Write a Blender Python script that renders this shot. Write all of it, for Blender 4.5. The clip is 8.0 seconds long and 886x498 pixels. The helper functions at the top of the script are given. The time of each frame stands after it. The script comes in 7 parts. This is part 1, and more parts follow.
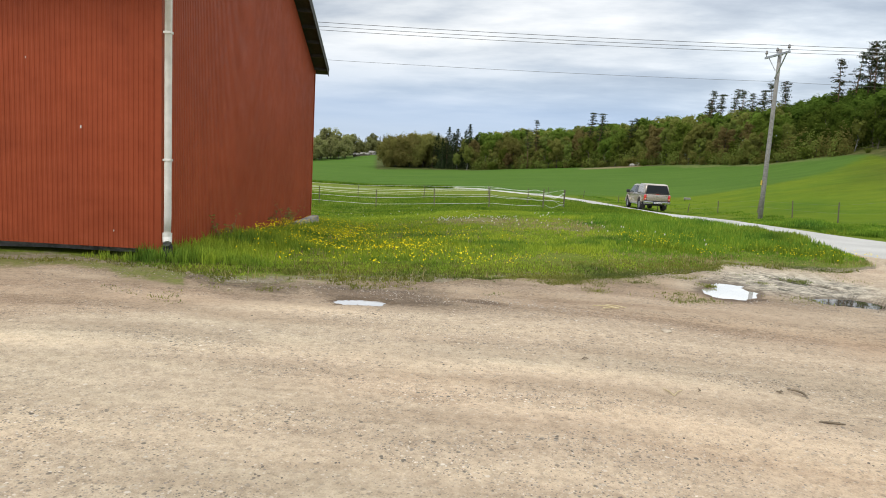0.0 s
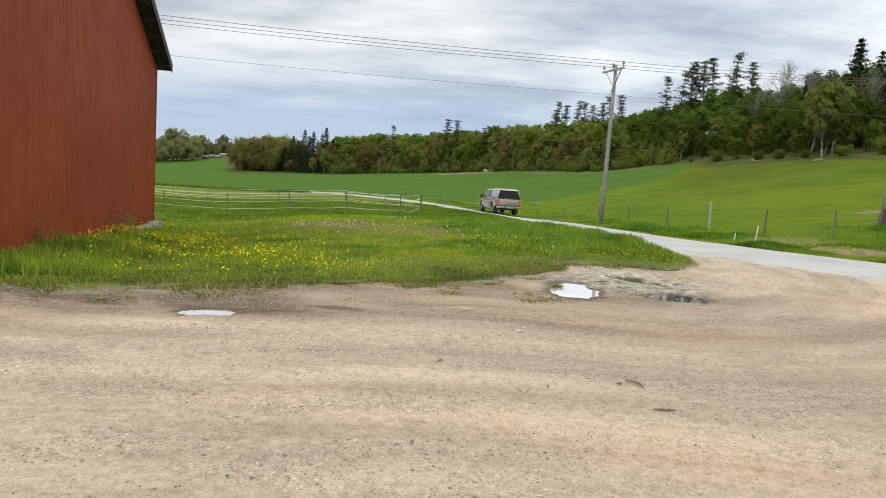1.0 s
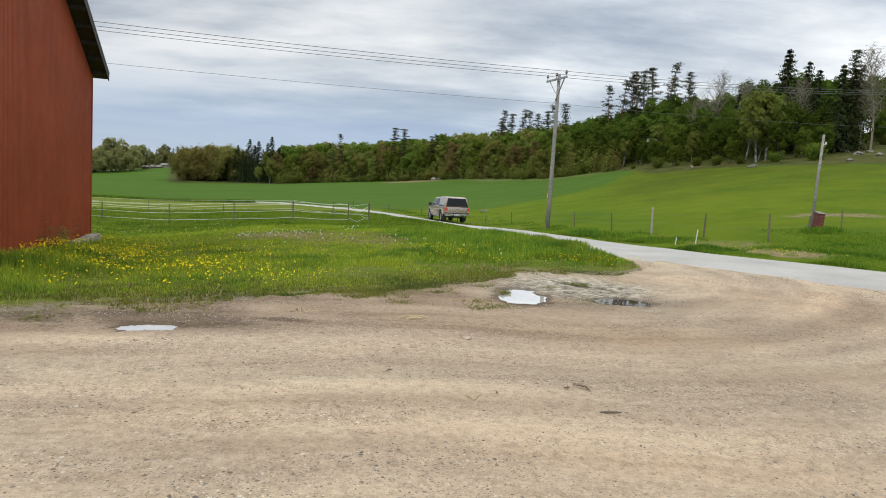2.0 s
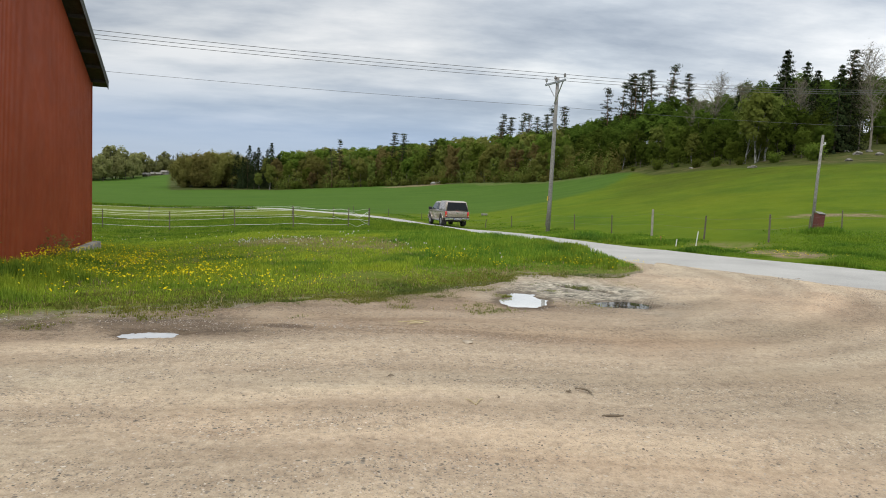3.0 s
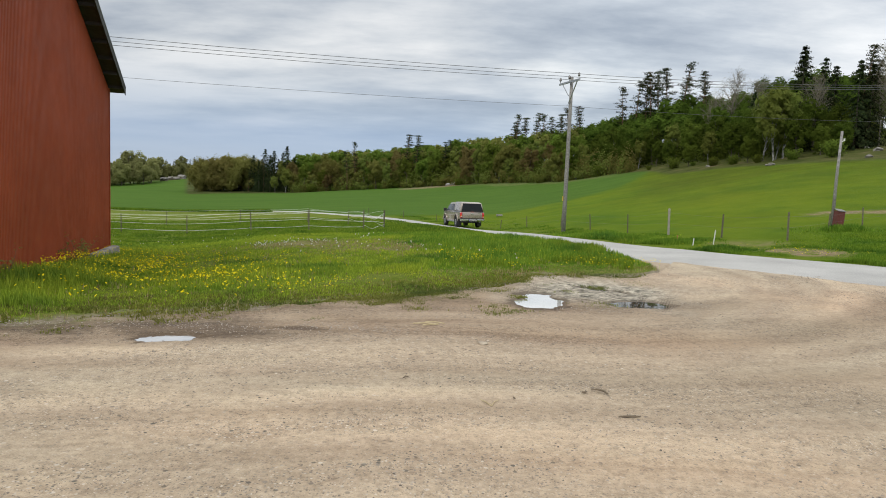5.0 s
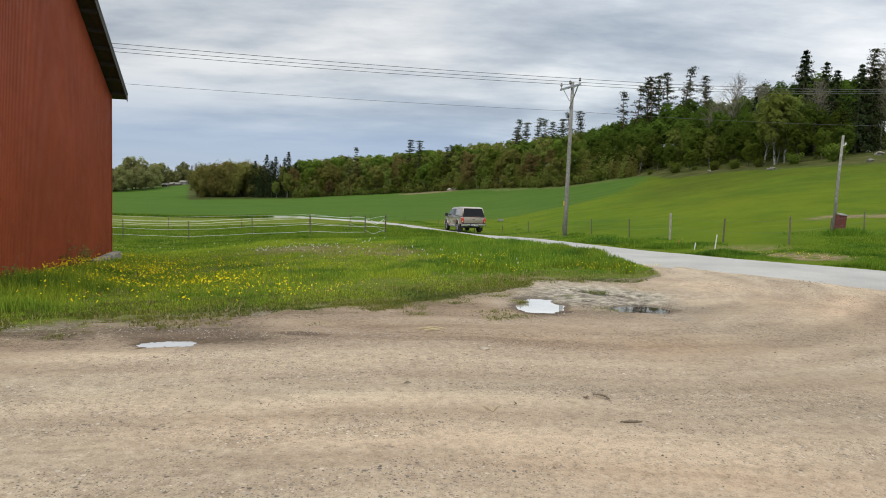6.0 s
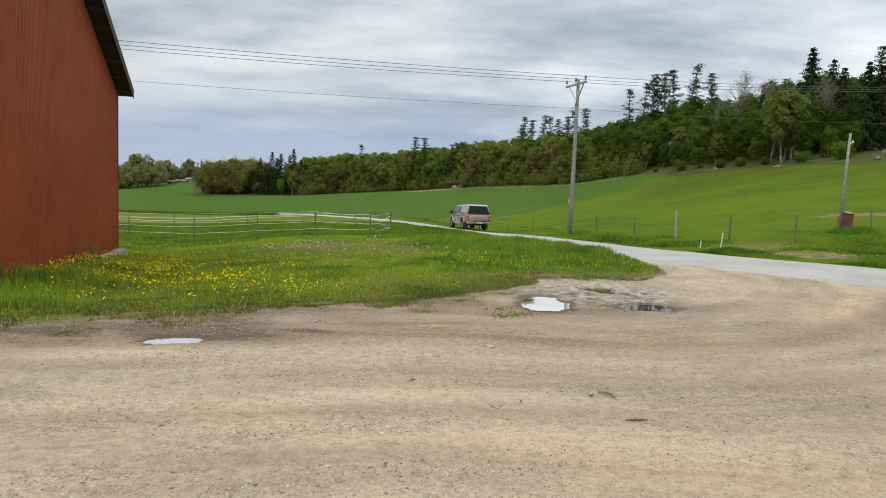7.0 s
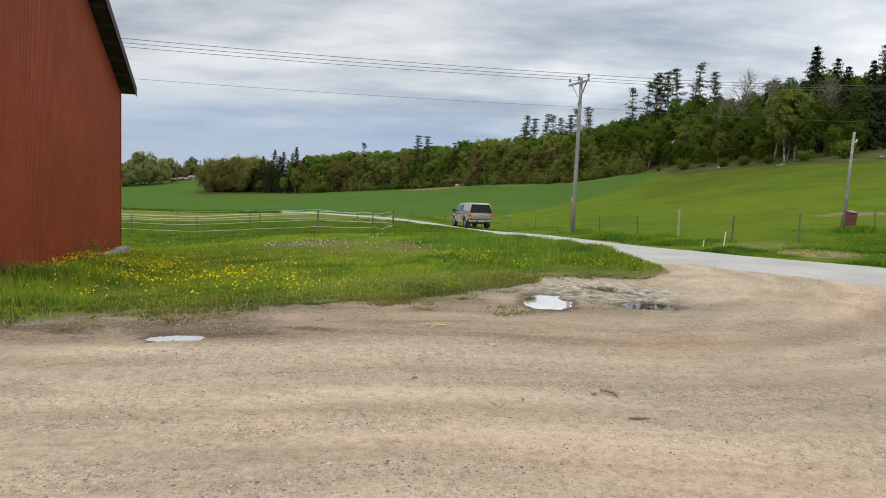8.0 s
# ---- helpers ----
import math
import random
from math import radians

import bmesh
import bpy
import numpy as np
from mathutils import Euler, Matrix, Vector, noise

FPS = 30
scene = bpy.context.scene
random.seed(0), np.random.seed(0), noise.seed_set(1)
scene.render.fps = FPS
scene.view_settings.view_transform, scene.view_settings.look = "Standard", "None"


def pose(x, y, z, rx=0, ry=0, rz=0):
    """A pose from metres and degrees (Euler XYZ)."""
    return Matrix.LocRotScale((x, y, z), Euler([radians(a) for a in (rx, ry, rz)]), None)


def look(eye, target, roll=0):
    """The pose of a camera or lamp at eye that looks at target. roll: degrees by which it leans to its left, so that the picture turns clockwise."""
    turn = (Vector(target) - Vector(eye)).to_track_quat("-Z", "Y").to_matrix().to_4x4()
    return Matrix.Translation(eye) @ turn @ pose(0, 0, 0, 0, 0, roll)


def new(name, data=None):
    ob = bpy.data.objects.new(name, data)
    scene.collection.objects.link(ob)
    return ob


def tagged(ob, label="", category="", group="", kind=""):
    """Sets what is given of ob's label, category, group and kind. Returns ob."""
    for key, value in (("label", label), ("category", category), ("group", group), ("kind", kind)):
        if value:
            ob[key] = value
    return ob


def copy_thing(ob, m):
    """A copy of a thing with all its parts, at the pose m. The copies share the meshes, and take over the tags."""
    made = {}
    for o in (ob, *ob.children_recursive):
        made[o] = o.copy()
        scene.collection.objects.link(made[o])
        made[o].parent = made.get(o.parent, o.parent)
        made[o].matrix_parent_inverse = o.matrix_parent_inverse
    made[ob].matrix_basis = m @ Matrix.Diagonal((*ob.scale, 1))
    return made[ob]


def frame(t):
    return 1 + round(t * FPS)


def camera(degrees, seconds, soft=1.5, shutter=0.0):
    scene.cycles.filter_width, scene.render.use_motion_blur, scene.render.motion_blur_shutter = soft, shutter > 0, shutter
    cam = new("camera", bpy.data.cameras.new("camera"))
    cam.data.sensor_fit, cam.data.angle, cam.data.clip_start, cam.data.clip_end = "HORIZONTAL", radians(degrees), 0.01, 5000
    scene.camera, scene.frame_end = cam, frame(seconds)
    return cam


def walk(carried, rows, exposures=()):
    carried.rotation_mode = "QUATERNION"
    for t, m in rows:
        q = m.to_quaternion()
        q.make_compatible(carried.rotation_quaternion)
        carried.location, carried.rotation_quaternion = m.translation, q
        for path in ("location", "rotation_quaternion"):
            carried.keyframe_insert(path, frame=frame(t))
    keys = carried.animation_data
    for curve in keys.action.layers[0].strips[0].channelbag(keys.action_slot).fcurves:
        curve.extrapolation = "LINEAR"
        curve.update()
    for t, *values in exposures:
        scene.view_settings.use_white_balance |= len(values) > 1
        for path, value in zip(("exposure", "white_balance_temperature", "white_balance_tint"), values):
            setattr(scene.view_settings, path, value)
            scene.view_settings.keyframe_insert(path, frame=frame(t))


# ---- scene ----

# ---------------------------------------------------------------- camera
cam = camera(66.2, 8.0, soft=0.95)
PATH = [
    (0, (-0.226, -0.505, 1.649), (-0.737, 1.409, 1.379), 3.4),
    (0.5, (-0.217, -0.461, 1.636), (-0.499, 1.506, 1.41), 3.8),
    (1, (-0.2, -0.435, 1.639), (-0.305, 1.549, 1.409), 4.1),
    (1.5, (-0.187, -0.428, 1.642), (-0.192, 1.56, 1.422), 3.9),
    (2, (-0.183, -0.432, 1.642), (-0.141, 1.558, 1.446), 3.6),
    (3.5, (-0.175, -0.431, 1.65), (-0.148, 1.56, 1.466), 2.6),
    (4, (-0.17, -0.428, 1.648), (-0.163, 1.563, 1.46), 2.4),
    (4.5, (-0.17, -0.425, 1.648), (-0.174, 1.566, 1.46), 2.4),
    (6, (-0.164, -0.429, 1.65), (-0.175, 1.564, 1.482), 2.2),
    (6.5, (-0.167, -0.435, 1.654), (-0.187, 1.558, 1.481), 2.2),
    (7, (-0.17, -0.43, 1.651), (-0.195, 1.562, 1.475), 2.3),
    (7.5, (-0.173, -0.426, 1.651), (-0.199, 1.566, 1.469), 2.4),
    (8, (-0.169, -0.423, 1.647), (-0.201, 1.569, 1.466), 2.4),
]
EXPOSURE = [(0, 0.35), (0.5, 0.3), (1, 0.24), (1.5, 0.16), (2, 0.1), (3.5, 0.04), (8, 0.02)]
walk(cam, [(t, look(eye, target, roll)) for t, eye, target, roll in PATH], EXPOSURE)

# ---------------------------------------------------------------- node helpers
def node(tree, kind, values=None, **links):
    """A node; values sets sockets by name or number; links join sockets by name."""
    n = tree.nodes.new(kind)
    for k, v in (values or {}).items():
        if isinstance(v, bpy.types.NodeSocket):
            tree.links.new(v, n.inputs[k])
        else:
            n.inputs[k].default_value = v
    return n


def ramp(tree, fac, stops):
    n = tree.nodes.new("ShaderNodeValToRGB")
    tree.links.new(fac, n.inputs[0])
    while len(n.color_ramp.elements) < len(stops):
        n.color_ramp.elements.new(0.5)
    for e, (p, c) in zip(n.color_ramp.elements, stops):
        e.position = p
        e.color = (*c, 1) if len(c) == 3 else c
    return n.outputs[0]


def noise_tex(tree, vec, scale, detail=5, rough=0.6):
    return node(tree, "ShaderNodeTexNoise", {"Vector": vec, "Scale": scale, "Detail": detail, "Roughness": rough}).outputs[0]


def math_op(tree, op, a, b=0.0, clamp=False):
    n = tree.nodes.new("ShaderNodeMath")
    n.operation, n.use_clamp = op, clamp
    for k, v in ((0, a), (1, b)):
        if isinstance(v, bpy.types.NodeSocket):
            tree.links.new(v, n.inputs[k])
        else:
            n.inputs[k].default_value = v
    return n.outputs[0]


def mix_col(tree, fac, a, b, blend="MIX"):
    n = tree.nodes.new("ShaderNodeMix")
    n.data_type, n.blend_type = "RGBA", blend
    for k, v in ((0, fac), (6, a), (7, b)):
        if isinstance(v, bpy.types.NodeSocket):
            tree.links.new(v, n.inputs[k])
        elif k:
            n.inputs[k].default_value = (*v, 1)
        else:
            n.inputs[k].default_value = v
    return n.outputs[2]


def blank(name):
    m = bpy.data.materials.new(name)
    m.use_nodes = True
    return m, m.node_tree, m.node_tree.nodes["Principled BSDF"]


def attr(tree, name):
    n = tree.nodes.new("ShaderNodeAttribute")
    n.attribute_name = name
    return n.outputs["Fac"]


def surface(name, stops, scale=8.0, rough=0.8, metal=0.0, bump=0.2, bump_scale=40.0, blot=0.25, blot_scale=0.7, coat=0.0, vary=0.0):
    """A weathered surface: grain between the stops, large blotches, fine relief."""
    m, tree, p = blank(name)
    vec = tree.nodes.new("ShaderNodeTexCoord").outputs["Object"]
    col = ramp(tree, noise_tex(tree, vec, scale), stops)
    big = ramp(tree, noise_tex(tree, vec, blot_scale, 3), [(0.3, (1 - blot,) * 3), (0.7, (1 + blot * 0.4,) * 3)])
    col = mix_col(tree, 1.0, col, big, "MULTIPLY")
    if vary:
        r = tree.nodes.new("ShaderNodeObjectInfo").outputs["Random"]
        f = math_op(tree, "MULTIPLY_ADD", r, vary)
        f.node.inputs[2].default_value = 1 - vary / 2
        n = node(tree, "ShaderNodeHueSaturation", {"Value": f, "Color": col})
        col = n.outputs[0]
    tree.links.new(col, p.inputs["Base Color"])
    rr = ramp(tree, noise_tex(tree, vec, scale * 0.6), [(0.3, (max(0, rough - 0.1),) * 3), (0.7, (min(1, rough + 0.1),) * 3)])
    tree.links.new(rr, p.inputs["Roughness"])
    p.inputs["Metallic"].default_value = metal
    p.inputs["Coat Weight"].default_value = coat
    p.inputs["Coat Roughness"].default_value = 0.08
    if bump:
        b = node(tree, "ShaderNodeBump", {"Strength": bump, "Distance": 0.01, "Height": noise_tex(tree, vec, bump_scale)})
        tree.links.new(b.outputs[0], p.inputs["Normal"])
    return m


def leaf(name, dark, light, glow=0.42, spread=0.5, patch=0.0):
    """Foliage: each clump has its own shade, light passes through; patch: uneven growth across the ground."""
    m, tree, p = blank(name)
    r = tree.nodes.new("ShaderNodeNewGeometry").outputs["Random Per Island"]
    o = tree.nodes.new("ShaderNodeObjectInfo").outputs["Random"]
    mid = tuple(a * 0.55 + b * 0.45 for a, b in zip(dark, light))
    col = ramp(tree, r, [(0.0, dark), (0.55, mid), (1.0, light)])
    if patch:
        vec = tree.nodes.new("ShaderNodeTexCoord").outputs["Object"]
        n = noise_tex(tree, vec, 0.55, 5, 0.6)
        tone = ramp(tree, n, [(0.34, (1 - patch, 1 - 0.75 * patch, 1 - 0.4 * patch)), (0.5, (1, 1, 1)), (0.66, (1 + 0.35 * patch, 1 + 0.1 * patch, 1))])
        col = mix_col(tree, 1.0, col, tone, "MULTIPLY")
    v = math_op(tree, "MULTIPLY_ADD", math_op(tree, "ADD", o, attr(tree, "tone")), spread)
    v.node.inputs[2].default_value = 1 - spread / 2
    h = math_op(tree, "MULTIPLY_ADD", o, 0.035)
    h.node.inputs[2].default_value = 0.4825
    col = node(tree, "ShaderNodeHueSaturation", {"Hue": h, "Value": v, "Color": col}).outputs[0]
    d = node(tree, "ShaderNodeBsdfDiffuse", {"Color": col})
    t = node(tree, "ShaderNodeBsdfTranslucent", {"Color": col})
    s = node(tree, "ShaderNodeMixShader", {0: glow, 1: d.outputs[0], 2: t.outputs[0]})
    tree.links.new(s.outputs[0], tree.nodes["Material Output"].inputs[0])
    return m


# ---------------------------------------------------------------- sky and sun
SUN_EL, SUN_AZ = 48.0, 215.0        # degrees; azimuth clockwise from +y
world = bpy.data.worlds.new("sky")
scene.world = world
world.use_nodes = True
wt = world.node_tree
sky = wt.nodes.new("ShaderNodeTexSky")
sky.sky_type, sky.sun_disc = "NISHITA", False
sky.sun_elevation, sky.sun_rotation = radians(SUN_EL), radians(SUN_AZ)
clear = mix_col(wt, 1.0, sky.outputs[0], (0.1, 0.1, 0.1), "MULTIPLY")
way = wt.nodes.new("ShaderNodeTexCoord").outputs["Generated"]
sep = node(wt, "ShaderNodeSeparateXYZ", {0: way})
up = math_op(wt, "MAXIMUM", sep.outputs[2], 0.0)
deep = math_op(wt, "ADD", up, 0.14)
flat = node(wt, "ShaderNodeCombineXYZ", {0: math_op(wt, "DIVIDE", sep.outputs[0], deep), 1: math_op(wt, "DIVIDE", sep.outputs[1], deep), 2: 0.0}).outputs[0]
stretch = node(wt, "ShaderNodeMapping", {"Vector": flat, "Location": (3.1, 1.7, 0), "Rotation": (0, 0, radians(-8)), "Scale": (0.55, 0.9, 1)}).outputs[0]
big = noise_tex(wt, stretch, 0.62, 4, 0.5)
small = noise_tex(wt, stretch, 1.7, 8, 0.58)
thick = math_op(wt, "ADD", math_op(wt, "MULTIPLY", big, 0.55), math_op(wt, "MULTIPLY", small, 0.45))
cloud = ramp(wt, thick, [(0.38, (0.34, 0.385, 0.455)), (0.445, (0.51, 0.555, 0.615)), (0.50, (0.71, 0.74, 0.77)), (0.565, (0.93, 0.935, 0.935))])
low = ramp(wt, up, [(0.0, (0.52, 0.62, 0.76)), (0.07, (0.36, 0.485, 0.70)), (0.11, (0.42, 0.53, 0.70)), (0.2, (0.66, 0.70, 0.75))])
near_rim = ramp(wt, up, [(0.05, (0.9, 0.9, 0.9)), (0.17, (0, 0, 0))])
side = ramp(wt, sep.outputs[0], [(0.0, (1, 1, 1)), (0.22, (0.15, 0.15, 0.15))])
cloud = mix_col(wt, math_op(wt, "MULTIPLY", near_rim, side), cloud, low)
wide_tone = ramp(wt, math_op(wt, "MULTIPLY_ADD", sep.outputs[0], 0.5), [(0.2, (0.9, 0.9, 0.9)), (0.5, (0.98, 0.98, 0.98)), (0.61, (1.22, 1.22, 1.2)), (0.72, (1.12, 1.12, 1.12)), (0.85, (1.25, 1.25, 1.25))])
wide_tone.node.inputs[0].links[0].from_node.inputs[2].default_value = 0.5
cloud = mix_col(wt, 1.0, cloud, wide_tone, "MULTIPLY")
zenith = ramp(wt, up, [(0.25, (1, 1, 1)), (0.8, (1.75, 1.75, 1.75))])
cloud = mix_col(wt, 1.0, cloud, zenith, "MULTIPLY")
wt.links.new(mix_col(wt, 0.88, clear, cloud), wt.nodes["Background"].inputs[0])
wt.nodes["Background"].inputs[1].default_value = 1.0

sun = new("sun", bpy.data.lights.new("sun", "SUN"))
sun.data.energy, sun.data.angle, sun.data.color = 1.5, radians(25), (1.0, 0.95, 0.87)
sun_way = Vector((math.sin(radians(SUN_AZ)) * math.cos(radians(SUN_EL)), math.cos(radians(SUN_AZ)) * math.cos(radians(SUN_EL)), math.sin(radians(SUN_EL))))
sun.matrix_world = look(sun_way * 50, (0, 0, 0))

# ---------------------------------------------------------------- lie of the land
CX, CY = -0.18, -0.43
LAND_R = [0, 9, 14, 22, 36, 55, 100, 150, 220, 400, 3000]
LAND = {
    -180: [0, 0, 0, 0, 0, 0, 0, 0, 0, 0, 0],
    -60: [0, 0, -0.15, -0.4, -1.2, -1.8, -3.0, -3.4, -3.8, -3, -3],
    -26: [0, 0, -0.27, -0.72, -1.4, -2.0, -3.0, -3.6, -4.2, -3, -2],
    -21: [0, 0, -0.25, -0.72, -1.4, -2.0, -3.0, -3.6, -4.0, 4, 5],
    -13: [0, 0, -0.1, -0.35, -0.85, -1.5, -2.2, -2.4, -2.0, 6, 7],
    -1: [0, 0, 0, -0.15, -0.65, -1.45, -0.9, 0.2, 2.6, 14, 14],
    4: [0, 0, 0, -0.17, -0.85, -1.7, -0.4, 1.6, 6.5, 17, 17],
    10: [0, 0, 0, -0.12, -0.36, -0.3, 1.4, 4.0, 12, 20, 20],
    18: [0, 0, 0, -0.1, 0.1, 1.0, 4.3, 11, 19, 24, 24],
    26: [0, 0, 0, 0.05, 0.8, 2.5, 7.4, 15, 20, 24, 24],
    33: [0, 0, 0, 0.15, 1.2, 3.2, 9.0, 16, 20, 24, 24],
    60: [0, 0, 0, 0.2, 1.2, 3.5, 9, 13, 15, 16, 16],
    180: [0, 0, 0, 0, 0, 0, 0, 0, 0, 0, 0],
}


def smooth(a, n):
    for _ in range(n):
        a = (np.roll(a, 1, 0) + a * 2 + np.roll(a, -1, 0)) / 4
        p = np.pad(a, ((0, 0), (1, 1)), mode="edge")
        a = (p[:, :-2] + p[:, 1:-1] * 2 + p[:, 2:]) / 4
    return a


LT = np.linspace(-180, 180, 361)
LR = np.linspace(0, math.log1p(300.0), 300)    # log(1 + r/10)
_rows = np.array([np.interp(10 * np.expm1(LR), LAND_R, v) for v in LAND.values()])
LZ = smooth(np.array([np.interp(LT, list(LAND), _rows[:, j]) for j in range(300)]).T, 4)


def polar(x, y):
    x, y = np.asarray(x, float), np.asarray(y, float)
    return np.degrees(np.arctan2(x - CX, y - CY)), np.hypot(x - CX, y - CY)


def at_polar(theta, r):
    return CX + r * np.sin(np.radians(theta)), CY + r * np.cos(np.radians(theta))


def land(x, y):
    """Height of the ground at x, y."""
    th, r = polar(x, y)
    i = np.clip(th + 180, 0, 359.999)
    j = np.clip(np.log1p(r / 10) / LR[-1] * 299, 0, 298.999)
    i0, j0 = i.astype(int), j.astype(int)
    fi, fj = i - i0, j - j0
    z = (LZ[i0, j0] * (1 - fi) + LZ[i0 + 1, j0] * fi) * (1 - fj) + (LZ[i0, j0 + 1] * (1 - fi) + LZ[i0 + 1, j0 + 1] * fi) * fj
    return z


def lz(x, y):
    return float(land(x, y))


def waves(x, y, size, seed=0.0):
    """Cheap smooth noise in -1..1 for arrays."""
    x, y = np.asarray(x) / size, np.asarray(y) / size
    s = 0
    for k, (a, b, c) in enumerate(((1.0, 0.35, 0.3), (-0.6, 1.1, 1.9), (1.7, -1.3, 4.1), (0.4, 2.3, 2.2), (-2.6, -0.8, 5.3))):
        s = s + np.sin(a * x + b * y + c + seed * (k + 1.3)) * (1.0, 0.9, 0.6, 0.5, 0.4)[k]
    return s / 2.4


ROAD_T = [-40, -30, -20, -13, -9.5, -5.2, -2.9, -1, 1.4, 2.95, 4.8, 6.2, 8.5, 9.5, 11.6, 14, 18.4, 22.5, 26.6, 32.6, 45, 60, 80]
ROAD_R = [112, 105, 92, 80, 70, 63, 58.5, 55, 50.5, 46.3, 38.5, 32.8, 27.8, 26.6, 24.6, 22.7, 20.7, 19.5, 18.8, 18.0, 18.2, 21.5, 32]



def road_r(theta):
    return np.interp(theta, ROAD_T, ROAD_R)


def road_half(theta):
    return 2.05 * np.interp(theta, [-16, -12, -8, 0, 5, 9, 12, 14, 16], [0.12, 0.2, 0.31, 0.38, 0.4, 0.44, 0.6, 0.8, 1.0])


def road_slant(theta):
    """How much longer a sight line's way over the road is than the road's width."""
    slope = (road_r(theta + 0.5) - road_r(theta - 0.5)) / math.radians(1)
    return np.hypot(1, slope / road_r(theta))


def road_gap(theta, r):
    """Distance out from the road's middle, signed."""
    return (r - road_r(theta)) / road_slant(theta)


YARD_T = [-180, -110, -75, -52, -47.5, -42, -36, -27, -20, -13, -6, -3, 2.8, 5.8, 7.2, 11.6, 15.6, 17.5, 18.2, 19.0, 22, 33, 45, 60, 110, 180]
YARD_R = [25, 14, 12, 11.0, 10.8, 9.4, 8.2, 8.45, 8.5, 8.82, 9.5, 9.9, 11.0, 11.9, 12.9, 13.3, 13.9, 15.2, 16.6, 19.6, 19.1, 18.6, 19.4, 22, 25, 25]


def yard_r(theta):
    return np.interp(theta, YARD_T, YARD_R)


# puddles: centre, half axes, turn
PUDDLES = [((-2.97, 6.38), (0.27, 0.17), 15), ((1.27, 9.7), (0.38, 0.72), -8), ((2.8, 9.72), (0.48, 0.30), 14), ((2.45, 11.15), (0.62, 0.10), -38)]


# mud islets in the larger puddle: centre, half axes
ISLETS = [(0.98, 9.95, 0.16, 0.18), (1.62, 10.1, 0.12, 0.2)]


def hollow(x, y):
    """How deep the puddles' hollows lie, 0..1."""
    out = np.zeros_like(np.asarray(x, float))
    for k, ((px, py), (a, b), turn) in enumerate(PUDDLES):
        c, s = math.cos(radians(turn)), math.sin(radians(turn))
        u, v = ((x - px) * c + (y - py) * s) / a, (-(x - px) * s + (y - py) * c) / b
        d = np.hypot(u, v) * (1 + (0.09 * waves(x, y, 0.14, k) + 0.09 * waves(x, y, 0.05, k) if k else 0.26 * waves(x, y, 0.09, 3) + 0.2 * waves(x, y, 0.035, 1)))
        out = np.maximum(out, np.clip(1.5 - d, 0, 1))
    for ix, iy, a, b in ISLETS:
        out = out * np.clip(1.4 * np.hypot((x - ix) / a, (y - iy) / b) - 0.5, 0, 1)
    return out


# ---------------------------------------------------------------- mesh helpers
def mesh_of(name, verts, faces, smooth_faces=False):
    me = bpy.data.meshes.new(name)
    v = np.asarray(verts, np.float32)
    f = np.asarray(faces, np.int32)
    me.vertices.add(len(v))
    me.vertices.foreach_set("co", v.ravel())
    k = f.shape[1]
    me.loops.add(f.size)
    me.loops.foreach_set("vertex_index", f.ravel())
    me.polygons.add(len(f))
    me.polygons.foreach_set("loop_start", np.arange(0, f.size, k, dtype=np.int32))
    me.polygons.foreach_set("use_smooth", np.full(len(f), smooth_faces, bool))
    me.update(calc_edges=True)
    return me


def sheet(name, verts, faces, material, label, category, kind="structure", smooth_faces=True):
    me = mesh_of(name, verts, faces, smooth_faces)
    me.materials.append(material)
    return tagged(new(name, me), label, category, kind=kind)


def part(name, bm, material, parent=None, label="", soft=False):
    me = bpy.data.meshes.new(name)
    bmesh.ops.recalc_face_normals(bm, faces=bm.faces)
    for f in bm.faces:
        f.smooth = soft
    bm.to_mesh(me)
    bm.free()
    me.materials.append(material)
    ob = new(name, me)
    ob.parent = parent
    if label:
        ob["label"] = label
    return ob


def thing(name, label, category, m=None, group=""):
    ob = tagged(new(name), label, category, group)
    ob.empty_display_size = 0.1
    if m is not None:
        ob.matrix_basis = m
    return ob


def box(x0, y0, z0, x1, y1, z1, bevel=0.0, bm=None):
    b = bmesh.new()
    r = bmesh.ops.create_cube(b, size=1)
    for v in r["verts"]:
        v.co = Vector(((x0 + x1) / 2 + v.co.x * (x1 - x0), (y0 + y1) / 2 + v.co.y * (y1 - y0), (z0 + z1) / 2 + v.co.z * (z1 - z0)))
    if bevel:
        bmesh.ops.bevel(b, geom=b.edges[:], offset=bevel, segments=2, affect="EDGES", profile=0.6)
    return join(bm, b)


def join(bm, b):
    if bm is None:
        return b
    me = bpy.data.meshes.new("tmp")
    b.to_mesh(me)
    b.free()
    bm.from_mesh(me)
    bpy.data.meshes.remove(me)
    return bm


def tube(points, radii, sides=8, bm=None, cap=True):
    """A tapered tube along points, its rings carried on without twist."""
    b = bmesh.new() if bm is None else bm
    rings = []
    pts = [Vector(p) for p in points]
    u = None
    for i, p in enumerate(pts):
        d = (pts[min(i + 1, len(pts) - 1)] - pts[max(i - 1, 0)]).normalized()
        if u is None:
            u = Vector((1, 0, 0)) if abs(d.x) < 0.8 else Vector((0, 1, 0))
        u = (u - d * u.dot(d)).normalized()
        w = d.cross(u)
        r = radii[i] if isinstance(radii, (list, tuple)) else radii
        rings.append([b.verts.new(p + (u * math.cos(2 * math.pi * k / sides) + w * math.sin(2 * math.pi * k / sides)) * r) for k in range(sides)])
    for a, c in zip(rings, rings[1:]):
        for k in range(sides):
            b.faces.new((a[k], a[(k + 1) % sides], c[(k + 1) % sides], c[k]))
    if cap:
        b.faces.new(rings[0][::-1])
        b.faces.new(rings[-1])
    return b


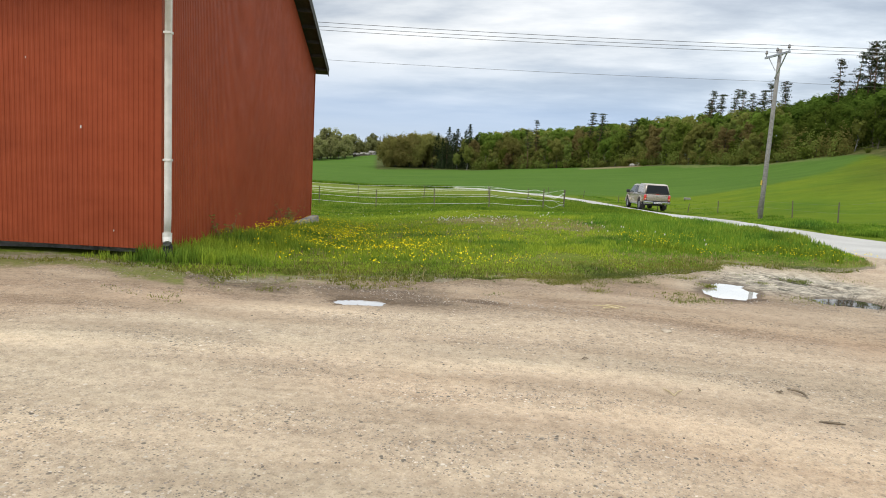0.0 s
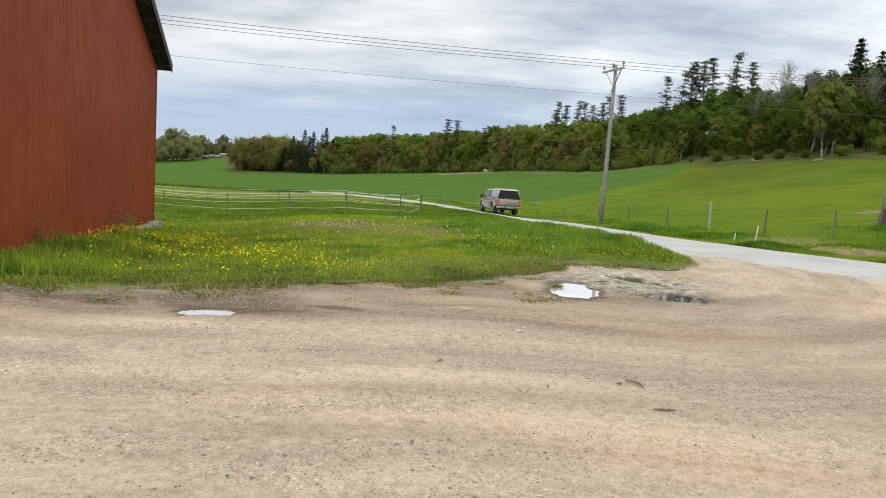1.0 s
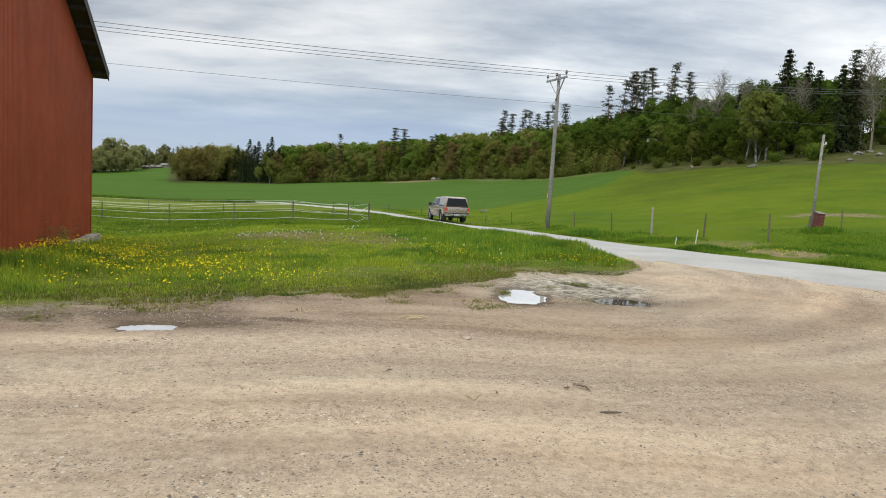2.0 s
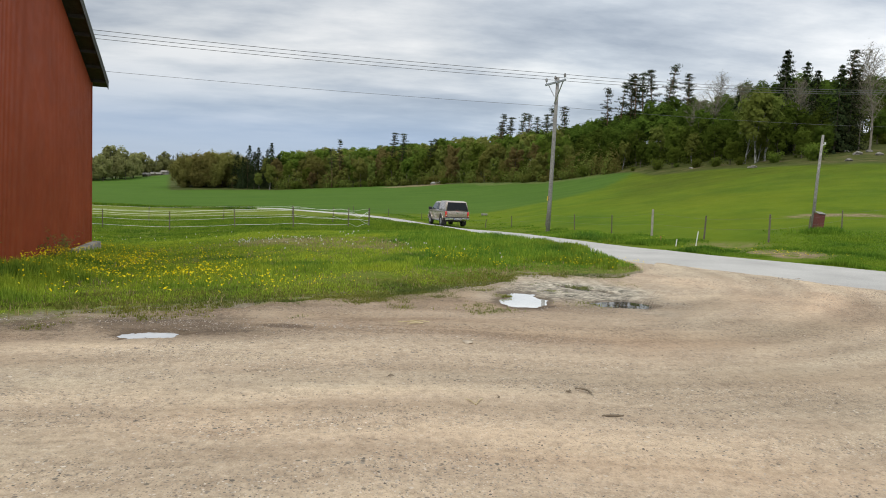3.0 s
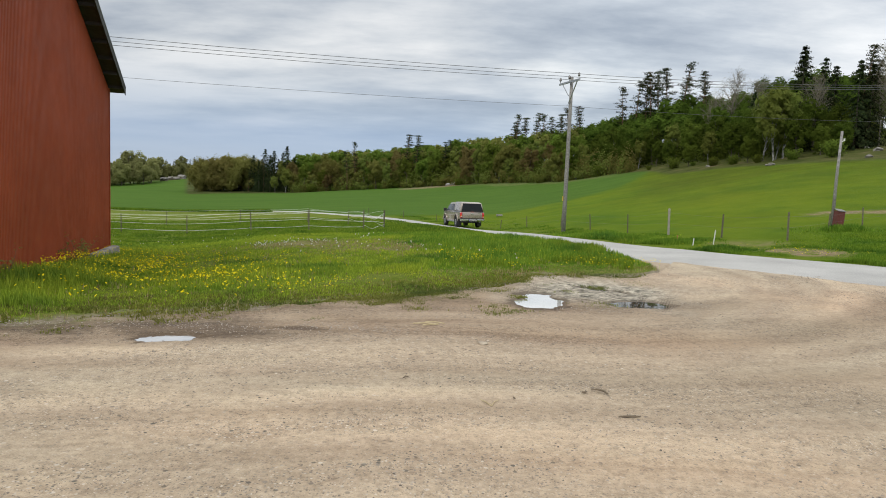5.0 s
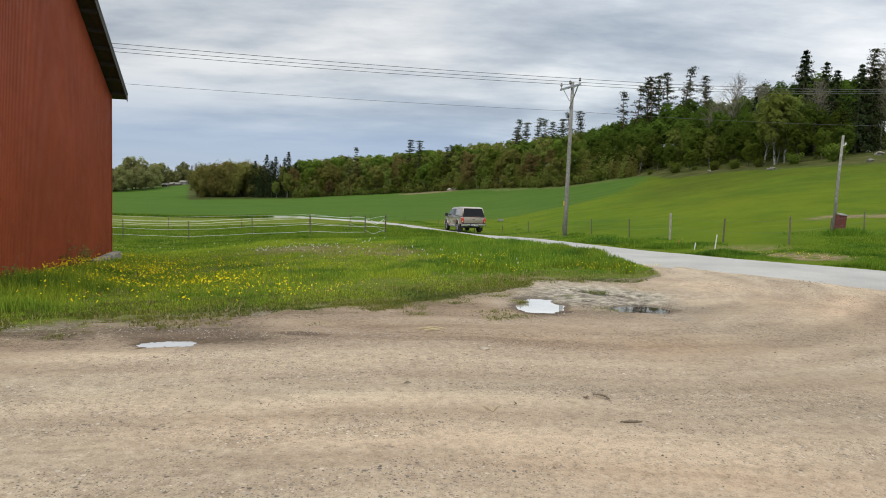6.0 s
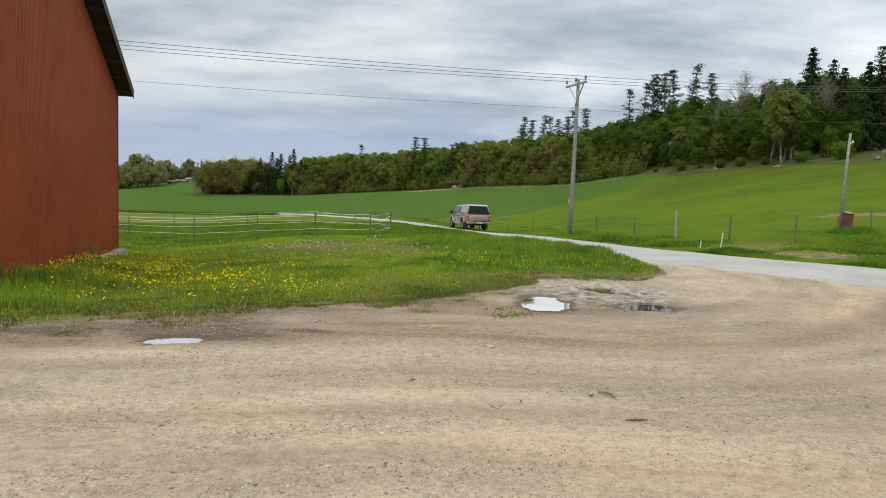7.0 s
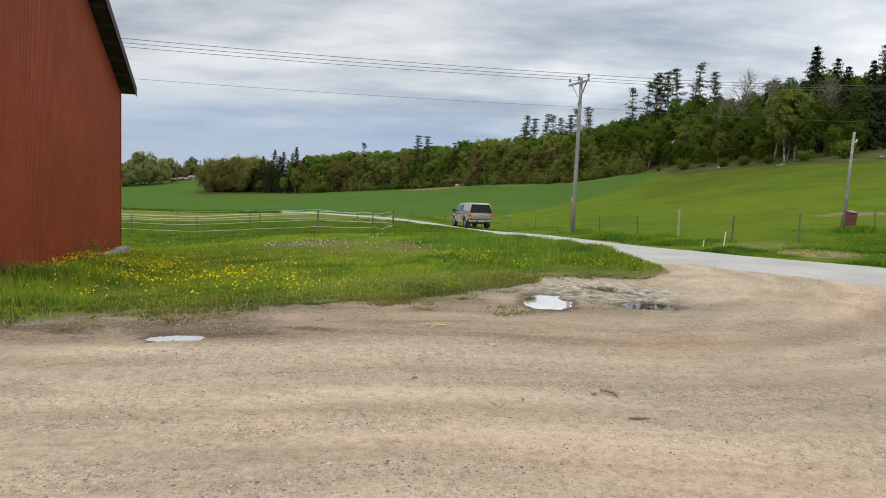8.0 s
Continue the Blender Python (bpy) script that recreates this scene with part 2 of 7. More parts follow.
def extrude_outline(pts, half, bevel=0.0, seg=2):
    """A solid from an outline in x, z; half(x, z) is its half width in y."""
    b = bmesh.new()
    left = [b.verts.new((x, half(x, z), z)) for x, z in pts]
    right = [b.verts.new((x, -half(x, z), z)) for x, z in pts]
    b.faces.new(left)
    b.faces.new(right[::-1])
    n = len(pts)
    for k in range(n):
        b.faces.new((left[k], right[k], right[(k + 1) % n], left[(k + 1) % n]))
    bmesh.ops.recalc_face_normals(b, faces=b.faces)
    if bevel:
        side = [e for e in b.edges if (e.verts[0].co.y > 0) == (e.verts[1].co.y > 0)]
        bmesh.ops.bevel(b, geom=side, offset=bevel, segments=seg, affect="EDGES", profile=0.6, clamp_overlap=True)
    return b


def slab(pts, thick):
    """A thin plate from a flat polygon of 3D points, thickened along its normal on both sides."""
    b = bmesh.new()
    p = [Vector(q) for q in pts]
    n = sum(((p[i] - p[0]).cross(p[i + 1] - p[0]) for i in range(1, len(p) - 1)), Vector()).normalized() * thick / 2
    a = [b.verts.new(q + n) for q in p]
    c = [b.verts.new(q - n) for q in p]
    b.faces.new(a)
    b.faces.new(c[::-1])
    for k in range(len(p)):
        b.faces.new((a[k], c[k], c[(k + 1) % len(p)], a[(k + 1) % len(p)]))
    return b


# ---------------------------------------------------------------- materials
def gravel_material():
    m, tree, p = blank("packed_gravel")
    vec = tree.nodes.new("ShaderNodeTexCoord").outputs["Object"]
    xyz = node(tree, "ShaderNodeSeparateXYZ", {0: vec}).outputs
    # wheel lanes: a bend round the meadow's tip that runs out into a straight lane past the barn
    dx, dy = math_op(tree, "SUBTRACT", xyz[0], 0.5), math_op(tree, "SUBTRACT", 14.5, xyz[1])
    reach = math_op(tree, "SQRT", math_op(tree, "ADD", math_op(tree, "MULTIPLY", dx, dx), math_op(tree, "MULTIPLY", dy, dy)))
    bend_v = math_op(tree, "SUBTRACT", 14.5, reach)
    bend_u = math_op(tree, "MULTIPLY", math_op(tree, "ARCTAN2", dx, dy), 8.5)
    lane_v = math_op(tree, "SUBTRACT", math_op(tree, "MULTIPLY", xyz[1], 0.97), math_op(tree, "MULTIPLY", xyz[0], 0.22))
    lane_u = math_op(tree, "ADD", xyz[0], math_op(tree, "MULTIPLY", xyz[1], 0.2))
    turn = ramp(tree, math_op(tree, "MULTIPLY_ADD", xyz[0], 0.25), [(0.25, (0, 0, 0)), (0.85, (1, 1, 1))])
    turn.node.inputs[0].links[0].from_node.inputs[2].default_value = 0.4
    along = math_op(tree, "ADD", math_op(tree, "MULTIPLY", bend_u, turn), math_op(tree, "MULTIPLY", lane_u, math_op(tree, "SUBTRACT", 1.0, turn)))
    across = math_op(tree, "ADD", math_op(tree, "MULTIPLY", bend_v, turn), math_op(tree, "MULTIPLY", lane_v, math_op(tree, "SUBTRACT", 1.0, turn)))

    def lane(stretch):
        return node(tree, "ShaderNodeCombineXYZ", {0: math_op(tree, "MULTIPLY", along, stretch), 1: across, 2: 0.0}).outputs[0]

    fine = noise_tex(tree, vec, 55, 6, 0.75)
    grit = noise_tex(tree, vec, 11, 14, 0.86)
    col = ramp(tree, grit, [(0.33, (0.285, 0.226, 0.163)), (0.44, (0.455, 0.366, 0.266)), (0.53, (0.543, 0.441, 0.322)), (0.66, (0.67, 0.559, 0.422))])
    # pale dust and darker worn lanes drawn out along the wheels' way
    wide = ramp(tree, noise_tex(tree, lane(0.45), 0.8, 6, 0.6), [(0.34, (0.82, 0.785, 0.755)), (0.5, (0.98, 0.965, 0.95)), (0.64, (1.11, 1.10, 1.07))])
    col = mix_col(tree, 1.0, col, wide, "MULTIPLY")
    streak = ramp(tree, noise_tex(tree, lane(0.20), 3.6, 9, 0.72), [(0.36, (0.80, 0.785, 0.77)), (0.5, (1, 1, 1)), (0.64, (1.08, 1.08, 1.07))])
    col = mix_col(tree, 0.55, col, mix_col(tree, 1.0, col, streak, "MULTIPLY"))
    tint = ramp(tree, noise_tex(tree, lane(0.4), 0.42, 4, 0.5), [(0.40, (0.97, 1.0, 1.0)), (0.54, (1, 0.985, 0.97)), (0.68, (1.05, 0.97, 0.92))])
    col = mix_col(tree, 1.0, col, tint, "MULTIPLY")
    # patches of loose grit: greyer and full of small stones
    stony = ramp(tree, noise_tex(tree, lane(0.4), 1.15, 7, 0.66), [(0.45, (0.42, 0.42, 0.42)), (0.58, (1, 1, 1))])
    col = mix_col(tree, math_op(tree, "MULTIPLY", stony, 0.6), col, mix_col(tree, 1.0, col, (0.80, 0.79, 0.79), "MULTIPLY"))
    coarse = ramp(tree, noise_tex(tree, vec, 24, 3, 0.7), [(0.36, (0.74, 0.73, 0.72)), (0.5, (1, 1, 1)), (0.64, (1.16, 1.16, 1.15))])
    col = mix_col(tree, math_op(tree, "MULTIPLY", stony, 0.8), col, mix_col(tree, 1.0, col, coarse, "MULTIPLY"))
    stone = node(tree, "ShaderNodeTexVoronoi", {"Vector": vec, "Scale": 62.0, "Randomness": 1.0})
    for size, share in ((75.0, 0.45), (44.0, 0.58), (24.0, 0.84)):
        cell = node(tree, "ShaderNodeTexVoronoi", {"Vector": vec, "Scale": size, "Randomness": 1.0})
        pick = node(tree, "ShaderNodeSeparateColor", {0: cell.outputs["Color"]})
        here = math_op(tree, "GREATER_THAN", pick.outputs[0], share)
        inside = ramp(tree, cell.outputs["Distance"], [(0.26, (1, 1, 1)), (0.42, (0, 0, 0))])
        tone = ramp(tree, pick.outputs[1], [(0.1, (0.115, 0.10, 0.084)), (0.45, (0.225, 0.193, 0.156)), (0.75, (0.40, 0.345, 0.272)), (0.97, (0.66, 0.59, 0.49))])
        col = mix_col(tree, math_op(tree, "MULTIPLY", math_op(tree, "MULTIPLY", here, inside), stony), col, tone)
    col = mix_col(tree, attr(tree, "worn"), col, mix_col(tree, 1.0, col, (0.73, 0.70, 0.675), "MULTIPLY"))
    packed = math_op(tree, "MULTIPLY", attr(tree, "track"), 1.0, True)
    loose = math_op(tree, "MULTIPLY", attr(tree, "track"), -1.0, True)
    col = mix_col(tree, packed, col, mix_col(tree, 1.0, col, (1.13, 1.13, 1.12), "MULTIPLY"))
    col = mix_col(tree, loose, col, mix_col(tree, 1.0, col, (0.80, 0.785, 0.77), "MULTIPLY"))
    damp = math_op(tree, "MULTIPLY", attr(tree, "damp"), ramp(tree, noise_tex(tree, lane(0.5), 2.2, 8, 0.7), [(0.34, (0.35, 0.35, 0.35)), (0.58, (1, 1, 1))]))
    col = mix_col(tree, damp, col, mix_col(tree, 1.0, col, (0.74, 0.70, 0.675), "MULTIPLY"))
    mud = attr(tree, "mud")
    pale = ramp(tree, noise_tex(tree, lane(0.45), 5.5, 12, 0.78), [(0.37, (0.09, 0.083, 0.065)), (0.45, (0.23, 0.208, 0.162)), (0.51, (0.38, 0.343, 0.27)), (0.59, (0.60, 0.535, 0.425))])
    col = mix_col(tree, mud, col, pale)
    soak = math_op(tree, "ADD", attr(tree, "wet"), math_op(tree, "MULTIPLY_ADD", noise_tex(tree, vec, 11, 12, 0.85), 3.6))
    soak.node.inputs[1].links[0].from_node.inputs[2].default_value = -1.85
    wet = ramp(tree, soak, [(0.22, (0, 0, 0)), (0.75, (1, 1, 1))])
    col = mix_col(tree, wet, col, mix_col(tree, 1.0, col, (0.40, 0.375, 0.36), "MULTIPLY"))
    # soil and moss where the gravel thins out towards the grass
    edge = attr(tree, "edge")
    col = mix_col(tree, math_op(tree, "MULTIPLY", edge, 0.7), col, mix_col(tree, 1.0, col, (0.66, 0.66, 0.60), "MULTIPLY"))
    moss = math_op(tree, "ADD", edge, math_op(tree, "MULTIPLY_ADD", noise_tex(tree, vec, 3.2, 10, 0.78), 3.0))
    moss.node.inputs[1].links[0].from_node.inputs[2].default_value = -2.0
    green = math_op(tree, "MULTIPLY", ramp(tree, moss, [(0.25, (0, 0, 0)), (0.7, (0.9, 0.9, 0.9))]), ramp(tree, edge, [(0.02, (0, 0, 0)), (0.3, (1, 1, 1))]))
    leafy = ramp(tree, noise_tex(tree, vec, 30, 6, 0.8), [(0.36, (0.075, 0.085, 0.018)), (0.55, (0.15, 0.165, 0.035)), (0.7, (0.21, 0.205, 0.07))])
    col = mix_col(tree, green, col, leafy)
    tree.links.new(col, p.inputs["Base Color"])
    tree.links.new(math_op(tree, "SUBTRACT", 0.97, math_op(tree, "MULTIPLY", wet, 0.12)), p.inputs["Roughness"])
    p.inputs["Specular IOR Level"].default_value = 0.2
    h = math_op(tree, "ADD", math_op(tree, "ADD", math_op(tree, "MULTIPLY", fine, 0.9), math_op(tree, "MULTIPLY", grit, 0.4)), math_op(tree, "MULTIPLY", stone.outputs["Distance"], -0.6))
    b = node(tree, "ShaderNodeBump", {"Strength": 0.85, "Distance": 0.012, "Height": h})
    tree.links.new(b.outputs[0], p.inputs["Normal"])
    return m


def ground_material():
    m, tree, p = blank("meadow_and_field")
    vec = tree.nodes.new("ShaderNodeTexCoord").outputs["Object"]
    fine = noise_tex(tree, vec, 14, 6, 0.75)
    mid = noise_tex(tree, vec, 0.9, 5, 0.65)
    wide = noise_tex(tree, vec, 0.07, 5, 0.6)
    grass = ramp(tree, fine, [(0.3, (0.06, 0.085, 0.009)), (0.5, (0.115, 0.16, 0.016)), (0.7, (0.175, 0.22, 0.03))])
    grass = mix_col(tree, ramp(tree, mid, [(0.42, (0, 0, 0)), (0.7, (0.6, 0.6, 0.6))]), grass, (0.19, 0.19, 0.06))
    clump = noise_tex(tree, vec, 0.35, 12, 0.78)
    pasture = ramp(tree, clump, [(0.30, (0.072, 0.120, 0.009)), (0.48, (0.094, 0.147, 0.010)), (0.66, (0.117, 0.169, 0.013))])
    pasture = mix_col(tree, ramp(tree, wide, [(0.42, (0, 0, 0)), (0.65, (0.55, 0.55, 0.55))]), pasture, mix_col(tree, 1.0, pasture, (1.28, 1.05, 1.0), "MULTIPLY"))
    rank = ramp(tree, noise_tex(tree, vec, 0.16, 8, 0.65), [(0.36, (0.72, 0.85, 1.0)), (0.5, (1, 1, 1)), (0.66, (1.12, 1.05, 1.0))])
    pasture = mix_col(tree, 1.0, pasture, rank, "MULTIPLY")
    sedge = ramp(tree, clump, [(0.34, (0.052, 0.074, 0.007)), (0.62, (0.084, 0.108, 0.011))])
    pasture = mix_col(tree, math_op(tree, "MULTIPLY", attr(tree, "rough"), ramp(tree, noise_tex(tree, vec, 0.2, 7, 0.65), [(0.36, (0.3, 0.3, 0.3)), (0.58, (1, 1, 1))])), pasture, sedge)
    rows = node(tree, "ShaderNodeMapping", {"Vector": vec, "Scale": (0.12, 0.6, 1), "Rotation": (0, 0, radians(12))}).outputs[0]
    crop = ramp(tree, noise_tex(tree, rows, 0.5, 10, 0.75), [(0.3, (0.048, 0.100, 0.015)), (0.55, (0.069, 0.130, 0.020)), (0.75, (0.092, 0.152, 0.026))])
    col = mix_col(tree, attr(tree, "pasture"), grass, pasture)
    col = mix_col(tree, attr(tree, "crop"), col, crop)
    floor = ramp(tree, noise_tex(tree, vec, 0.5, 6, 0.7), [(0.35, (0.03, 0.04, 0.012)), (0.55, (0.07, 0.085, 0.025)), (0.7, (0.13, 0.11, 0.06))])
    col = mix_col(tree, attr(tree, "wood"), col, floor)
    bare_col = ramp(tree, noise_tex(tree, vec, 5, 6, 0.7), [(0.3, (0.15, 0.11, 0.065)), (0.6, (0.30, 0.23, 0.145)), (0.75, (0.42, 0.35, 0.24))])
    bare = math_op(tree, "MULTIPLY", attr(tree, "bare"), ramp(tree, noise_tex(tree, vec, 2.2, 6, 0.7), [(0.36, (0, 0, 0)), (0.55, (1, 1, 1))]))
    col = mix_col(tree, bare, col, bare_col)
    soil = math_op(tree, "ADD", attr(tree, "rim"), math_op(tree, "MULTIPLY_ADD", noise_tex(tree, vec, 3.5, 9, 0.75), 2.4))
    soil.node.inputs[1].links[0].from_node.inputs[2].default_value = -1.4
    soil = math_op(tree, "MULTIPLY", ramp(tree, soil, [(0.3, (0, 0, 0)), (0.8, (1, 1, 1))]), ramp(tree, attr(tree, "rim"), [(0.02, (0, 0, 0)), (0.3, (1, 1, 1))]))
    col = mix_col(tree, soil, col, ramp(tree, noise_tex(tree, vec, 8, 10, 0.8), [(0.35, (0.14, 0.115, 0.08)), (0.5, (0.25, 0.21, 0.15)), (0.65, (0.34, 0.29, 0.21))]))
    col = mix_col(tree, math_op(tree, "MULTIPLY", attr(tree, "margin"), ramp(tree, noise_tex(tree, vec, 0.5, 6, 0.7), [(0.38, (0.1, 0.1, 0.1)), (0.55, (0.85, 0.85, 0.85))])), col, (0.135, 0.155, 0.055))
    scrub = ramp(tree, noise_tex(tree, vec, 0.42, 9, 0.72), [(0.32, (0.034, 0.043, 0.012)), (0.46, (0.062, 0.074, 0.019)), (0.56, (0.085, 0.088, 0.028)), (0.66, (0.15, 0.118, 0.066))])
    col = mix_col(tree, attr(tree, "heath"), col, scrub)
    stony = ramp(tree, noise_tex(tree, vec, 7, 12, 0.85), [(0.35, (0.27, 0.215, 0.155)), (0.5, (0.44, 0.355, 0.258)), (0.65, (0.58, 0.485, 0.365))])
    col = mix_col(tree, attr(tree, "apron"), col, stony)
    tree.links.new(col, p.inputs["Base Color"])
    p.inputs["Roughness"].default_value = 0.95
    p.inputs["Specular IOR Level"].default_value = 0.03
    b = node(tree, "ShaderNodeBump", {"Strength": 0.8, "Distance": 0.06, "Height": fine})
    b2 = node(tree, "ShaderNodeBump", {"Strength": 0.15, "Distance": 0.15, "Height": mid, "Normal": b.outputs[0]})
    tree.links.new(b2.outputs[0], p.inputs["Normal"])
    return m


def water_material(name, base, ior):
    m, tree, p = blank(name)
    vec = tree.nodes.new("ShaderNodeTexCoord").outputs["Object"]
    water_tone = ramp(tree, noise_tex(tree, vec, 3, 5), [(0.35, tuple(k * 0.8 for k in base)), (0.65, base)])
    tree.links.new(water_tone, p.inputs["Base Color"])
    p.inputs["Roughness"].default_value = 0.02
    p.inputs["IOR"].default_value = ior
    p.inputs["Coat Weight"].default_value = 1.0
    p.inputs["Coat Roughness"].default_value = 0.01
    b = node(tree, "ShaderNodeBump", {"Strength": 0.03, "Distance": 0.01, "Height": noise_tex(tree, vec, 6, 2)})
    tree.links.new(b.outputs[0], p.inputs["Normal"])
    return m


def glass_material(name, tint, rough=0.03):
    m, tree, p = blank(name)
    vec = tree.nodes.new("ShaderNodeTexCoord").outputs["Object"]
    c = ramp(tree, noise_tex(tree, vec, 3, 3), [(0.3, tint), (0.7, tuple(k * 1.4 for k in tint))])
    tree.links.new(c, p.inputs["Base Color"])
    p.inputs["Roughness"].default_value = rough
    p.inputs["Specular IOR Level"].default_value = 0.2
    return m


def lamp_glass(name, a):
    return surface(name, [(0.3, tuple(k * 0.8 for k in a)), (0.7, a)], 30, 0.12, bump=0.3, bump_scale=120, blot=0.1, coat=1.0)


GRAVEL, GROUND = gravel_material(), ground_material()
# Pale puddles carry the sky's bright reflection in their base colour.
WATER_PALE, WATER_DARK = water_material("sky_pale_puddle_water", (0.60, 0.59, 0.56), 2.0), water_material("clear_puddle_water", (0.06, 0.05, 0.035), 1.36)
ASPHALT = surface("worn_asphalt", [(0.3, (0.335, 0.327, 0.306)), (0.55, (0.43, 0.42, 0.394)), (0.75, (0.515, 0.50, 0.467))], 60, 0.9, bump=0.4, bump_scale=150, blot=0.2, blot_scale=0.5)
RED_METAL = surface("red_painted_sheet_metal", [(0.3, (0.262, 0.052, 0.0195)), (0.55, (0.295, 0.061, 0.0235)), (0.75, (0.328, 0.071, 0.0285))], 3, 0.55, bump=0.05, bump_scale=60, blot=0.16, blot_scale=0.5)
RED_METAL.node_tree.nodes["Principled BSDF"].inputs["Specular IOR Level"].default_value = 0.15
ROOF_DARK = surface("dark_roof_boards", [(0.3, (0.02, 0.019, 0.018)), (0.7, (0.045, 0.042, 0.038))], 12, 0.7, bump=0.3)
ROOF_EDGE = surface("grey_roof_edge_metal", [(0.3, (0.20, 0.21, 0.22)), (0.7, (0.32, 0.33, 0.34))], 9, 0.45, 0.6, bump=0.1)
PIPE_WHITE = surface("chalky_white_pipe", [(0.3, (0.56, 0.55, 0.50)), (0.7, (0.72, 0.71, 0.66))], 6, 0.5, bump=0.05, blot=0.15, blot_scale=2)
RUBBER = surface("black_rubber", [(0.3, (0.012, 0.012, 0.012)), (0.7, (0.03, 0.03, 0.03))], 20, 0.75, bump=0.2)
CONCRETE = surface("weathered_concrete", [(0.3, (0.24, 0.23, 0.21)), (0.55, (0.42, 0.40, 0.37)), (0.75, (0.55, 0.53, 0.5))], 9, 0.9, bump=0.5, bump_scale=45, blot=0.35, blot_scale=2.5)
OLD_CONCRETE = surface("mossy_old_concrete", [(0.3, (0.15, 0.14, 0.115)), (0.55, (0.30, 0.28, 0.235)), (0.75, (0.42, 0.40, 0.34))], 7, 0.9, bump=0.6, bump_scale=30, blot=0.4, blot_scale=2.5)
POLE_WOOD = surface("grey_weathered_wood", [(0.3, (0.16, 0.15, 0.14)), (0.55, (0.26, 0.25, 0.235)), (0.75, (0.35, 0.34, 0.32))], 12, 0.85, bump=0.4, bump_scale=35, blot=0.25, vary=0.3)
STEEL = surface("galvanised_steel", [(0.3, (0.32, 0.33, 0.34)), (0.7, (0.48, 0.49, 0.5))], 18, 0.4, 0.8, bump=0.05)
WIRE = surface("dull_aluminium_wire", [(0.3, (0.10, 0.10, 0.11)), (0.7, (0.16, 0.16, 0.17))], 4, 0.5, 0.3, bump=0)
CERAMIC = surface("brown_grey_insulator", [(0.3, (0.10, 0.09, 0.085)), (0.7, (0.2, 0.19, 0.18))], 9, 0.3, bump=0)
ROPE = surface("white_fence_tape", [(0.3, (0.74, 0.75, 0.72)), (0.7, (0.86, 0.86, 0.84))], 40, 0.7, bump=0.2, blot=0.1)
POST_DARK = surface("dark_fence_post_wood", [(0.3, (0.085, 0.072, 0.05)), (0.7, (0.18, 0.155, 0.11))], 15, 0.9, bump=0.4, vary=0.4)
POST_PALE = surface("pale_fence_post_wood", [(0.3, (0.26, 0.24, 0.2)), (0.7, (0.42, 0.39, 0.33))], 15, 0.9, bump=0.4)
STAKE_WHITE = surface("white_plastic_stake", [(0.3, (0.7, 0.7, 0.68)), (0.7, (0.8, 0.8, 0.78))], 10, 0.5, bump=0)
STAKE_ORANGE = surface("faded_orange_stake", [(0.3, (0.34, 0.14, 0.05)), (0.7, (0.46, 0.20, 0.08))], 10, 0.7, bump=0.1)
BOX_RED = surface("faded_red_board", [(0.3, (0.11, 0.03, 0.022)), (0.7, (0.17, 0.05, 0.038))], 14, 0.8, bump=0.3, bump_scale=30)
STONE = surface("grey_granite", [(0.3, (0.12, 0.115, 0.10)), (0.55, (0.22, 0.205, 0.18)), (0.75, (0.33, 0.31, 0.28))], 6, 0.9, bump=0.6, bump_scale=14, blot=0.4, blot_scale=1.5, vary=0.4)
TAN_STONE = surface("tan_stone", [(0.3, (0.26, 0.215, 0.16)), (0.55, (0.42, 0.35, 0.265)), (0.75, (0.56, 0.48, 0.37))], 9, 0.9, bump=0.5, bump_scale=45)
PALE_ROCK = surface("pale_granite", [(0.3, (0.38, 0.37, 0.35)), (0.7, (0.62, 0.60, 0.57))], 3, 0.9, bump=0.6, bump_scale=8, blot=0.3, blot_scale=1.5)
STRAW = surface("dry_straw", [(0.3, (0.40, 0.31, 0.16)), (0.7, (0.62, 0.52, 0.32))], 30, 0.9, bump=0.1)
TWIG = surface("dead_twig", [(0.3, (0.12, 0.09, 0.06)), (0.7, (0.24, 0.19, 0.13))], 30, 0.9, bump=0.3)
BARK = surface("grey_brown_bark", [(0.3, (0.06, 0.05, 0.04)), (0.55, (0.12, 0.10, 0.08)), (0.75, (0.2, 0.17, 0.14))], 5, 0.95, bump=0.6, bump_scale=8)
PINE_BARK = surface("orange_pine_bark", [(0.3, (0.11, 0.065, 0.04)), (0.7, (0.25, 0.14, 0.08))], 5, 0.95, bump=0.6, bump_scale=8)
BIRCH_BARK = surface("white_birch_bark", [(0.40, (0.05, 0.05, 0.045)), (0.52, (0.28, 0.275, 0.255)), (0.72, (0.48, 0.47, 0.44))], 3, 0.8, bump=0.3)
LEAF_GREEN = leaf("fresh_green_leaves", (0.122, 0.168, 0.028), (0.165, 0.212, 0.036), 0.6, spread=0.5)
# Deeper green; shade inside the hillside wood is put into the leaf colour.
LEAF_SHADED = leaf("shade_deepened_green_leaves", (0.072, 0.106, 0.017), (0.100, 0.138, 0.022), 0.5, spread=0.5)
LEAF_OLIVE = leaf("olive_young_leaves", (0.200, 0.202, 0.054), (0.250, 0.245, 0.066), 0.6, spread=0.4)
LEAF_BIRCH = leaf("pale_birch_leaves", (0.160, 0.196, 0.045), (0.215, 0.250, 0.058), 0.5, spread=0.4)
# Haze of the distance is mixed into this pale leaf colour.
LEAF_FAR = leaf("haze_tinted_far_leaves", (0.29, 0.325, 0.13), (0.35, 0.375, 0.155), 0.6, spread=0.4)
LEAF_RED = leaf("reddish_young_leaves", (0.185, 0.148, 0.056), (0.235, 0.188, 0.070), 0.6)
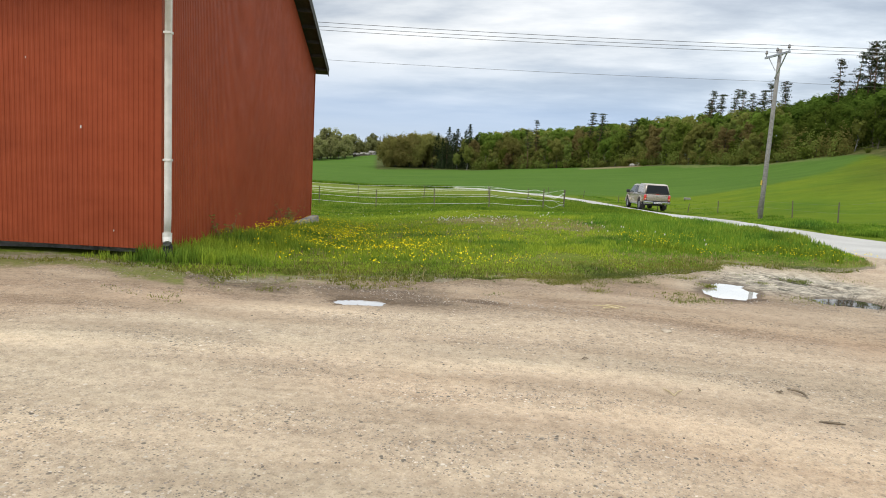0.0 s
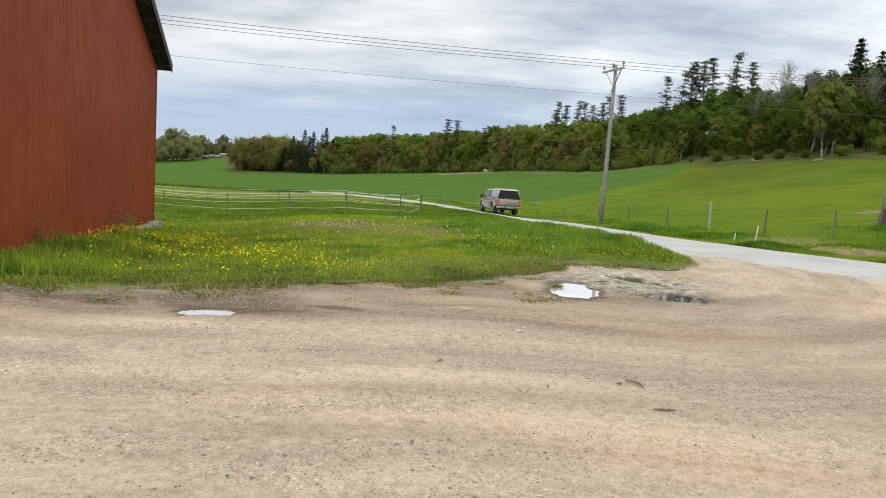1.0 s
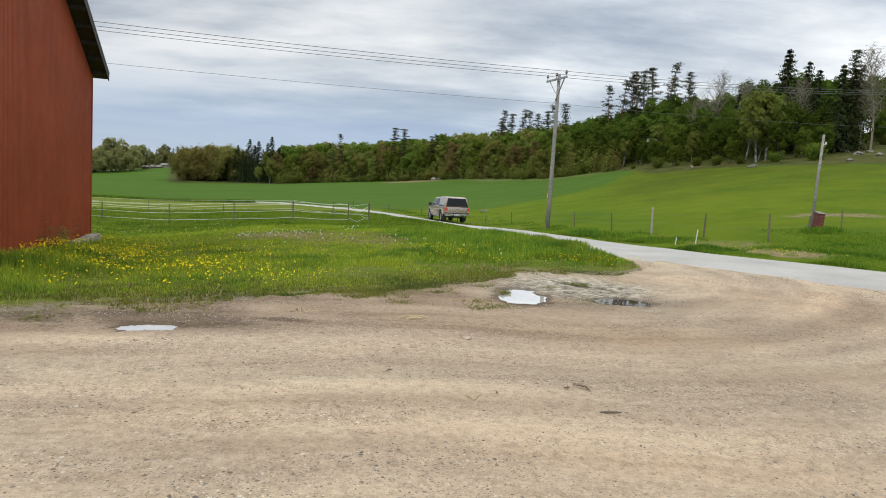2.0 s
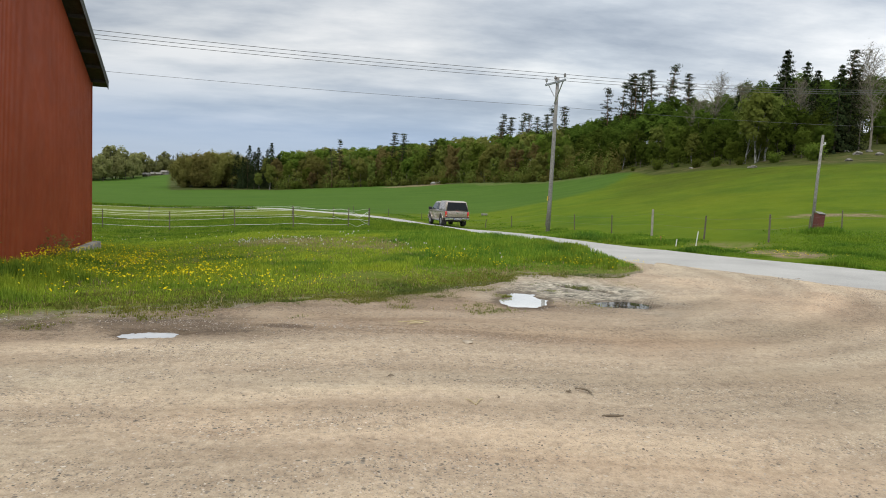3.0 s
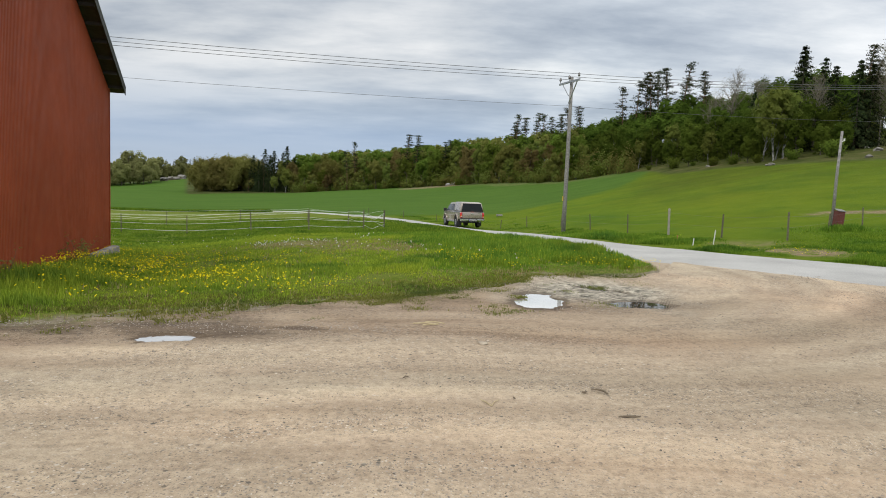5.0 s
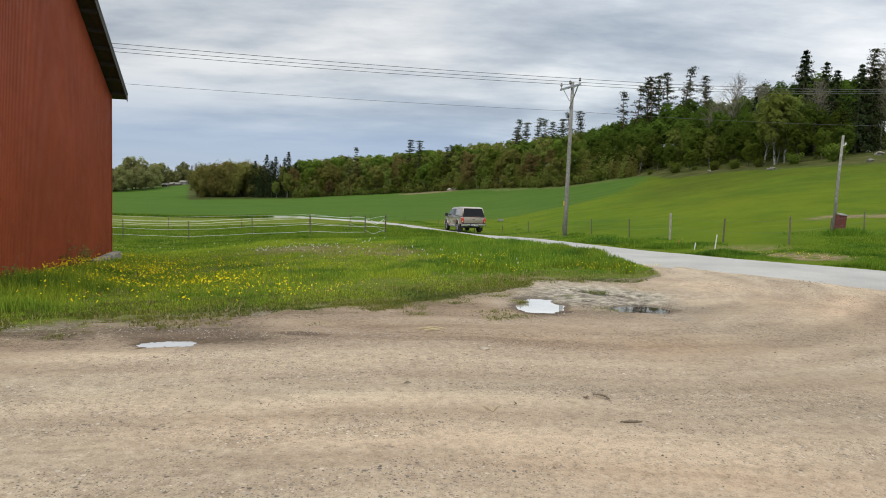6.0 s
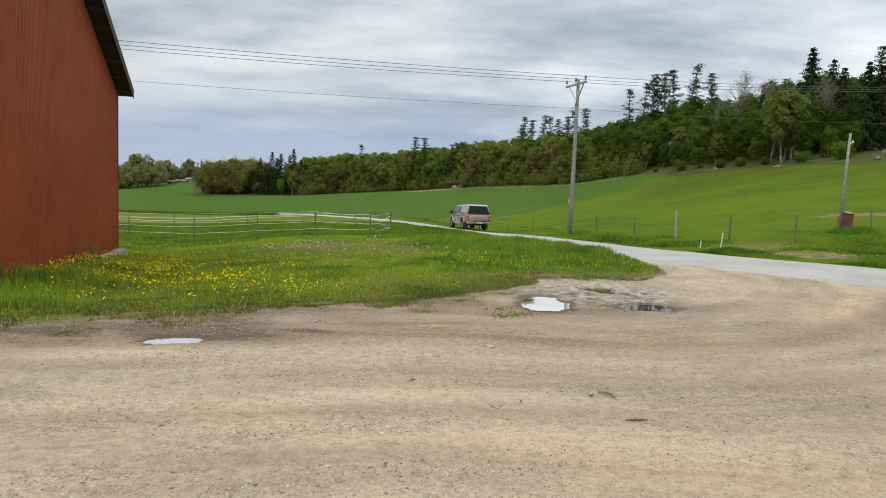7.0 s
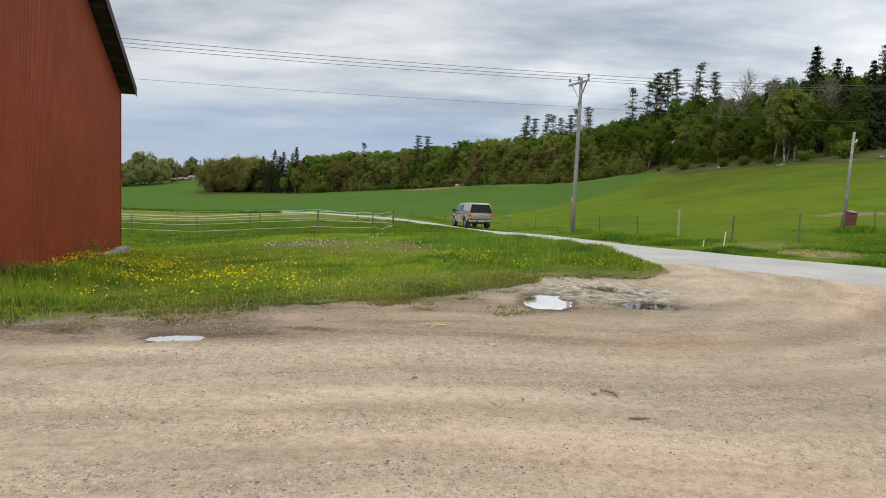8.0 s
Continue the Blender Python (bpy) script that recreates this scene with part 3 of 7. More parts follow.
NEEDLE = leaf("dark_pine_needles", (0.02, 0.03, 0.013), (0.06, 0.075, 0.03), 0.15)
SPRUCE = leaf("dark_spruce_needles", (0.014, 0.022, 0.010), (0.044, 0.058, 0.022), 0.1)
LEAF_WILLOW = leaf("yellowish_willow_leaves", (0.235, 0.226, 0.070), (0.285, 0.270, 0.084), 0.6, spread=0.2)
BUD_BARK = surface("pale_twig_bark", [(0.3, (0.16, 0.14, 0.11)), (0.7, (0.30, 0.27, 0.22))], 6, 0.9, bump=0.3)
BUD = leaf("pale_budding_twigs", (0.14, 0.12, 0.08), (0.30, 0.27, 0.19), 0.2)
GRASS = leaf("meadow_grass_blades", (0.185, 0.282, 0.026), (0.42, 0.53, 0.066), 0.5, 0.1, 0.6)
GRASS_LUSH = leaf("lush_grass_blades", (0.120, 0.215, 0.022), (0.270, 0.385, 0.048), 0.5, 0.1, 0.6)
GRASS_DARK = leaf("dark_verge_grass", (0.105, 0.182, 0.018), (0.205, 0.300, 0.036), 0.45, 0.1, 0.5)
GRASS_LOW = leaf("low_olive_tufts", (0.115, 0.140, 0.026), (0.265, 0.285, 0.075), 0.4, 0.1, 0.5)
GRASS_DRY = leaf("dry_grass_blades", (0.24, 0.20, 0.08), (0.46, 0.40, 0.19), 0.4, 0.1)
YELLOW = leaf("dandelion_yellow", (0.74, 0.56, 0.012), (0.90, 0.76, 0.04), 0.25, 0.05)
FLUFF = leaf("dandelion_seed_white", (0.6, 0.58, 0.52), (0.8, 0.78, 0.72), 0.4, 0.05)

WATER_DARK.node_tree.nodes["Principled BSDF"].inputs["Coat Weight"].default_value = 0.0

# ---------------------------------------------------------------- ground, yard, road
BARN_N = Vector((-6.68, 7.83, 0))                  # corner nearest the yard
BARN_G = Vector((-0.275, 0.961, 0)).normalized()     # along the gable
BARN_L = Vector((-0.961, -0.275, 0)).normalized()    # along the eave side
GABLE, LENGTH = 11.9, 17.0


def in_barn(x, y, pad=0.0):
    u = (x - BARN_N.x) * BARN_G.x + (y - BARN_N.y) * BARN_G.y
    v = (x - BARN_N.x) * BARN_L.x + (y - BARN_N.y) * BARN_L.y
    return (u > -pad) & (u < GABLE + pad) & (v > -pad) & (v < LENGTH + pad)


EDGE_T = [-180, -60, -30, -24, -21, -13, -1, 10, 18, 26, 33, 45, 90, 180]
EDGE_R = [200, 330, 330, 320, 226, 209, 191, 145, 109, 88, 80, 76, 90, 200]


def wood_r(theta):
    return np.interp(theta, EDGE_T, EDGE_R)


def bank(theta):
    """Depth of the rough heath strip between the pasture and the first trees."""
    return float(np.interp(theta, [10, 15, 20, 27, 29.5, 31, 34], [0, 3, 5, 6, 8, 22, 34]))


def blob(th, r, t0, r0, dt, dr):
    return np.clip(1.6 - np.hypot((th - t0) / dt, (r - r0) / dr), 0, 1)


def apron(th, r):
    """Bare gravel between the tip of the meadow and the road, 0..1."""
    return np.clip((r - np.interp(th, [13.6, 15.8, 17.0, 18.0, 19.2], [23, 19.0, 17.0, 14.9, 12])) / 0.5, 0, 1) * np.clip((th - 13.2) / 0.5, 0, 1) * (road_gap(th, r) < 0.5) * (th < 22)


def fan(thetas, radii):
    t, r = np.meshgrid(thetas, radii, indexing="ij")
    n, k = t.shape
    i = np.arange(n * k).reshape(n, k)
    f = np.stack([i[:-1, :-1], i[1:, :-1], i[1:, 1:], i[:-1, 1:]], -1).reshape(-1, 4)[:, ::-1]
    return t.ravel(), r.ravel(), f


def add_attr(me, name, values):
    a = me.attributes.new(name, "FLOAT", "POINT")
    a.data.foreach_set("value", np.asarray(values, np.float32))


def build_ground():
    thetas = np.concatenate([np.arange(-180, -56, 4.0), np.arange(-56, 42, 0.4), np.arange(42, 180.1, 4.0)])
    thetas[-1] = 180
    radii = np.concatenate([[0.0, 3, 6], np.geomspace(8, 40, 90), np.geomspace(41, 400, 90), [500, 700, 1000, 1600, 2900]])
    t, r, f = fan(thetas, radii)
    x, y = at_polar(t, r)
    z = land(x, y)
    ot, orr = np.degrees(np.arctan2(x, y)), np.hypot(x, y)
    z = z - 0.12 * np.clip((yard_r(ot) - 0.3 - orr) / 0.3, 0, 1)
    rr = road_r(t)
    z = z + 0.03 * waves(x, y, 1.1) * np.clip((r - 9) / 3, 0, 1) * np.clip((45 - r) / 10, 0, 1)
    z = z - 0.045 * np.clip((road_half(t) + 0.1 - np.abs(road_gap(t, r))) / 0.4, 0, 1) * (t > -45) * (t < 85) * (1 - 0.6 * apron(t, r)) + 0.015 * apron(t, r)
    ob = sheet("ground", np.stack([x, y, z], 1), f, GROUND, "green spring meadow, crop field and wooded hillside", "ground")
    past = np.clip((road_gap(t, r) - 1.2) / 1.5, 0, 1)
    crop_start = np.interp(t, [-60, -20, -5, 5, 10, 14, 18], [60, 62, 66, 72, 78, 92, 125]) * (1 + 0.02 * waves(x, y, 9))
    crop = np.clip((r - np.maximum(crop_start, 0)) / 3, 0, 1) * np.clip((17.5 - t) / 1.5, 0, 1)
    crop = np.where(t < -8, np.clip((r - rr - 1) / 3, 0, 1), crop)
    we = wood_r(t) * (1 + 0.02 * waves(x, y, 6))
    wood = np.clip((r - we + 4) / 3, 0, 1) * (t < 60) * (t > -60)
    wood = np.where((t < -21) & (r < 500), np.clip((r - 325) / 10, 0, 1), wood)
    bare = 4.0 * blob(t, r, 31.0, 37.4, 2.4, 0.45) + 1.5 * blob(t, r, 27.8, 23.0, 2.4, 0.9) + 0.6 * blob(t, r, -10, 21.5, 6.0, 2.4) * (0.7 + 0.7 * waves(x, y, 0.9, 4)) + 2.6 * blob(t, r, -1.0, 184, 2.3, 5)
    rim = np.clip(1.0 - (orr - yard_r(ot)) / (0.9 + 0.5 * waves(x, y, 0.8, 5)), 0, 1) * (np.abs(t) < 60)
    heath = np.clip((r - we + 1.5) / 1.5, 0, 1) * np.clip((t - 9) / 4, 0, 1) * np.clip((we + np.interp(t, [10, 27, 29.5, 31, 34], [10, 16, 18, 32, 44]) - r) / 5, 0, 1) * (t < 60)
    bare = bare + 0.8 * blob(t, r, -4, 19.5, 3.5, 1.2) + 0.9 * blob(t, r, 8.5, 13.4, 3.2, 0.5) + 0.5 * blob(t, r, 23.9, 25.2, 2.6, 0.9)
    margin = np.clip((r - we + 9) / 2, 0, 1) * np.clip((we - 0.5 - r) / 1.5, 0, 1) * np.clip((t - 1) / 3, 0, 1) * np.clip((15 - t) / 3, 0, 1)
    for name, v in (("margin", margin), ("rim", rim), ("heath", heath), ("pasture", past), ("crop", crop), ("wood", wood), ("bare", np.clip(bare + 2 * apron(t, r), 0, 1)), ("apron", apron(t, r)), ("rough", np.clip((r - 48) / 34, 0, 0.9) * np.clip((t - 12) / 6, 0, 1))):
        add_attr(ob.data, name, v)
    return ob


def build_yard():
    thetas = np.concatenate([np.arange(-180, -56, 4.0), np.arange(-56, -34, 0.5), np.arange(-34, 22, 0.22), np.arange(22, 42, 0.5), np.arange(42, 180.1, 4.0)])
    thetas[-1] = 180
    s = np.concatenate([[0], np.linspace(0.12, 0.62, 60), np.linspace(0.623, 0.93, 150), np.linspace(0.933, 1, 30)])
    t, k, f = fan(thetas, s)
    edge = yard_r(t)
    x0, y0 = np.sin(np.radians(t)) * edge, np.cos(np.radians(t)) * edge
    wob = (0.30 * waves(x0, y0, 0.8) + 0.16 * waves(x0, y0, 0.3) + 0.10 * waves(x0, y0, 0.12, 2)) * np.clip((17.5 - t) / 3, 0, 1)
    r = k * (edge + wob)
    x, y = r * np.sin(np.radians(t)), r * np.cos(np.radians(t))
    h = hollow(x, y)
    z = land(x, y) + (0.012 * waves(x, y, 0.6) + 0.006 * waves(x, y, 0.17, 3)) * np.clip(1 - 2.5 * h, 0.12, 1)
    lump = np.clip(1.5 - np.hypot((x - 2.3) / 1.3, (y - 10.7) / 1.2), 0, 1) * np.clip(1 - 2.2 * h, 0, 1)
    z = z + lump * (0.014 * waves(x, y, 0.16, 2) + 0.006 * waves(x, y, 0.08, 7))
    z = z + 0.02 - 0.055 * h - 0.06 * np.clip((k - 0.975) / 0.025, 0, 1) * np.where((t > 17) & (t < 60), 0.3, 1)
    z = z - 0.03 * np.clip((np.hypot(x - CX, y - CY) - road_r(t) + road_half(t) + 0.5) / 0.7, 0, 1) * (t > 12) * (t < 70)
    ob = sheet("yard", np.stack([x, y, z], 1), f, GRAVEL, "packed pale gravel yard with tyre lanes and damp hollows", "ground")
    wet = np.clip(h * 2.2, 0, 1)
    wet = np.maximum(wet, 0.85 * np.clip(1.7 - np.hypot((x + 2.9) / 1.0, (y - 6.75) / 0.40) * (1 + 0.2 * waves(x, y, 0.3)), 0, 1))
    wet = np.maximum(wet, 0.9 * np.clip(1.6 - np.hypot((x + 1.75) / 0.3, (y - 6.98) / 0.13) * (1 + 0.2 * waves(x, y, 0.2)), 0, 1))
    wet = np.maximum(wet, 0.8 * np.clip(1.7 - np.hypot((x + 4.6) / 0.75, (y - 6.55) / 0.3) * (1 + 0.2 * waves(x, y, 0.2)), 0, 1))
    wet = np.maximum(wet, 0.42 * np.clip(1.5 - np.hypot((x - 2.2) / 1.5, (y - 10.2) / 1.1) * (1 + 0.3 * waves(x, y, 0.3)), 0, 1))
    wet = np.maximum(wet, 0.6 * np.clip((k - 0.80) / 0.10, 0, 1) * np.clip((6 - t) / 4, 0, 1) * np.clip((t + 47) / 6, 0, 1) * np.clip(0.75 + 0.5 * waves(x, y, 0.5, 6), 0, 1))
    mud = np.clip(1.6 - np.hypot((x - 2.3) / 1.25, (y - 10.9) / 1.15) * (1 + 0.25 * waves(x, y, 0.4, 1)), 0, 1)
    inner = (1 - k) * edge                                   # metres in from the rim
    ragged = 0.55 * waves(x, y, 0.9, 3) + 0.35 * waves(x, y, 0.33, 8)
    edge_green = np.clip(1.0 - inner / (0.95 + ragged), 0, 1) * (np.abs(t) < 60) * np.clip((17.2 - t) / 1.2, 0, 1)
    edge_green = np.where(t < -39, np.maximum(edge_green, np.clip((k - 0.80 - 0.05 * waves(x, y, 0.7, 2)) / 0.10, 0, 1.25)), edge_green)
    arcs = 0.5 + 0.5 * np.sin(3.4 * np.hypot(x - 1.0, y - 15.0) + 0.6 * waves(x, y, 1.2))
    worn = np.clip(1.5 - np.hypot((x - 4.5) / 5.2, (y - 8.2) / 3.0) + 0.15 * waves(x, y, 0.8), 0, 1) * (0.2 + 0.8 * arcs)
    # single wheel tracks: packed pale middles with loose shoulders
    bend = np.clip((0.25 * x + 0.15) / 0.6, 0, 1)
    way = bend * (14.5 - np.hypot(x - 0.5, y - 14.5)) + (1 - bend) * (0.97 * y - 0.22 * x)
    track = 0 * x
    for i, at in enumerate((9.3, 8.5, 7.3, 6.35, 5.7, 4.7, 4.0, 2.9)):
        off = np.abs(way - at - 0.28 * waves(x, y, 2.6, i))
        strong = np.clip(0.55 + 0.7 * waves(x, y, 1.7, i + 4), 0, 1)
        track = track + strong * (np.exp(-(off / 0.17) ** 2) - 0.8 * np.exp(-((off - 0.36) / 0.15) ** 2))
    track = 0.75 * track * (np.abs(t) < 60) * (k < 0.97)
    rad = np.hypot(x, y)
    damp = np.clip((rad - 6.5 - 0.25 * waves(x, y, 0.8, 4)) / 0.5, 0, 1) * np.clip((3.5 - x + 0.5 * waves(x, y, 0.6)) / 3.0, 0, 1) * (t > -60) * (t < 30)
    for name, v in (("track", track), ("damp", damp), ("wet", wet), ("mud", mud), ("edge", edge_green), ("worn", worn)):
        add_attr(ob.data, name, v)
    return ob


def build_road():
    t = np.arange(-40, 80, 0.5)
    r = np.convolve(np.pad(road_r(t), 4, mode="edge"), np.ones(9) / 9, "valid")
    x, y = at_polar(t, r)
    dx, dy = np.gradient(x), np.gradient(y)
    n = np.hypot(dx, dy)
    nx, ny = -dy / n, dx / n
    off = np.linspace(-2.05, 2.05, 13)
    wide = (road_half(t) / 2.05)[:, None]
    X = x[:, None] + nx[:, None] * off * wide
    Y = y[:, None] + ny[:, None] * off * wide
    Z = land(X, Y) + 0.06 - 0.012 * off ** 2 - 0.05 * (np.abs(off) > 2.0)
    i = np.arange(X.size).reshape(X.shape)
    f = np.stack([i[:-1, :-1], i[1:, :-1], i[1:, 1:], i[:-1, 1:]], -1).reshape(-1, 4)
    return sheet("road", np.stack([X.ravel(), Y.ravel(), Z.ravel()], 1), f, ASPHALT, "narrow light grey asphalt country road", "road")


def build_puddles():
    for k, ((px, py), (a, b), turn) in enumerate(PUDDLES):
        bm = bmesh.new()
        c, s = math.cos(radians(turn)), math.sin(radians(turn))
        ring = [bm.verts.new((px + 1.5 * (a * math.cos(q) * c - b * math.sin(q) * s), py + 1.5 * (a * math.cos(q) * s + b * math.sin(q) * c), lz(px, py) - 0.0105)) for q in np.linspace(0, 2 * math.pi, 40, endpoint=False)]
        bm.faces.new(ring)
        ob = part("puddle", bm, (WATER_PALE, WATER_PALE, WATER_DARK, WATER_DARK)[k])
        tagged(ob, ("small bright rain puddle in the gravel", "shallow rain puddle mirroring the sky beside the grass", "shallow muddy puddle with dark reflections", "narrow water-filled wheel rut in the mud")[k], "puddle", kind="structure")


build_ground()
build_yard()
build_road()
build_puddles()

# ---------------------------------------------------------------- barn
EAVE, SLOPE = 4.10, 0.425


def barn_pose():
    return Matrix(((BARN_L.x, BARN_G.x, 0, BARN_N.x), (BARN_L.y, BARN_G.y, 0, BARN_N.y), (0, 0, 1, 0), (0, 0, 0, 1)))


def ribbed(n_width, bottom, top, pitch=0.072, depth=0.0075):
    """A sheet of ribbed cladding, width along u, with heights bottom(u), top(u); returns verts (u, w, z) and faces."""
    shape = [(0.0, 0), (0.42, 0), (0.52, 1), (0.90, 1)]
    us, ws = [], []
    k = 0
    while k * pitch < n_width:
        for a, w in shape:
            us.append(min(n_width, (k + a) * pitch))
            ws.append(w * depth)
        k += 1
    us.append(n_width)
    ws.append(0)
    us, ws = np.array(us), np.array(ws)
    rows = []
    for q in (0, 1):
        z = bottom(us) if q == 0 else top(us)
        rows.append(np.stack([us, ws, z], 1))
    n = len(us)
    v = np.concatenate(rows)
    f = np.array([(i, i + 1, n + i + 1, n + i) for i in range(n - 1)])
    return v, f


def wall_mesh(v, f, place, thick):
    """Places (u, w, z) by place(u, w, z) and closes it with a back and edges."""
    bm = bmesh.new()
    front = [bm.verts.new(place(*p)) for p in v]
    back = [bm.verts.new(place(p[0], -thick, p[2])) for p in v]
    n = len(v) // 2
    for a in f:
        bm.faces.new([front[i] for i in a])
        bm.faces.new([back[i] for i in a][::-1])
    for i in range(n - 1):
        bm.faces.new((front[i + 1], front[i], back[i], back[i + 1]))
        bm.faces.new((front[n + i], front[n + i + 1], back[n + i + 1], back[n + i]))
    bm.faces.new((front[0], front[n], back[n], back[0]))
    bm.faces.new((front[n - 1], back[n - 1], back[2 * n - 1], front[2 * n - 1]))
    return bm


def build_barn():
    barn = thing("barn", "large red barn clad in ribbed sheet metal, dark roof", "barn", barn_pose())

    def gable_top(u):
        return EAVE - 0.1 + SLOPE * np.minimum(u, GABLE - u)

    # local x: along the eave side, local y: along the gable
    v, f = ribbed(LENGTH, lambda u: 0.07 + 0 * u, lambda u: EAVE + 0 * u)
    part("wall", wall_mesh(v, f, lambda u, w, z: (u + 0.06, -w, z), 0.08), RED_METAL, barn, "red ribbed sheet metal side wall")
    v, f = ribbed(GABLE - 0.02, lambda u: -0.02 - 0.078 * u, gable_top)
    part("wall", wall_mesh(v, f, lambda u, w, z: (-w, u + 0.01, z), 0.08), RED_METAL, barn, "red ribbed sheet metal gable wall")
    v, f = ribbed(LENGTH, lambda u: -0.7 + 0 * u, lambda u: EAVE + 0 * u)
    part("wall", wall_mesh(v, f, lambda u, w, z: (u + 0.06, GABLE + w, z), 0.08), RED_METAL, barn)
    v, f = ribbed(GABLE - 0.02, lambda u: -0.4 + 0 * u, gable_top)
    part("wall", wall_mesh(v, f, lambda u, w, z: (LENGTH + w, u + 0.01, z), 0.08), RED_METAL, barn)
    part("foundation", box(0.6, 0.6, -1.2, LENGTH - 0.6, GABLE - 0.6, 0.2, 0.02), CONCRETE, barn, "grey concrete foundation")
    # corner strips
    part("corner_strip", box(-0.02, -0.02, -0.05, 0.07, 0.012, EAVE - 0.05, 0.004), RED_METAL, barn)
    part("corner_strip", box(-0.025, GABLE - 0.06, -0.9, 0.05, GABLE + 0.025, EAVE - 0.05, 0.004), RED_METAL, barn)
    # roof: two slabs with overhang, soffit boards and edge metal
    over, eave_over = 0.37, 0.30
    ridge_y, ridge_z = GABLE / 2, EAVE + SLOPE * GABLE / 2
    for side in (0, 1):
        ys = (-eave_over, ridge_y) if side == 0 else (GABLE + eave_over, ridge_y)
        z0 = EAVE - SLOPE * eave_over
        a = [(-over, ys[0], z0), (LENGTH + over, ys[0], z0), (LENGTH + over, ys[1], ridge_z), (-over, ys[1], ridge_z)]
        bm = bmesh.new()
        lo = [bm.verts.new(p) for p in a]
        hi = [bm.verts.new((p[0], p[1], p[2] + 0.14)) for p in a]
        bm.faces.new(lo)
        bm.faces.new(hi[::-1])
        for k in range(4):
            bm.faces.new((lo[k], hi[k], hi[(k + 1) % 4], lo[(k + 1) % 4]))
        roof = part("roof", bm, ROOF_DARK, barn, "dark boarded roof slope")
        # sheet metal on top and a verge flashing at the near gable
        bm = slab([(p[0] + (-0.03 if p[0] < 0 else 0.03), p[1], p[2] + 0.16) for p in a], 0.03)
        part("roof_sheet", bm, ROOF_EDGE, roof, "grey roofing sheet")
        b0, b1 = Vector(a[0]), Vector(a[3])
        bm = slab([b0 + Vector((-0.012, 0, -0.05)), b1 + Vector((-0.012, 0, -0.05)), b1 + Vector((-0.012, 0, 0.17)), b0 + Vector((-0.012, 0, 0.17))], 0.02)
        part("verge_board", bm, ROOF_DARK, roof, "dark stained verge board")
        # rafters ends under the verge
        for k in range(9):
            q = b0.lerp(b1, (k + 0.5) / 9)
            part("batten", box(q.x + 0.02, q.y - 0.04, q.z - 0.07, 0.0, q.y + 0.04, q.z + 0.02, 0.004), ROOF_DARK, roof)
    part("ridge_cap", tube([(-over - 0.04, ridge_y, ridge_z + 0.16), (LENGTH + over + 0.04, ridge_y, ridge_z + 0.16)], 0.09, 10), ROOF_EDGE, barn)
    # eaves gutter and the downpipe at the near corner
    z0 = EAVE - SLOPE * eave_over
    part("gutter", tube([(-over, -eave_over - 0.06, z0 + 0.02), (LENGTH, -eave_over - 0.06, z0 + 0.04)], 0.07, 10), PIPE_WHITE, barn)
    pipe = part("downpipe", tube([(-0.12, -0.05, 0.30), (-0.122, -0.045, 0.6), (-0.12, -0.04, 2.1), (-0.12, -0.04, EAVE - 0.2), (-0.13, -0.3, z0)], 0.050, 14), PIPE_WHITE, barn, "pale downpipe at the corner", True)
    part("pipe_foot", tube([(-0.12, -0.05, 0.33), (-0.122, -0.06, 0.25), (-0.145, -0.12, 0.185)], [0.066, 0.066, 0.06], 12), PIPE_WHITE, pipe)
    part("drain_pipe", tube([(-0.14, -0.10, -0.1), (-0.14, -0.10, 0.14), (-0.15, -0.15, 0.19)], [0.07, 0.07, 0.055], 12), RUBBER, pipe, "black plastic drain inlet")
    for z in (1.35, 3.1):
        part("pipe_clip", box(-0.174, -0.096, z, -0.066, 0.01, z + 0.03, 0.004), PIPE_WHITE, pipe)
    for u, z, q in ((1.86, 2.66, 0.5), (1.105, 1.74, 0.9), (0.655, 0.30, 0.5)):
        part("paint_chip", box(u, -0.018, z, u + 0.02 * q, -0.0145, z + 0.05 * q, 0.001), PIPE_WHITE, barn, "bare spot in the red paint")
    return barn


build_barn()


def build_slab_at_barn():
    """The rough beam of concrete that sticks out beyond the far corner."""
    bm = box(-0.11, -1.15, -0.40, 0.11, 1.15, 0.20, 0.04)
    bmesh.ops.subdivide_edges(bm, edges=[e for e in bm.edges if e.calc_length() > 0.5], cuts=9)
    for v in bm.verts:
        v.co += Vector((0.02, 0.01, 0.02)) * noise.noise(v.co * 4)
    p = BARN_N + BARN_G * 9.5 - BARN_L * 0.33
    ob = part("concrete_beam", bm, OLD_CONCRETE)
    ob.matrix_basis = Matrix.Translation((p.x, p.y, -0.52)) @ pose(0, 0, 0, 0, 0, math.degrees(math.atan2(-BARN_G.x, BARN_G.y)) - 3.0)
    tagged(ob, "rough pale concrete beam lying at the barn's corner", "beam")


build_slab_at_barn()

# ---------------------------------------------------------------- trees
rng = np.random.default_rng(7)


def ball(g, n, k=1.75):
    """Points in a soft-edged ball."""
    d = g.normal(size=(n, 3))
    d /= np.linalg.norm(d, axis=1)[:, None]
    return d * (k * g.random((n, 1)) ** 0.45)


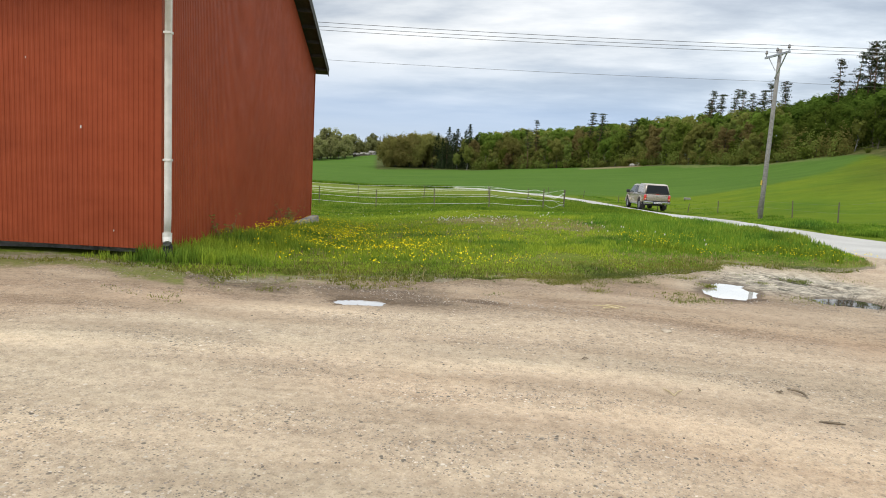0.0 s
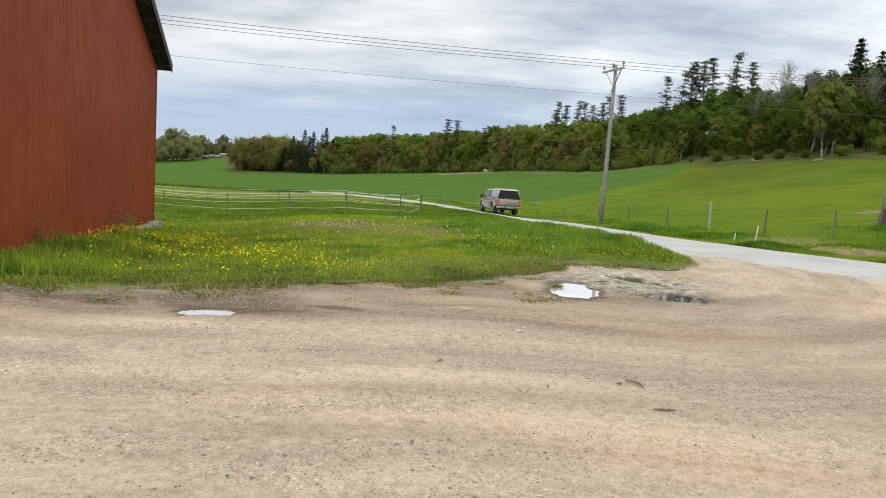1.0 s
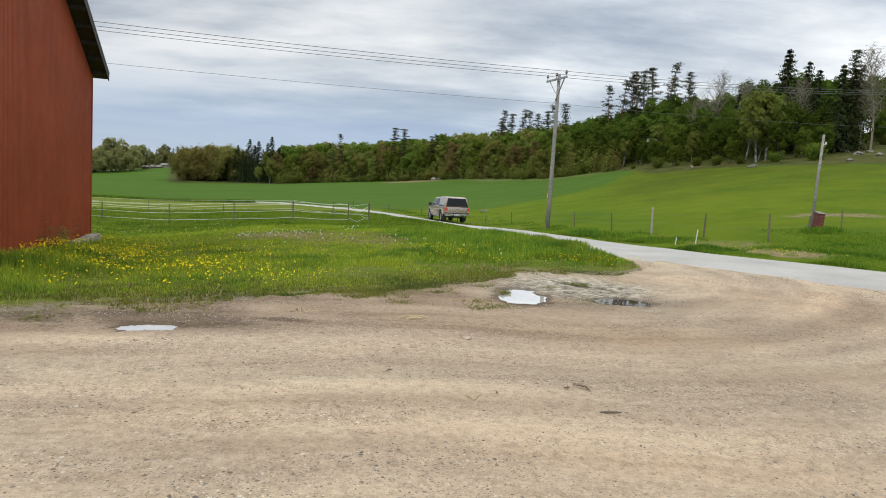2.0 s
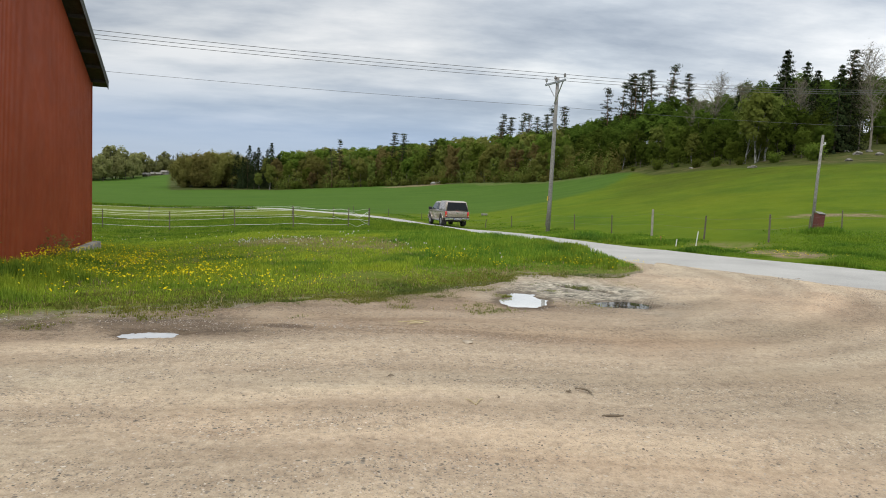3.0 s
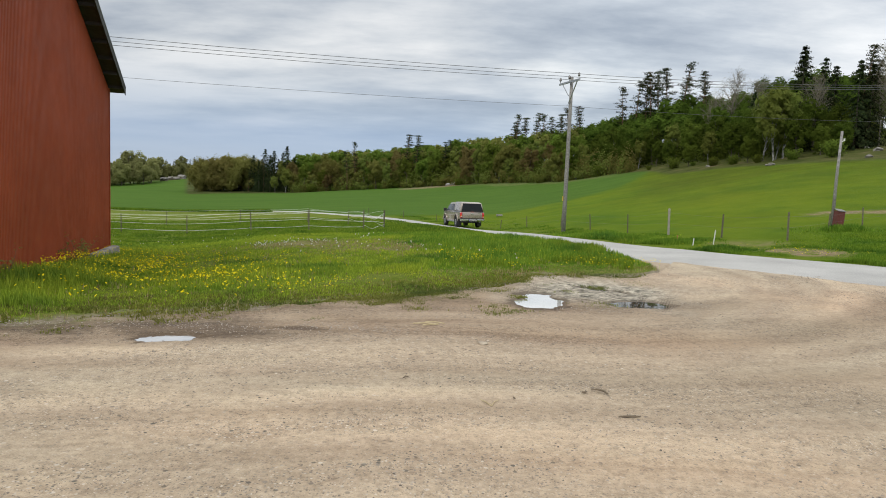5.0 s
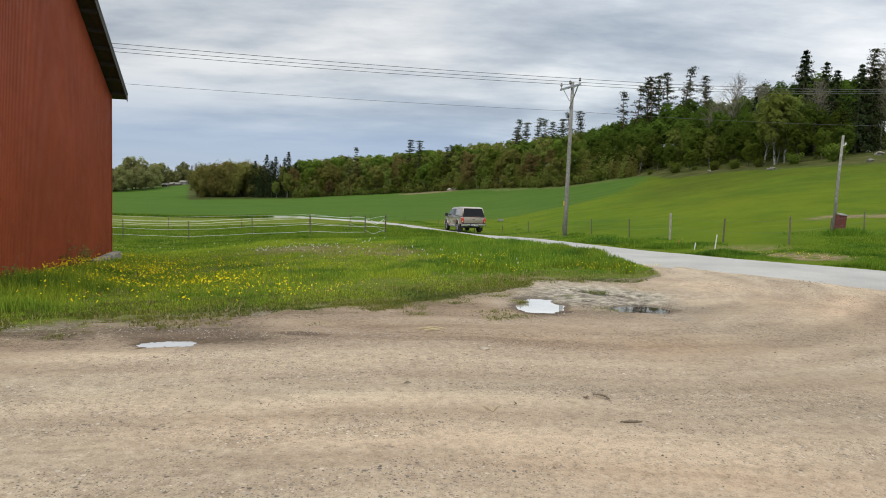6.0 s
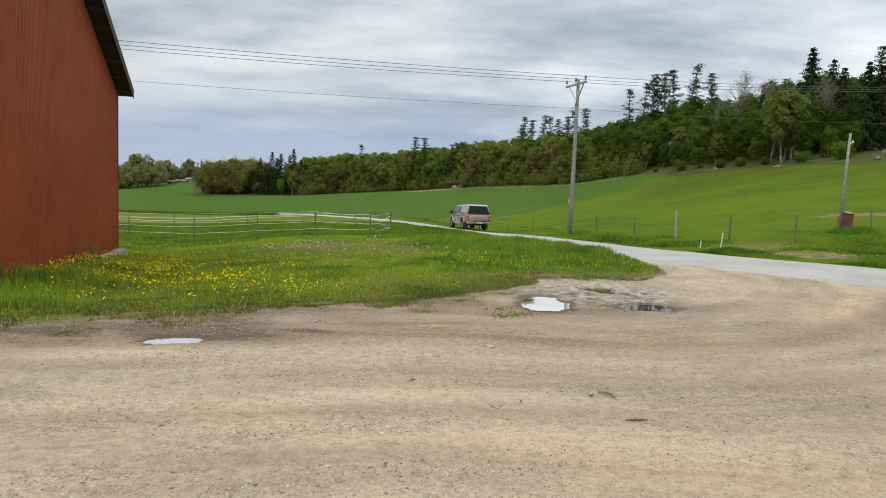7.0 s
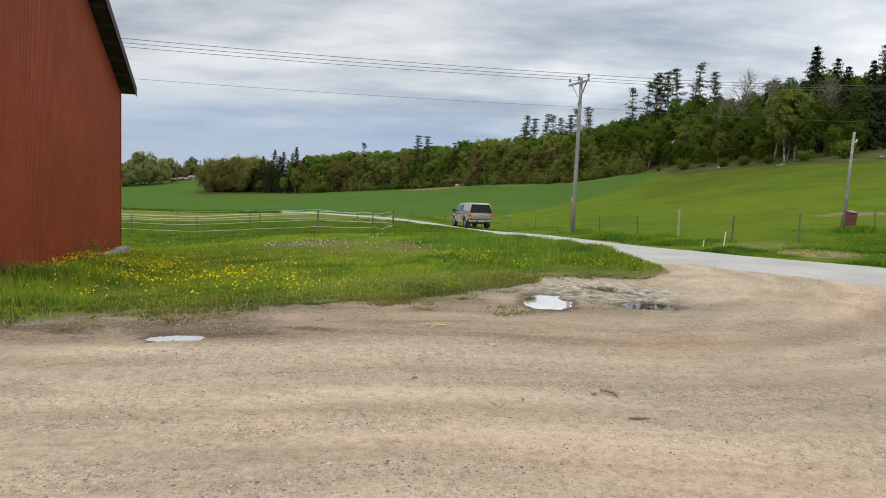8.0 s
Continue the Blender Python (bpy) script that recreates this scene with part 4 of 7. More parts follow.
def leaf_object(name, centres, size, material, g, heart, out=None):
    """Small leaf quads that face away from heart(centres) with some disorder."""
    c = np.asarray(centres)
    n = len(c)
    o = c - heart if out is None else out
    o = o / (np.linalg.norm(o, axis=1)[:, None] + 1e-6)
    nrm = o + g.normal(size=(n, 3)) * 0.34 + np.array([0, 0, 0.25])
    nrm /= np.linalg.norm(nrm, axis=1)[:, None]
    a = np.cross(nrm, g.normal(size=(n, 3)))
    a /= np.linalg.norm(a, axis=1)[:, None]
    b = np.cross(nrm, a)
    s = size * g.uniform(0.55, 1.35, (n, 1))
    v = np.stack([c - a * s, c - b * s * 0.6, c + a * s, c + b * s * 0.6], 1).reshape(-1, 3)
    me = mesh_of(name, v, np.arange(4 * n).reshape(n, 4))
    me.materials.append(material)
    return new(name, me)


def limb_curve(p, d, length, g, n=5, rise=0.25, wob=0.16):
    pts = [Vector(p)]
    d = Vector(d).normalized()
    for _ in range(n):
        d = (d + Vector(g.normal(scale=wob, size=3)) + Vector((0, 0, rise / n))).normalized()
        pts.append(pts[-1] + d * length / n)
    return pts


def broadleaf(g, height, width, leaf_mat, bark, lobes=9, clumps=52, per=38, size=0.22, low=0.04, label="", category="tree", slim=1.0, spray=0.5):
    """A billowing crown: lobes round a limbed trunk, each covered with clumps of small leaves."""
    ob = thing("tree", label, category)
    bm = bmesh.new()
    lean = Vector((g.normal(scale=0.04), g.normal(scale=0.04), 1))
    trunk = limb_curve((0, 0, -0.3), lean, height * 0.84, g, 6, 0.2, 0.06)
    r0 = height * 0.014
    tube(trunk, [r0 * (1 - 0.85 * k / 6) for k in range(7)], 6, bm)
    semi_z, semi_w = height * (1 - low) / 2, width / 2
    mid = np.array([trunk[3].x, trunk[3].y, height * low + semi_z])
    centres, radii = [], []
    for k in range(lobes):
        q = -0.72 + 1.42 * (k + g.uniform(0.2, 0.8)) / lobes
        a = k * 2.4 + g.uniform(-0.5, 0.5)
        rr = width * g.uniform(0.19, 0.29) * (1.0 - 0.25 * abs(q)) * slim
        ring = max(0.0, math.sqrt(max(0.0, 1 - (0.92 * q) ** 2)) * semi_w - 0.75 * rr) * g.uniform(0.65, 1.0)
        c = mid + np.array([ring * math.cos(a), ring * math.sin(a), q * (semi_z - 0.55 * rr)])
        centres.append(c)
        radii.append(rr)
        i = min(5, max(0, int((c[2] / height - 0.12) / 0.84 * 6)))
        limb = [trunk[i], trunk[i].lerp(Vector(c), 0.5) - Vector((0, 0, 0.05 * width)), Vector(c)]
        tube(limb, [r0 * 0.4, r0 * 0.28, r0 * 0.1], 4, bm, False)
    part("trunk", bm, bark, ob)
    pts, outs = [], []
    for k in range(clumps):
        b = k % lobes
        d = g.normal(size=3) + np.append(0.7 * (centres[b] - mid)[:2] / semi_w, 0.35)
        d /= np.linalg.norm(d)
        rr = radii[b] * g.uniform(0.34, 0.6)
        c = centres[b] + d * radii[b] * g.uniform(0.55, 1.0) * np.array([1, 1, 1.15])
        e = g.normal(size=(per, 3)) + 0.5 * d
        e /= np.linalg.norm(e, axis=1)[:, None]
        p = c + e * rr * g.uniform(0.45, 1.15, (per, 1))
        p[:, 2] = np.maximum(p[:, 2], 0.05)
        pts.append(p)
        far = (p - mid) / np.array([semi_w, semi_w, semi_z])
        outs.append(0.55 * e + 0.6 * d + 0.5 * far)
    sizes = [np.full(len(p), size) for p in pts]
    for c, rr in zip(centres, radii):
        # shaded leaf sprays inside each lobe
        wide = min(0.36 * rr, spray)
        n = int(8 * (rr / wide) ** 2)
        d = g.normal(size=(n, 3))
        d /= np.linalg.norm(d, axis=1)[:, None]
        p = c + d * rr * g.uniform(0.6, 0.95, (n, 1))
        p[:, 2] = np.maximum(p[:, 2], 0.1)
        pts.append(p)
        outs.append(d + 0.4 * (p - mid) / np.array([semi_w, semi_w, semi_z]))
        sizes.append(np.full(n, wide))
    crown = leaf_object("crown", np.concatenate(pts), np.concatenate(sizes)[:, None], leaf_mat, g, 0, np.concatenate(outs))
    crown.parent = ob
    return ob


def pine(g, height, label):
    ob = thing("tree", label, "pine tree")
    bm = bmesh.new()
    trunk = limb_curve((0, 0, -0.3), (g.normal(scale=0.03), g.normal(scale=0.03), 1), height, g, 8, 0.3, 0.04)
    r0 = height * 0.013
    tube(trunk, [r0 * (1 - 0.85 * k / 8) for k in range(9)], 7, bm)
    pts, outs = [], []
    k_all = 34
    for k in range(k_all):
        q = 0.48 + 0.51 * (k / (k_all - 1)) ** 0.9
        if g.random() < 0.12:
            continue
        i = min(7, int(q * 8))
        base = trunk[i].lerp(trunk[i + 1], min(1, q * 8 - i))
        a = k * 2.4 + g.uniform(-0.8, 0.8)
        reach = height * 0.20 * (1.06 - q) ** 0.6 * g.uniform(0.25, 1.2) * (0.5 if q < 0.55 else 1)
        c = limb_curve(base, (math.cos(a), math.sin(a), g.uniform(-0.25, 0.5)), reach, g, 3, 0.1)
        tube(c, [r0 * 0.3, r0 * 0.2, r0 * 0.12, r0 * 0.05], 4, bm, False)
        for e in (c[1], c[2], c[3]):
            if g.random() < 0.32:
                continue
            o = ball(g, 24) * np.array([0.42, 0.42, 0.10]) * g.uniform(0.6, 1.3) * height / 13
            pts.append(np.array(e) + o)
            outs.append(o + np.array([0, 0, 0.1]))
    part("trunk", bm, PINE_BARK, ob)
    crown = leaf_object("crown", np.concatenate(pts), 0.10 * height / 13, NEEDLE, g, 0, np.concatenate(outs))
    crown.parent = ob
    return ob


def spruce(g, height, label, rings=24, per=7, size=0.14):
    ob = thing("tree", label, "spruce tree")
    part("trunk", tube([(0, 0, -0.3), (0, 0, height * 0.5), (0, 0, height)], [height * 0.014, height * 0.008, 0.02], 7), BARK, ob)
    pts = []
    for k in range(rings):
        q = 0.05 + 0.93 * k / (rings - 1)
        reach = height * 0.30 * (1.0 - q) ** 0.75 + 0.12
        n = max(4, int(11 * (1.1 - q)))
        for j in range(n):
            a = 2 * math.pi * j / n + k * 0.7 + g.uniform(-0.25, 0.25)
            rr = reach * g.uniform(0.55, 1.15)
            for s in np.linspace(0.25, 1, 5):
                c = np.array([math.cos(a) * rr * s, math.sin(a) * rr * s, height * q - 0.3 * rr * s])
                pts.append(c + ball(g, per) * 0.14 * height / 12)
    p = np.concatenate(pts)
    out = p * np.array([1, 1, 0]) + np.array([0, 0, 0.5])
    crown = leaf_object("crown", p, size * height / 12, SPRUCE, g, 0, out)
    crown.parent = ob
    return ob


def bare_tree(g, height, width, label):
    """Fine twigs with a haze of buds."""
    ob = thing("tree", label, "tree")
    bm = bmesh.new()
    trunk = limb_curve((0, 0, -0.3), (g.normal(scale=0.03), g.normal(scale=0.03), 1), height * 0.9, g, 7, 0.2, 0.06)
    r0 = height * 0.011
    tube(trunk, [r0 * (1 - 0.85 * k / 7) for k in range(8)], 6, bm)
    pts = []
    for k in range(26):
        q = 0.3 + 0.68 * k / 25
        i = min(6, int(q * 7))
        base = trunk[i].lerp(trunk[i + 1], min(1, q * 7 - i))
        a = k * 2.4
        reach = width * 0.55 * (1.15 - abs(q - 0.55) * 1.4) * g.uniform(0.6, 1.05)
        c = limb_curve(base, (math.cos(a), math.sin(a), g.uniform(0.9, 2.0)), reach, g, 4, 0.35, 0.1)
        tube(c, [r0 * 0.35, r0 * 0.26, r0 * 0.2, r0 * 0.14, r0 * 0.08], 4, bm, False)
        for e in c[1:]:
            for _ in range(3):
                t = limb_curve(e, (g.normal(), g.normal(), 0.6), reach * 0.4, g, 2)
                tube(t, [0.02, 0.015, 0.008], 3, bm, False)
                pts.append(np.array(t[2]) + ball(g, 9) * 0.25)
    part("trunk", bm, BUD_BARK, ob, "pale bare trunk and twigs")
    p = np.concatenate(pts)
    crown = leaf_object("crown", p, 0.055, BUD, g, np.array([0, 0, height * 0.6]))
    crown.parent = ob
    return ob


def bush(g, size, mat, label):
    ob = thing("bush", label, "bush")
    bm = bmesh.new()
    tips = []
    for k in range(9):
        a = k * 0.7 + g.uniform(-0.3, 0.3)
        c = limb_curve((0, 0, -0.1), (math.cos(a) * 0.7, math.sin(a) * 0.7, 1), size * g.uniform(0.6, 1.0), g, 3)
        tube(c, [0.03, 0.024, 0.016, 0.008], 4, bm, False)
        tips += c[1:]
    part("stem", bm, BARK, ob)
    p = np.concatenate([np.array(t) + ball(g, 40) * size * 0.17 for t in tips])
    crown = leaf_object("foliage", p, 0.11 + size * 0.015, mat, g, np.array([0, 0, size * 0.3]))
    crown.parent = ob
    return ob


def plant(proto, theta, r, scale=1.0, sink=0.1):
    """A copy of a prototype at polar place, turned at random."""
    x, y = at_polar(theta, r)
    m = Matrix.Translation((float(x), float(y), lz(x, y) - sink)) @ pose(0, 0, 0, 0, 0, rng.uniform(0, 360)) @ Matrix.Scale(scale, 4)
    o = copy_thing(proto, Matrix.Identity(4))
    o.matrix_basis = m
    return o


FAR_TREES = []


def stand(proto, theta, r, scale=1.0, sink=0.1):
    """Notes a tree too deep in the wood to be told apart; join_far_trees builds them as one mass."""
    x, y = at_polar(theta, r)
    FAR_TREES.append((proto, float(x), float(y), lz(x, y) - sink, rng.uniform(0, 2 * math.pi), scale, rng.uniform(-0.5, 0.5)))


def join_far_trees(name, label, trees):
    verts, faces, slots, tones, mats, base = [], [], [], [], [], 0
    for proto, x, y, z, a, k, tone in trees:
        for o in proto.children:
            me = o.data
            v = np.empty(len(me.vertices) * 3, np.float32)
            me.vertices.foreach_get("co", v)
            v = v.reshape(-1, 3) * k
            v = np.stack([v[:, 0] * math.cos(a) - v[:, 1] * math.sin(a) + x, v[:, 0] * math.sin(a) + v[:, 1] * math.cos(a) + y, v[:, 2] + z], 1)
            f = np.array([q.vertices[:] for q in me.polygons if len(q.vertices) == 4], np.int32)
            if me.materials[0] not in mats:
                mats.append(me.materials[0])
            verts.append(v)
            faces.append(f + base)
            slots.append(np.full(len(f), mats.index(me.materials[0]), np.int32))
            tones.append(np.full(len(v), tone))
            base += len(v)
    me = mesh_of(name, np.concatenate(verts), np.concatenate(faces))
    for m in mats:
        me.materials.append(m)
    me.polygons.foreach_set("material_index", np.concatenate(slots))
    add_attr(me, "tone", np.concatenate(tones))
    tagged(new(name, me), label, "woods", kind="stuff")


def discard(obs):
    for ob in obs:
        for o in (*ob.children_recursive, ob):
            bpy.data.objects.remove(o)


def build_woods():
    g = np.random.default_rng(3)
    greens = [broadleaf(g, 12.5, w, LEAF_GREEN, BARK, label="fresh green broadleaf tree at the wood's edge") for w in (6.6, 7.6, 5.8)]
    greens += [broadleaf(g, 13.0, 4.6, LEAF_GREEN, BARK, label="slim fresh green broadleaf tree in the wood", slim=1.15) for _ in range(2)]
    olives = [broadleaf(g, 12, w, LEAF_OLIVE, BARK, label="olive green tree with young leaves") for w in (5.4, 6.6)]
    reds = [broadleaf(g, 12, 5.6, LEAF_RED, BARK, per=38, label="reddish brown tree just coming into leaf")]
    birches = [broadleaf(g, 12.5, w, LEAF_BIRCH, BIRCH_BARK, per=40, size=0.16, low=0.14, label="white-barked birch with pale airy leaves", slim=1.1) for w in (4.6, 5.4)]
    bare = [bare_tree(g, 11, 5.2, "nearly bare pale tree with budding twigs") for _ in range(2)]
    pines = [pine(g, 14, "tall scots pine with a bare trunk and dark crown") for _ in range(3)]
    spruces = [spruce(g, 13, "dark pointed spruce in the wood") for _ in range(2)]
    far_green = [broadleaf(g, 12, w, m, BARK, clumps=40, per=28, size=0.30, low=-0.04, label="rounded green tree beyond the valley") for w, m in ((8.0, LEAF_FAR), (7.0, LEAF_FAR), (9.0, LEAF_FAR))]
    far_spruce = [spruce(g, 13, "dark spruce in the far treeline", 14, 2, 0.28)]
    deep = [broadleaf(g, 12.5, w, LEAF_SHADED, BARK, lobes=11, clumps=84, per=54, size=0.13, low=0.10, spray=0.36, label="broadleaf tree on the hillside, shade-darkened deep green") for w in (6.4, 7.6, 5.6)]
    deep += [broadleaf(g, 12, 6.4, LEAF_GREEN, BARK, lobes=11, clumps=84, per=50, size=0.13, low=0.12, spray=0.36, label="fresh green broadleaf tree on the hillside")]
    deep += [broadleaf(g, 12, 5.0, LEAF_BIRCH, BIRCH_BARK, lobes=10, clumps=70, per=44, size=0.11, low=0.2, label="white-barked birch with pale airy leaves")]
    willow = [broadleaf(g, 12.0, 14.0, LEAF_WILLOW, BARK, lobes=44, clumps=264, per=46, size=0.17, low=-0.1, label="broad rounded olive green willow in the field", slim=0.62, spray=0.4) for _ in range(2)]
    bushes = [bush(g, 2.4, LEAF_GREEN, "low green bush at the wood's edge"), bush(g, 2.0, LEAF_OLIVE, "low olive bush at the wood's edge"), bush(g, 2.2, LEAF_BIRCH, "pale green bush at the wood's edge")]
    back = [broadleaf(g, 12.5, w, m, BARK, lobes=8, clumps=32, per=28, size=0.27, low=0.25, label=text) for w, m, text in ((6.4, LEAF_GREEN, "fresh green broadleaf tree deep in the wood"), (7.0, LEAF_OLIVE, "olive green tree deep in the wood"), (5.6, LEAF_GREEN, "fresh green broadleaf tree deep in the wood"))]
    back_deep = [broadleaf(g, 12.5, w, LEAF_SHADED, BARK, lobes=9, clumps=44, per=44, size=0.16, low=0.3, label="broadleaf tree high on the hillside, shade-darkened deep green") for w in (6.6, 7.4)]
    protos = back + back_deep + greens + olives + reds + birches + bare + pines + spruces + willow + bushes + far_green + far_spruce + deep

    # rows of the wood, from its edge up the hill
    for row in range(5):
        th = -14.2 + row * 0.7
        while th < 41:
            e = float(wood_r(th))
            r = e + row * 7.5 + rng.uniform(-2.5, 2.5) + 2 + bank(th)
            u = rng.random()
            if th < -4:
                kind = olives if u < 0.42 else greens if u < 0.65 else reds if u < 0.8 else birches
            elif th < 11:
                kind = greens if u < 0.42 else olives if u < 0.62 else reds if u < 0.72 else birches
            else:
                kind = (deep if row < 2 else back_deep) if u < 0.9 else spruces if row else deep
            if row > 1 and th < 11 and kind is not reds:
                kind = back
            p = kind[rng.integers(len(kind))]
            s = (rng.uniform(0.5, 1.0) * 0.68 if row == 0 else rng.uniform(0.78, 1.0) * 0.82 if row == 1 else rng.uniform(0.85, 1.0) * 0.93) * float(np.interp(th, [-12, 0, 8, 14, 20, 28, 33, 40], [1.14, 1.22, 1.10, 0.92, 0.80, 0.78, 0.76, 0.8]))
            (plant if row < 2 else stand)(p, th, r, s)
            th += rng.uniform(1.7, 3.2) * (1 + 0.25 * (row > 1)) / e * 57.3
    g2 = np.random.default_rng(17)
    for k in range(46):
        th = 11 + 30 * (k + rng.random()) / 46
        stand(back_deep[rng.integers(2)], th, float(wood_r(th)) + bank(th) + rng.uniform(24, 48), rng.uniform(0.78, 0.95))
    join_far_trees("deep_woods", "dense mixed trees deep in the hillside wood", FAR_TREES)
    FAR_TREES.clear()
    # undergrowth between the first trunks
    for name, mat, count, label in (("undergrowth", LEAF_BIRCH, 190, "pale green undergrowth at the foot of the wood"), ("undergrowth_olive", LEAF_OLIVE, 130, "olive brown brush at the foot of the wood"), ("undergrowth_deep", LEAF_SHADED, 210, "brush between the hillside trunks, shade-darkened deep green")):
        pts, outs = [], []
        for _ in range(count):
            th = g2.uniform(13, 41) if mat is LEAF_SHADED else g2.uniform(-13, 15)
            x, y = at_polar(th, float(wood_r(th)) - 1.0 + (12 * g2.random() ** 1.3 if mat is not LEAF_SHADED else bank(th) + 6 + 26 * g2.random()))
            w = g2.uniform(0.7, 1.5)
            h = w * g2.uniform(1.0, 2.6)
            d = g2.normal(size=(190, 3)) + np.array([-0.2 * math.sin(radians(th)), -0.2 * math.cos(radians(th)), 0.3])
            d /= np.linalg.norm(d, axis=1)[:, None]
            lumpy = 1 + 0.3 * np.sin(5 * d[:, :1] + th) * np.cos(4 * d[:, 1:2]) + 0.15 * g2.normal(size=(190, 1))
            p = d * lumpy * np.array([w, w, h]) + np.array([float(x), float(y), lz(x, y) + 0.5 * h])
            pts.append(p)
            outs.append(d)
        m = leaf_object(name, np.concatenate(pts), 0.2, mat, g2, 0, np.concatenate(outs))
        tagged(m, label, "undergrowth", kind="stuff")
    # bushes along the edge
    th = -12
    while th < 40:
        e = float(wood_r(th))
        plant(bushes[rng.integers(3) if th < 12 else 0], th, e + (bank(th) if rng.random() < 0.8 else 0.5 * bank(th)) - rng.uniform(-2.5, 2.5), rng.uniform(0.5, 1.4) * (1 if th < 12 else 0.7), 0.05)
        th += rng.uniform(1.0, 3.0) * (1 if th < 12 else 1.6) / e * 57.3
    # pines that stand above the rest: direction, distance, height factor
    for th, r, s in ((-15.1, 225, 0.8), (-14.2, 223, 0.85), (-16.3, 228, 0.8), (-12.9, 224, 0.85), (-8.4, 203, 0.88), (-7.7, 205, 1.08), (-3.9, 200, 1.2), (-2.9, 201, 1.16), (0.4, 195, 0.95), (-0.6, 196, 0.95), 
                     (4.9, 184, 1.15), (5.6, 183, 1.25), (6.3, 181, 1.2), (6.9, 183, 1.25), (7.5, 178, 1.2), (8.4, 176, 1.1), (9.3, 170, 1.15), (10.0, 168, 1.2), (10.9, 164, 1.2), 
                     (14.2, 154, 1.3), (15.1, 150, 1.32), (15.7, 151, 1.38), (16.3, 149, 1.4), (17.0, 148, 1.42), (17.6, 147, 1.38), (18.3, 146, 1.45), (18.9, 146, 1.2), (20.0, 142, 1.2), (20.5, 143, 1.05),
                     (26.9, 112, 1.12), (30.3, 102, 1.12), (30.9, 104, 0.95), (34.5, 100, 1.1)):
        plant(pines[rng.integers(3)], th, r, s * float(np.interp(th, [-2, 5, 12, 20, 30], [0.95, 0.96, 0.93, 0.90, 0.86])))
    for th, r, s in ((-15.5, 224, 0.78), (-14.6, 222, 0.9), (-13.95, 226, 0.8), (-13.3, 219, 1.1), (-12.7, 222, 0.8), (-15.0, 228, 1.05), (-14.3, 229, 1.0), (-13.6, 228, 0.95), (-15.9, 229, 0.9), (28.2, 108, 0.95), (28.9, 108, 0.85), (30.4, 100, 0.85), (26.8, 110, 1.12), (31.2, 101, 0.8)):
        plant(spruces[rng.integers(2)], th, r, s)
    for th, r, s in ((21.8, 124, 1.5), (20.6, 128, 1.1), (23.9, 120, 1.3), (27.9, 106, 1.1), (32.6, 100, 1.45), (31.9, 101, 1.1)):
        plant(bare[rng.integers(2)], th, r, s * 0.85)
    for th, r, s in ((-19.3, 236, 0.98), (-18.2, 234, 1.08), (-17.1, 233, 1.08), (-16.2, 236, 0.98)):
        plant(willow[rng.integers(2)], th, r, s, 0.2)
    for th, r, s in ((25.3, 95, 0.85), (25.9, 97, 0.8), (24.5, 98, 0.8)):
        plant(deep[4], th, r, s)
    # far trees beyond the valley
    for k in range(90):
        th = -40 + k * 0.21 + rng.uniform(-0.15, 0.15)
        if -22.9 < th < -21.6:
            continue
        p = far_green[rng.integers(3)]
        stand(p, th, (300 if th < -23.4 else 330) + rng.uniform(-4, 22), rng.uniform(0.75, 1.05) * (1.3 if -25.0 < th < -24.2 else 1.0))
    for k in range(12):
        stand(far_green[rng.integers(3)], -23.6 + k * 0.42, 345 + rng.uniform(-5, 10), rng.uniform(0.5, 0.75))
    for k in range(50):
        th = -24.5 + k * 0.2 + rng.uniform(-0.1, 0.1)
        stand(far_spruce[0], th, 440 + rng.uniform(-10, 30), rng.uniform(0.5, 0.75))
    join_far_trees("far_treeline", "mixed trees beyond the valley, haze in their leaf colour", FAR_TREES)
    discard(protos)


build_woods()

# ---------------------------------------------------------------- power line
WIRE_U = Vector((-0.949, -0.315, 0)).normalized()
ARM = Vector((0.315, -0.949, 0)).normalized()
HOOKS = (-0.95, -0.02, 0.95)


def build_pole(label):
    """A wooden pole with a steel crossarm, 7.8 m; the arm runs along local x."""
    pole = thing("utility_pole", label, "utility pole", group="poles of the power line")
    part("post", tube([(0, 0, -0.6), (0, 0, 2), (0, 0, 5), (0, 0, 7.72)], [0.112, 0.106, 0.095, 0.08], 14), POLE_WOOD, pole, "round grey weathered wooden post", True)
    arm = part("crossarm", box(-1.05, -0.16, 7.40, 1.05, -0.10, 7.50, 0.008), STEEL, pole, "grey steel crossarm")
    part("brace", tube([(-0.72, -0.12, 7.42), (-0.02, -0.13, 6.78)], 0.025, 6), STEEL, pole)
    part("brace", tube([(0.78, -0.12, 7.42), (0.02, -0.13, 6.40)], 0.03, 6), STEEL, pole)
    part("bolt", tube([(0, -0.2, 7.45), (0, 0.12, 7.45)], 0.02, 6), STEEL, pole)
    for x in HOOKS:
        bm = tube([(x, -0.13, 7.46), (x, -0.13, 7.60), (x, -0.13, 7.62), (x, -0.13, 7.67), (x, -0.13, 7.685), (x, -0.13, 7.74), (x, -0.13, 7.78)], [0.014, 0.014, 0.06, 0.065, 0.045, 0.055, 0.02], 10)
        part("insulator", bm, CERAMIC, arm, "brown ceramic insulator", True)
    part("cable_hook", tube([(0.0, -0.1, 6.32), (0.0, -0.2, 6.32), (0.0, -0.2, 6.26)], 0.014, 6), STEEL, pole)
    part("sign_plate", box(-0.06, -0.145, 1.55, 0.06, -0.135, 1.78, 0.003), YELLOW_SIGN, pole, "small yellow marker plate")
    return pole


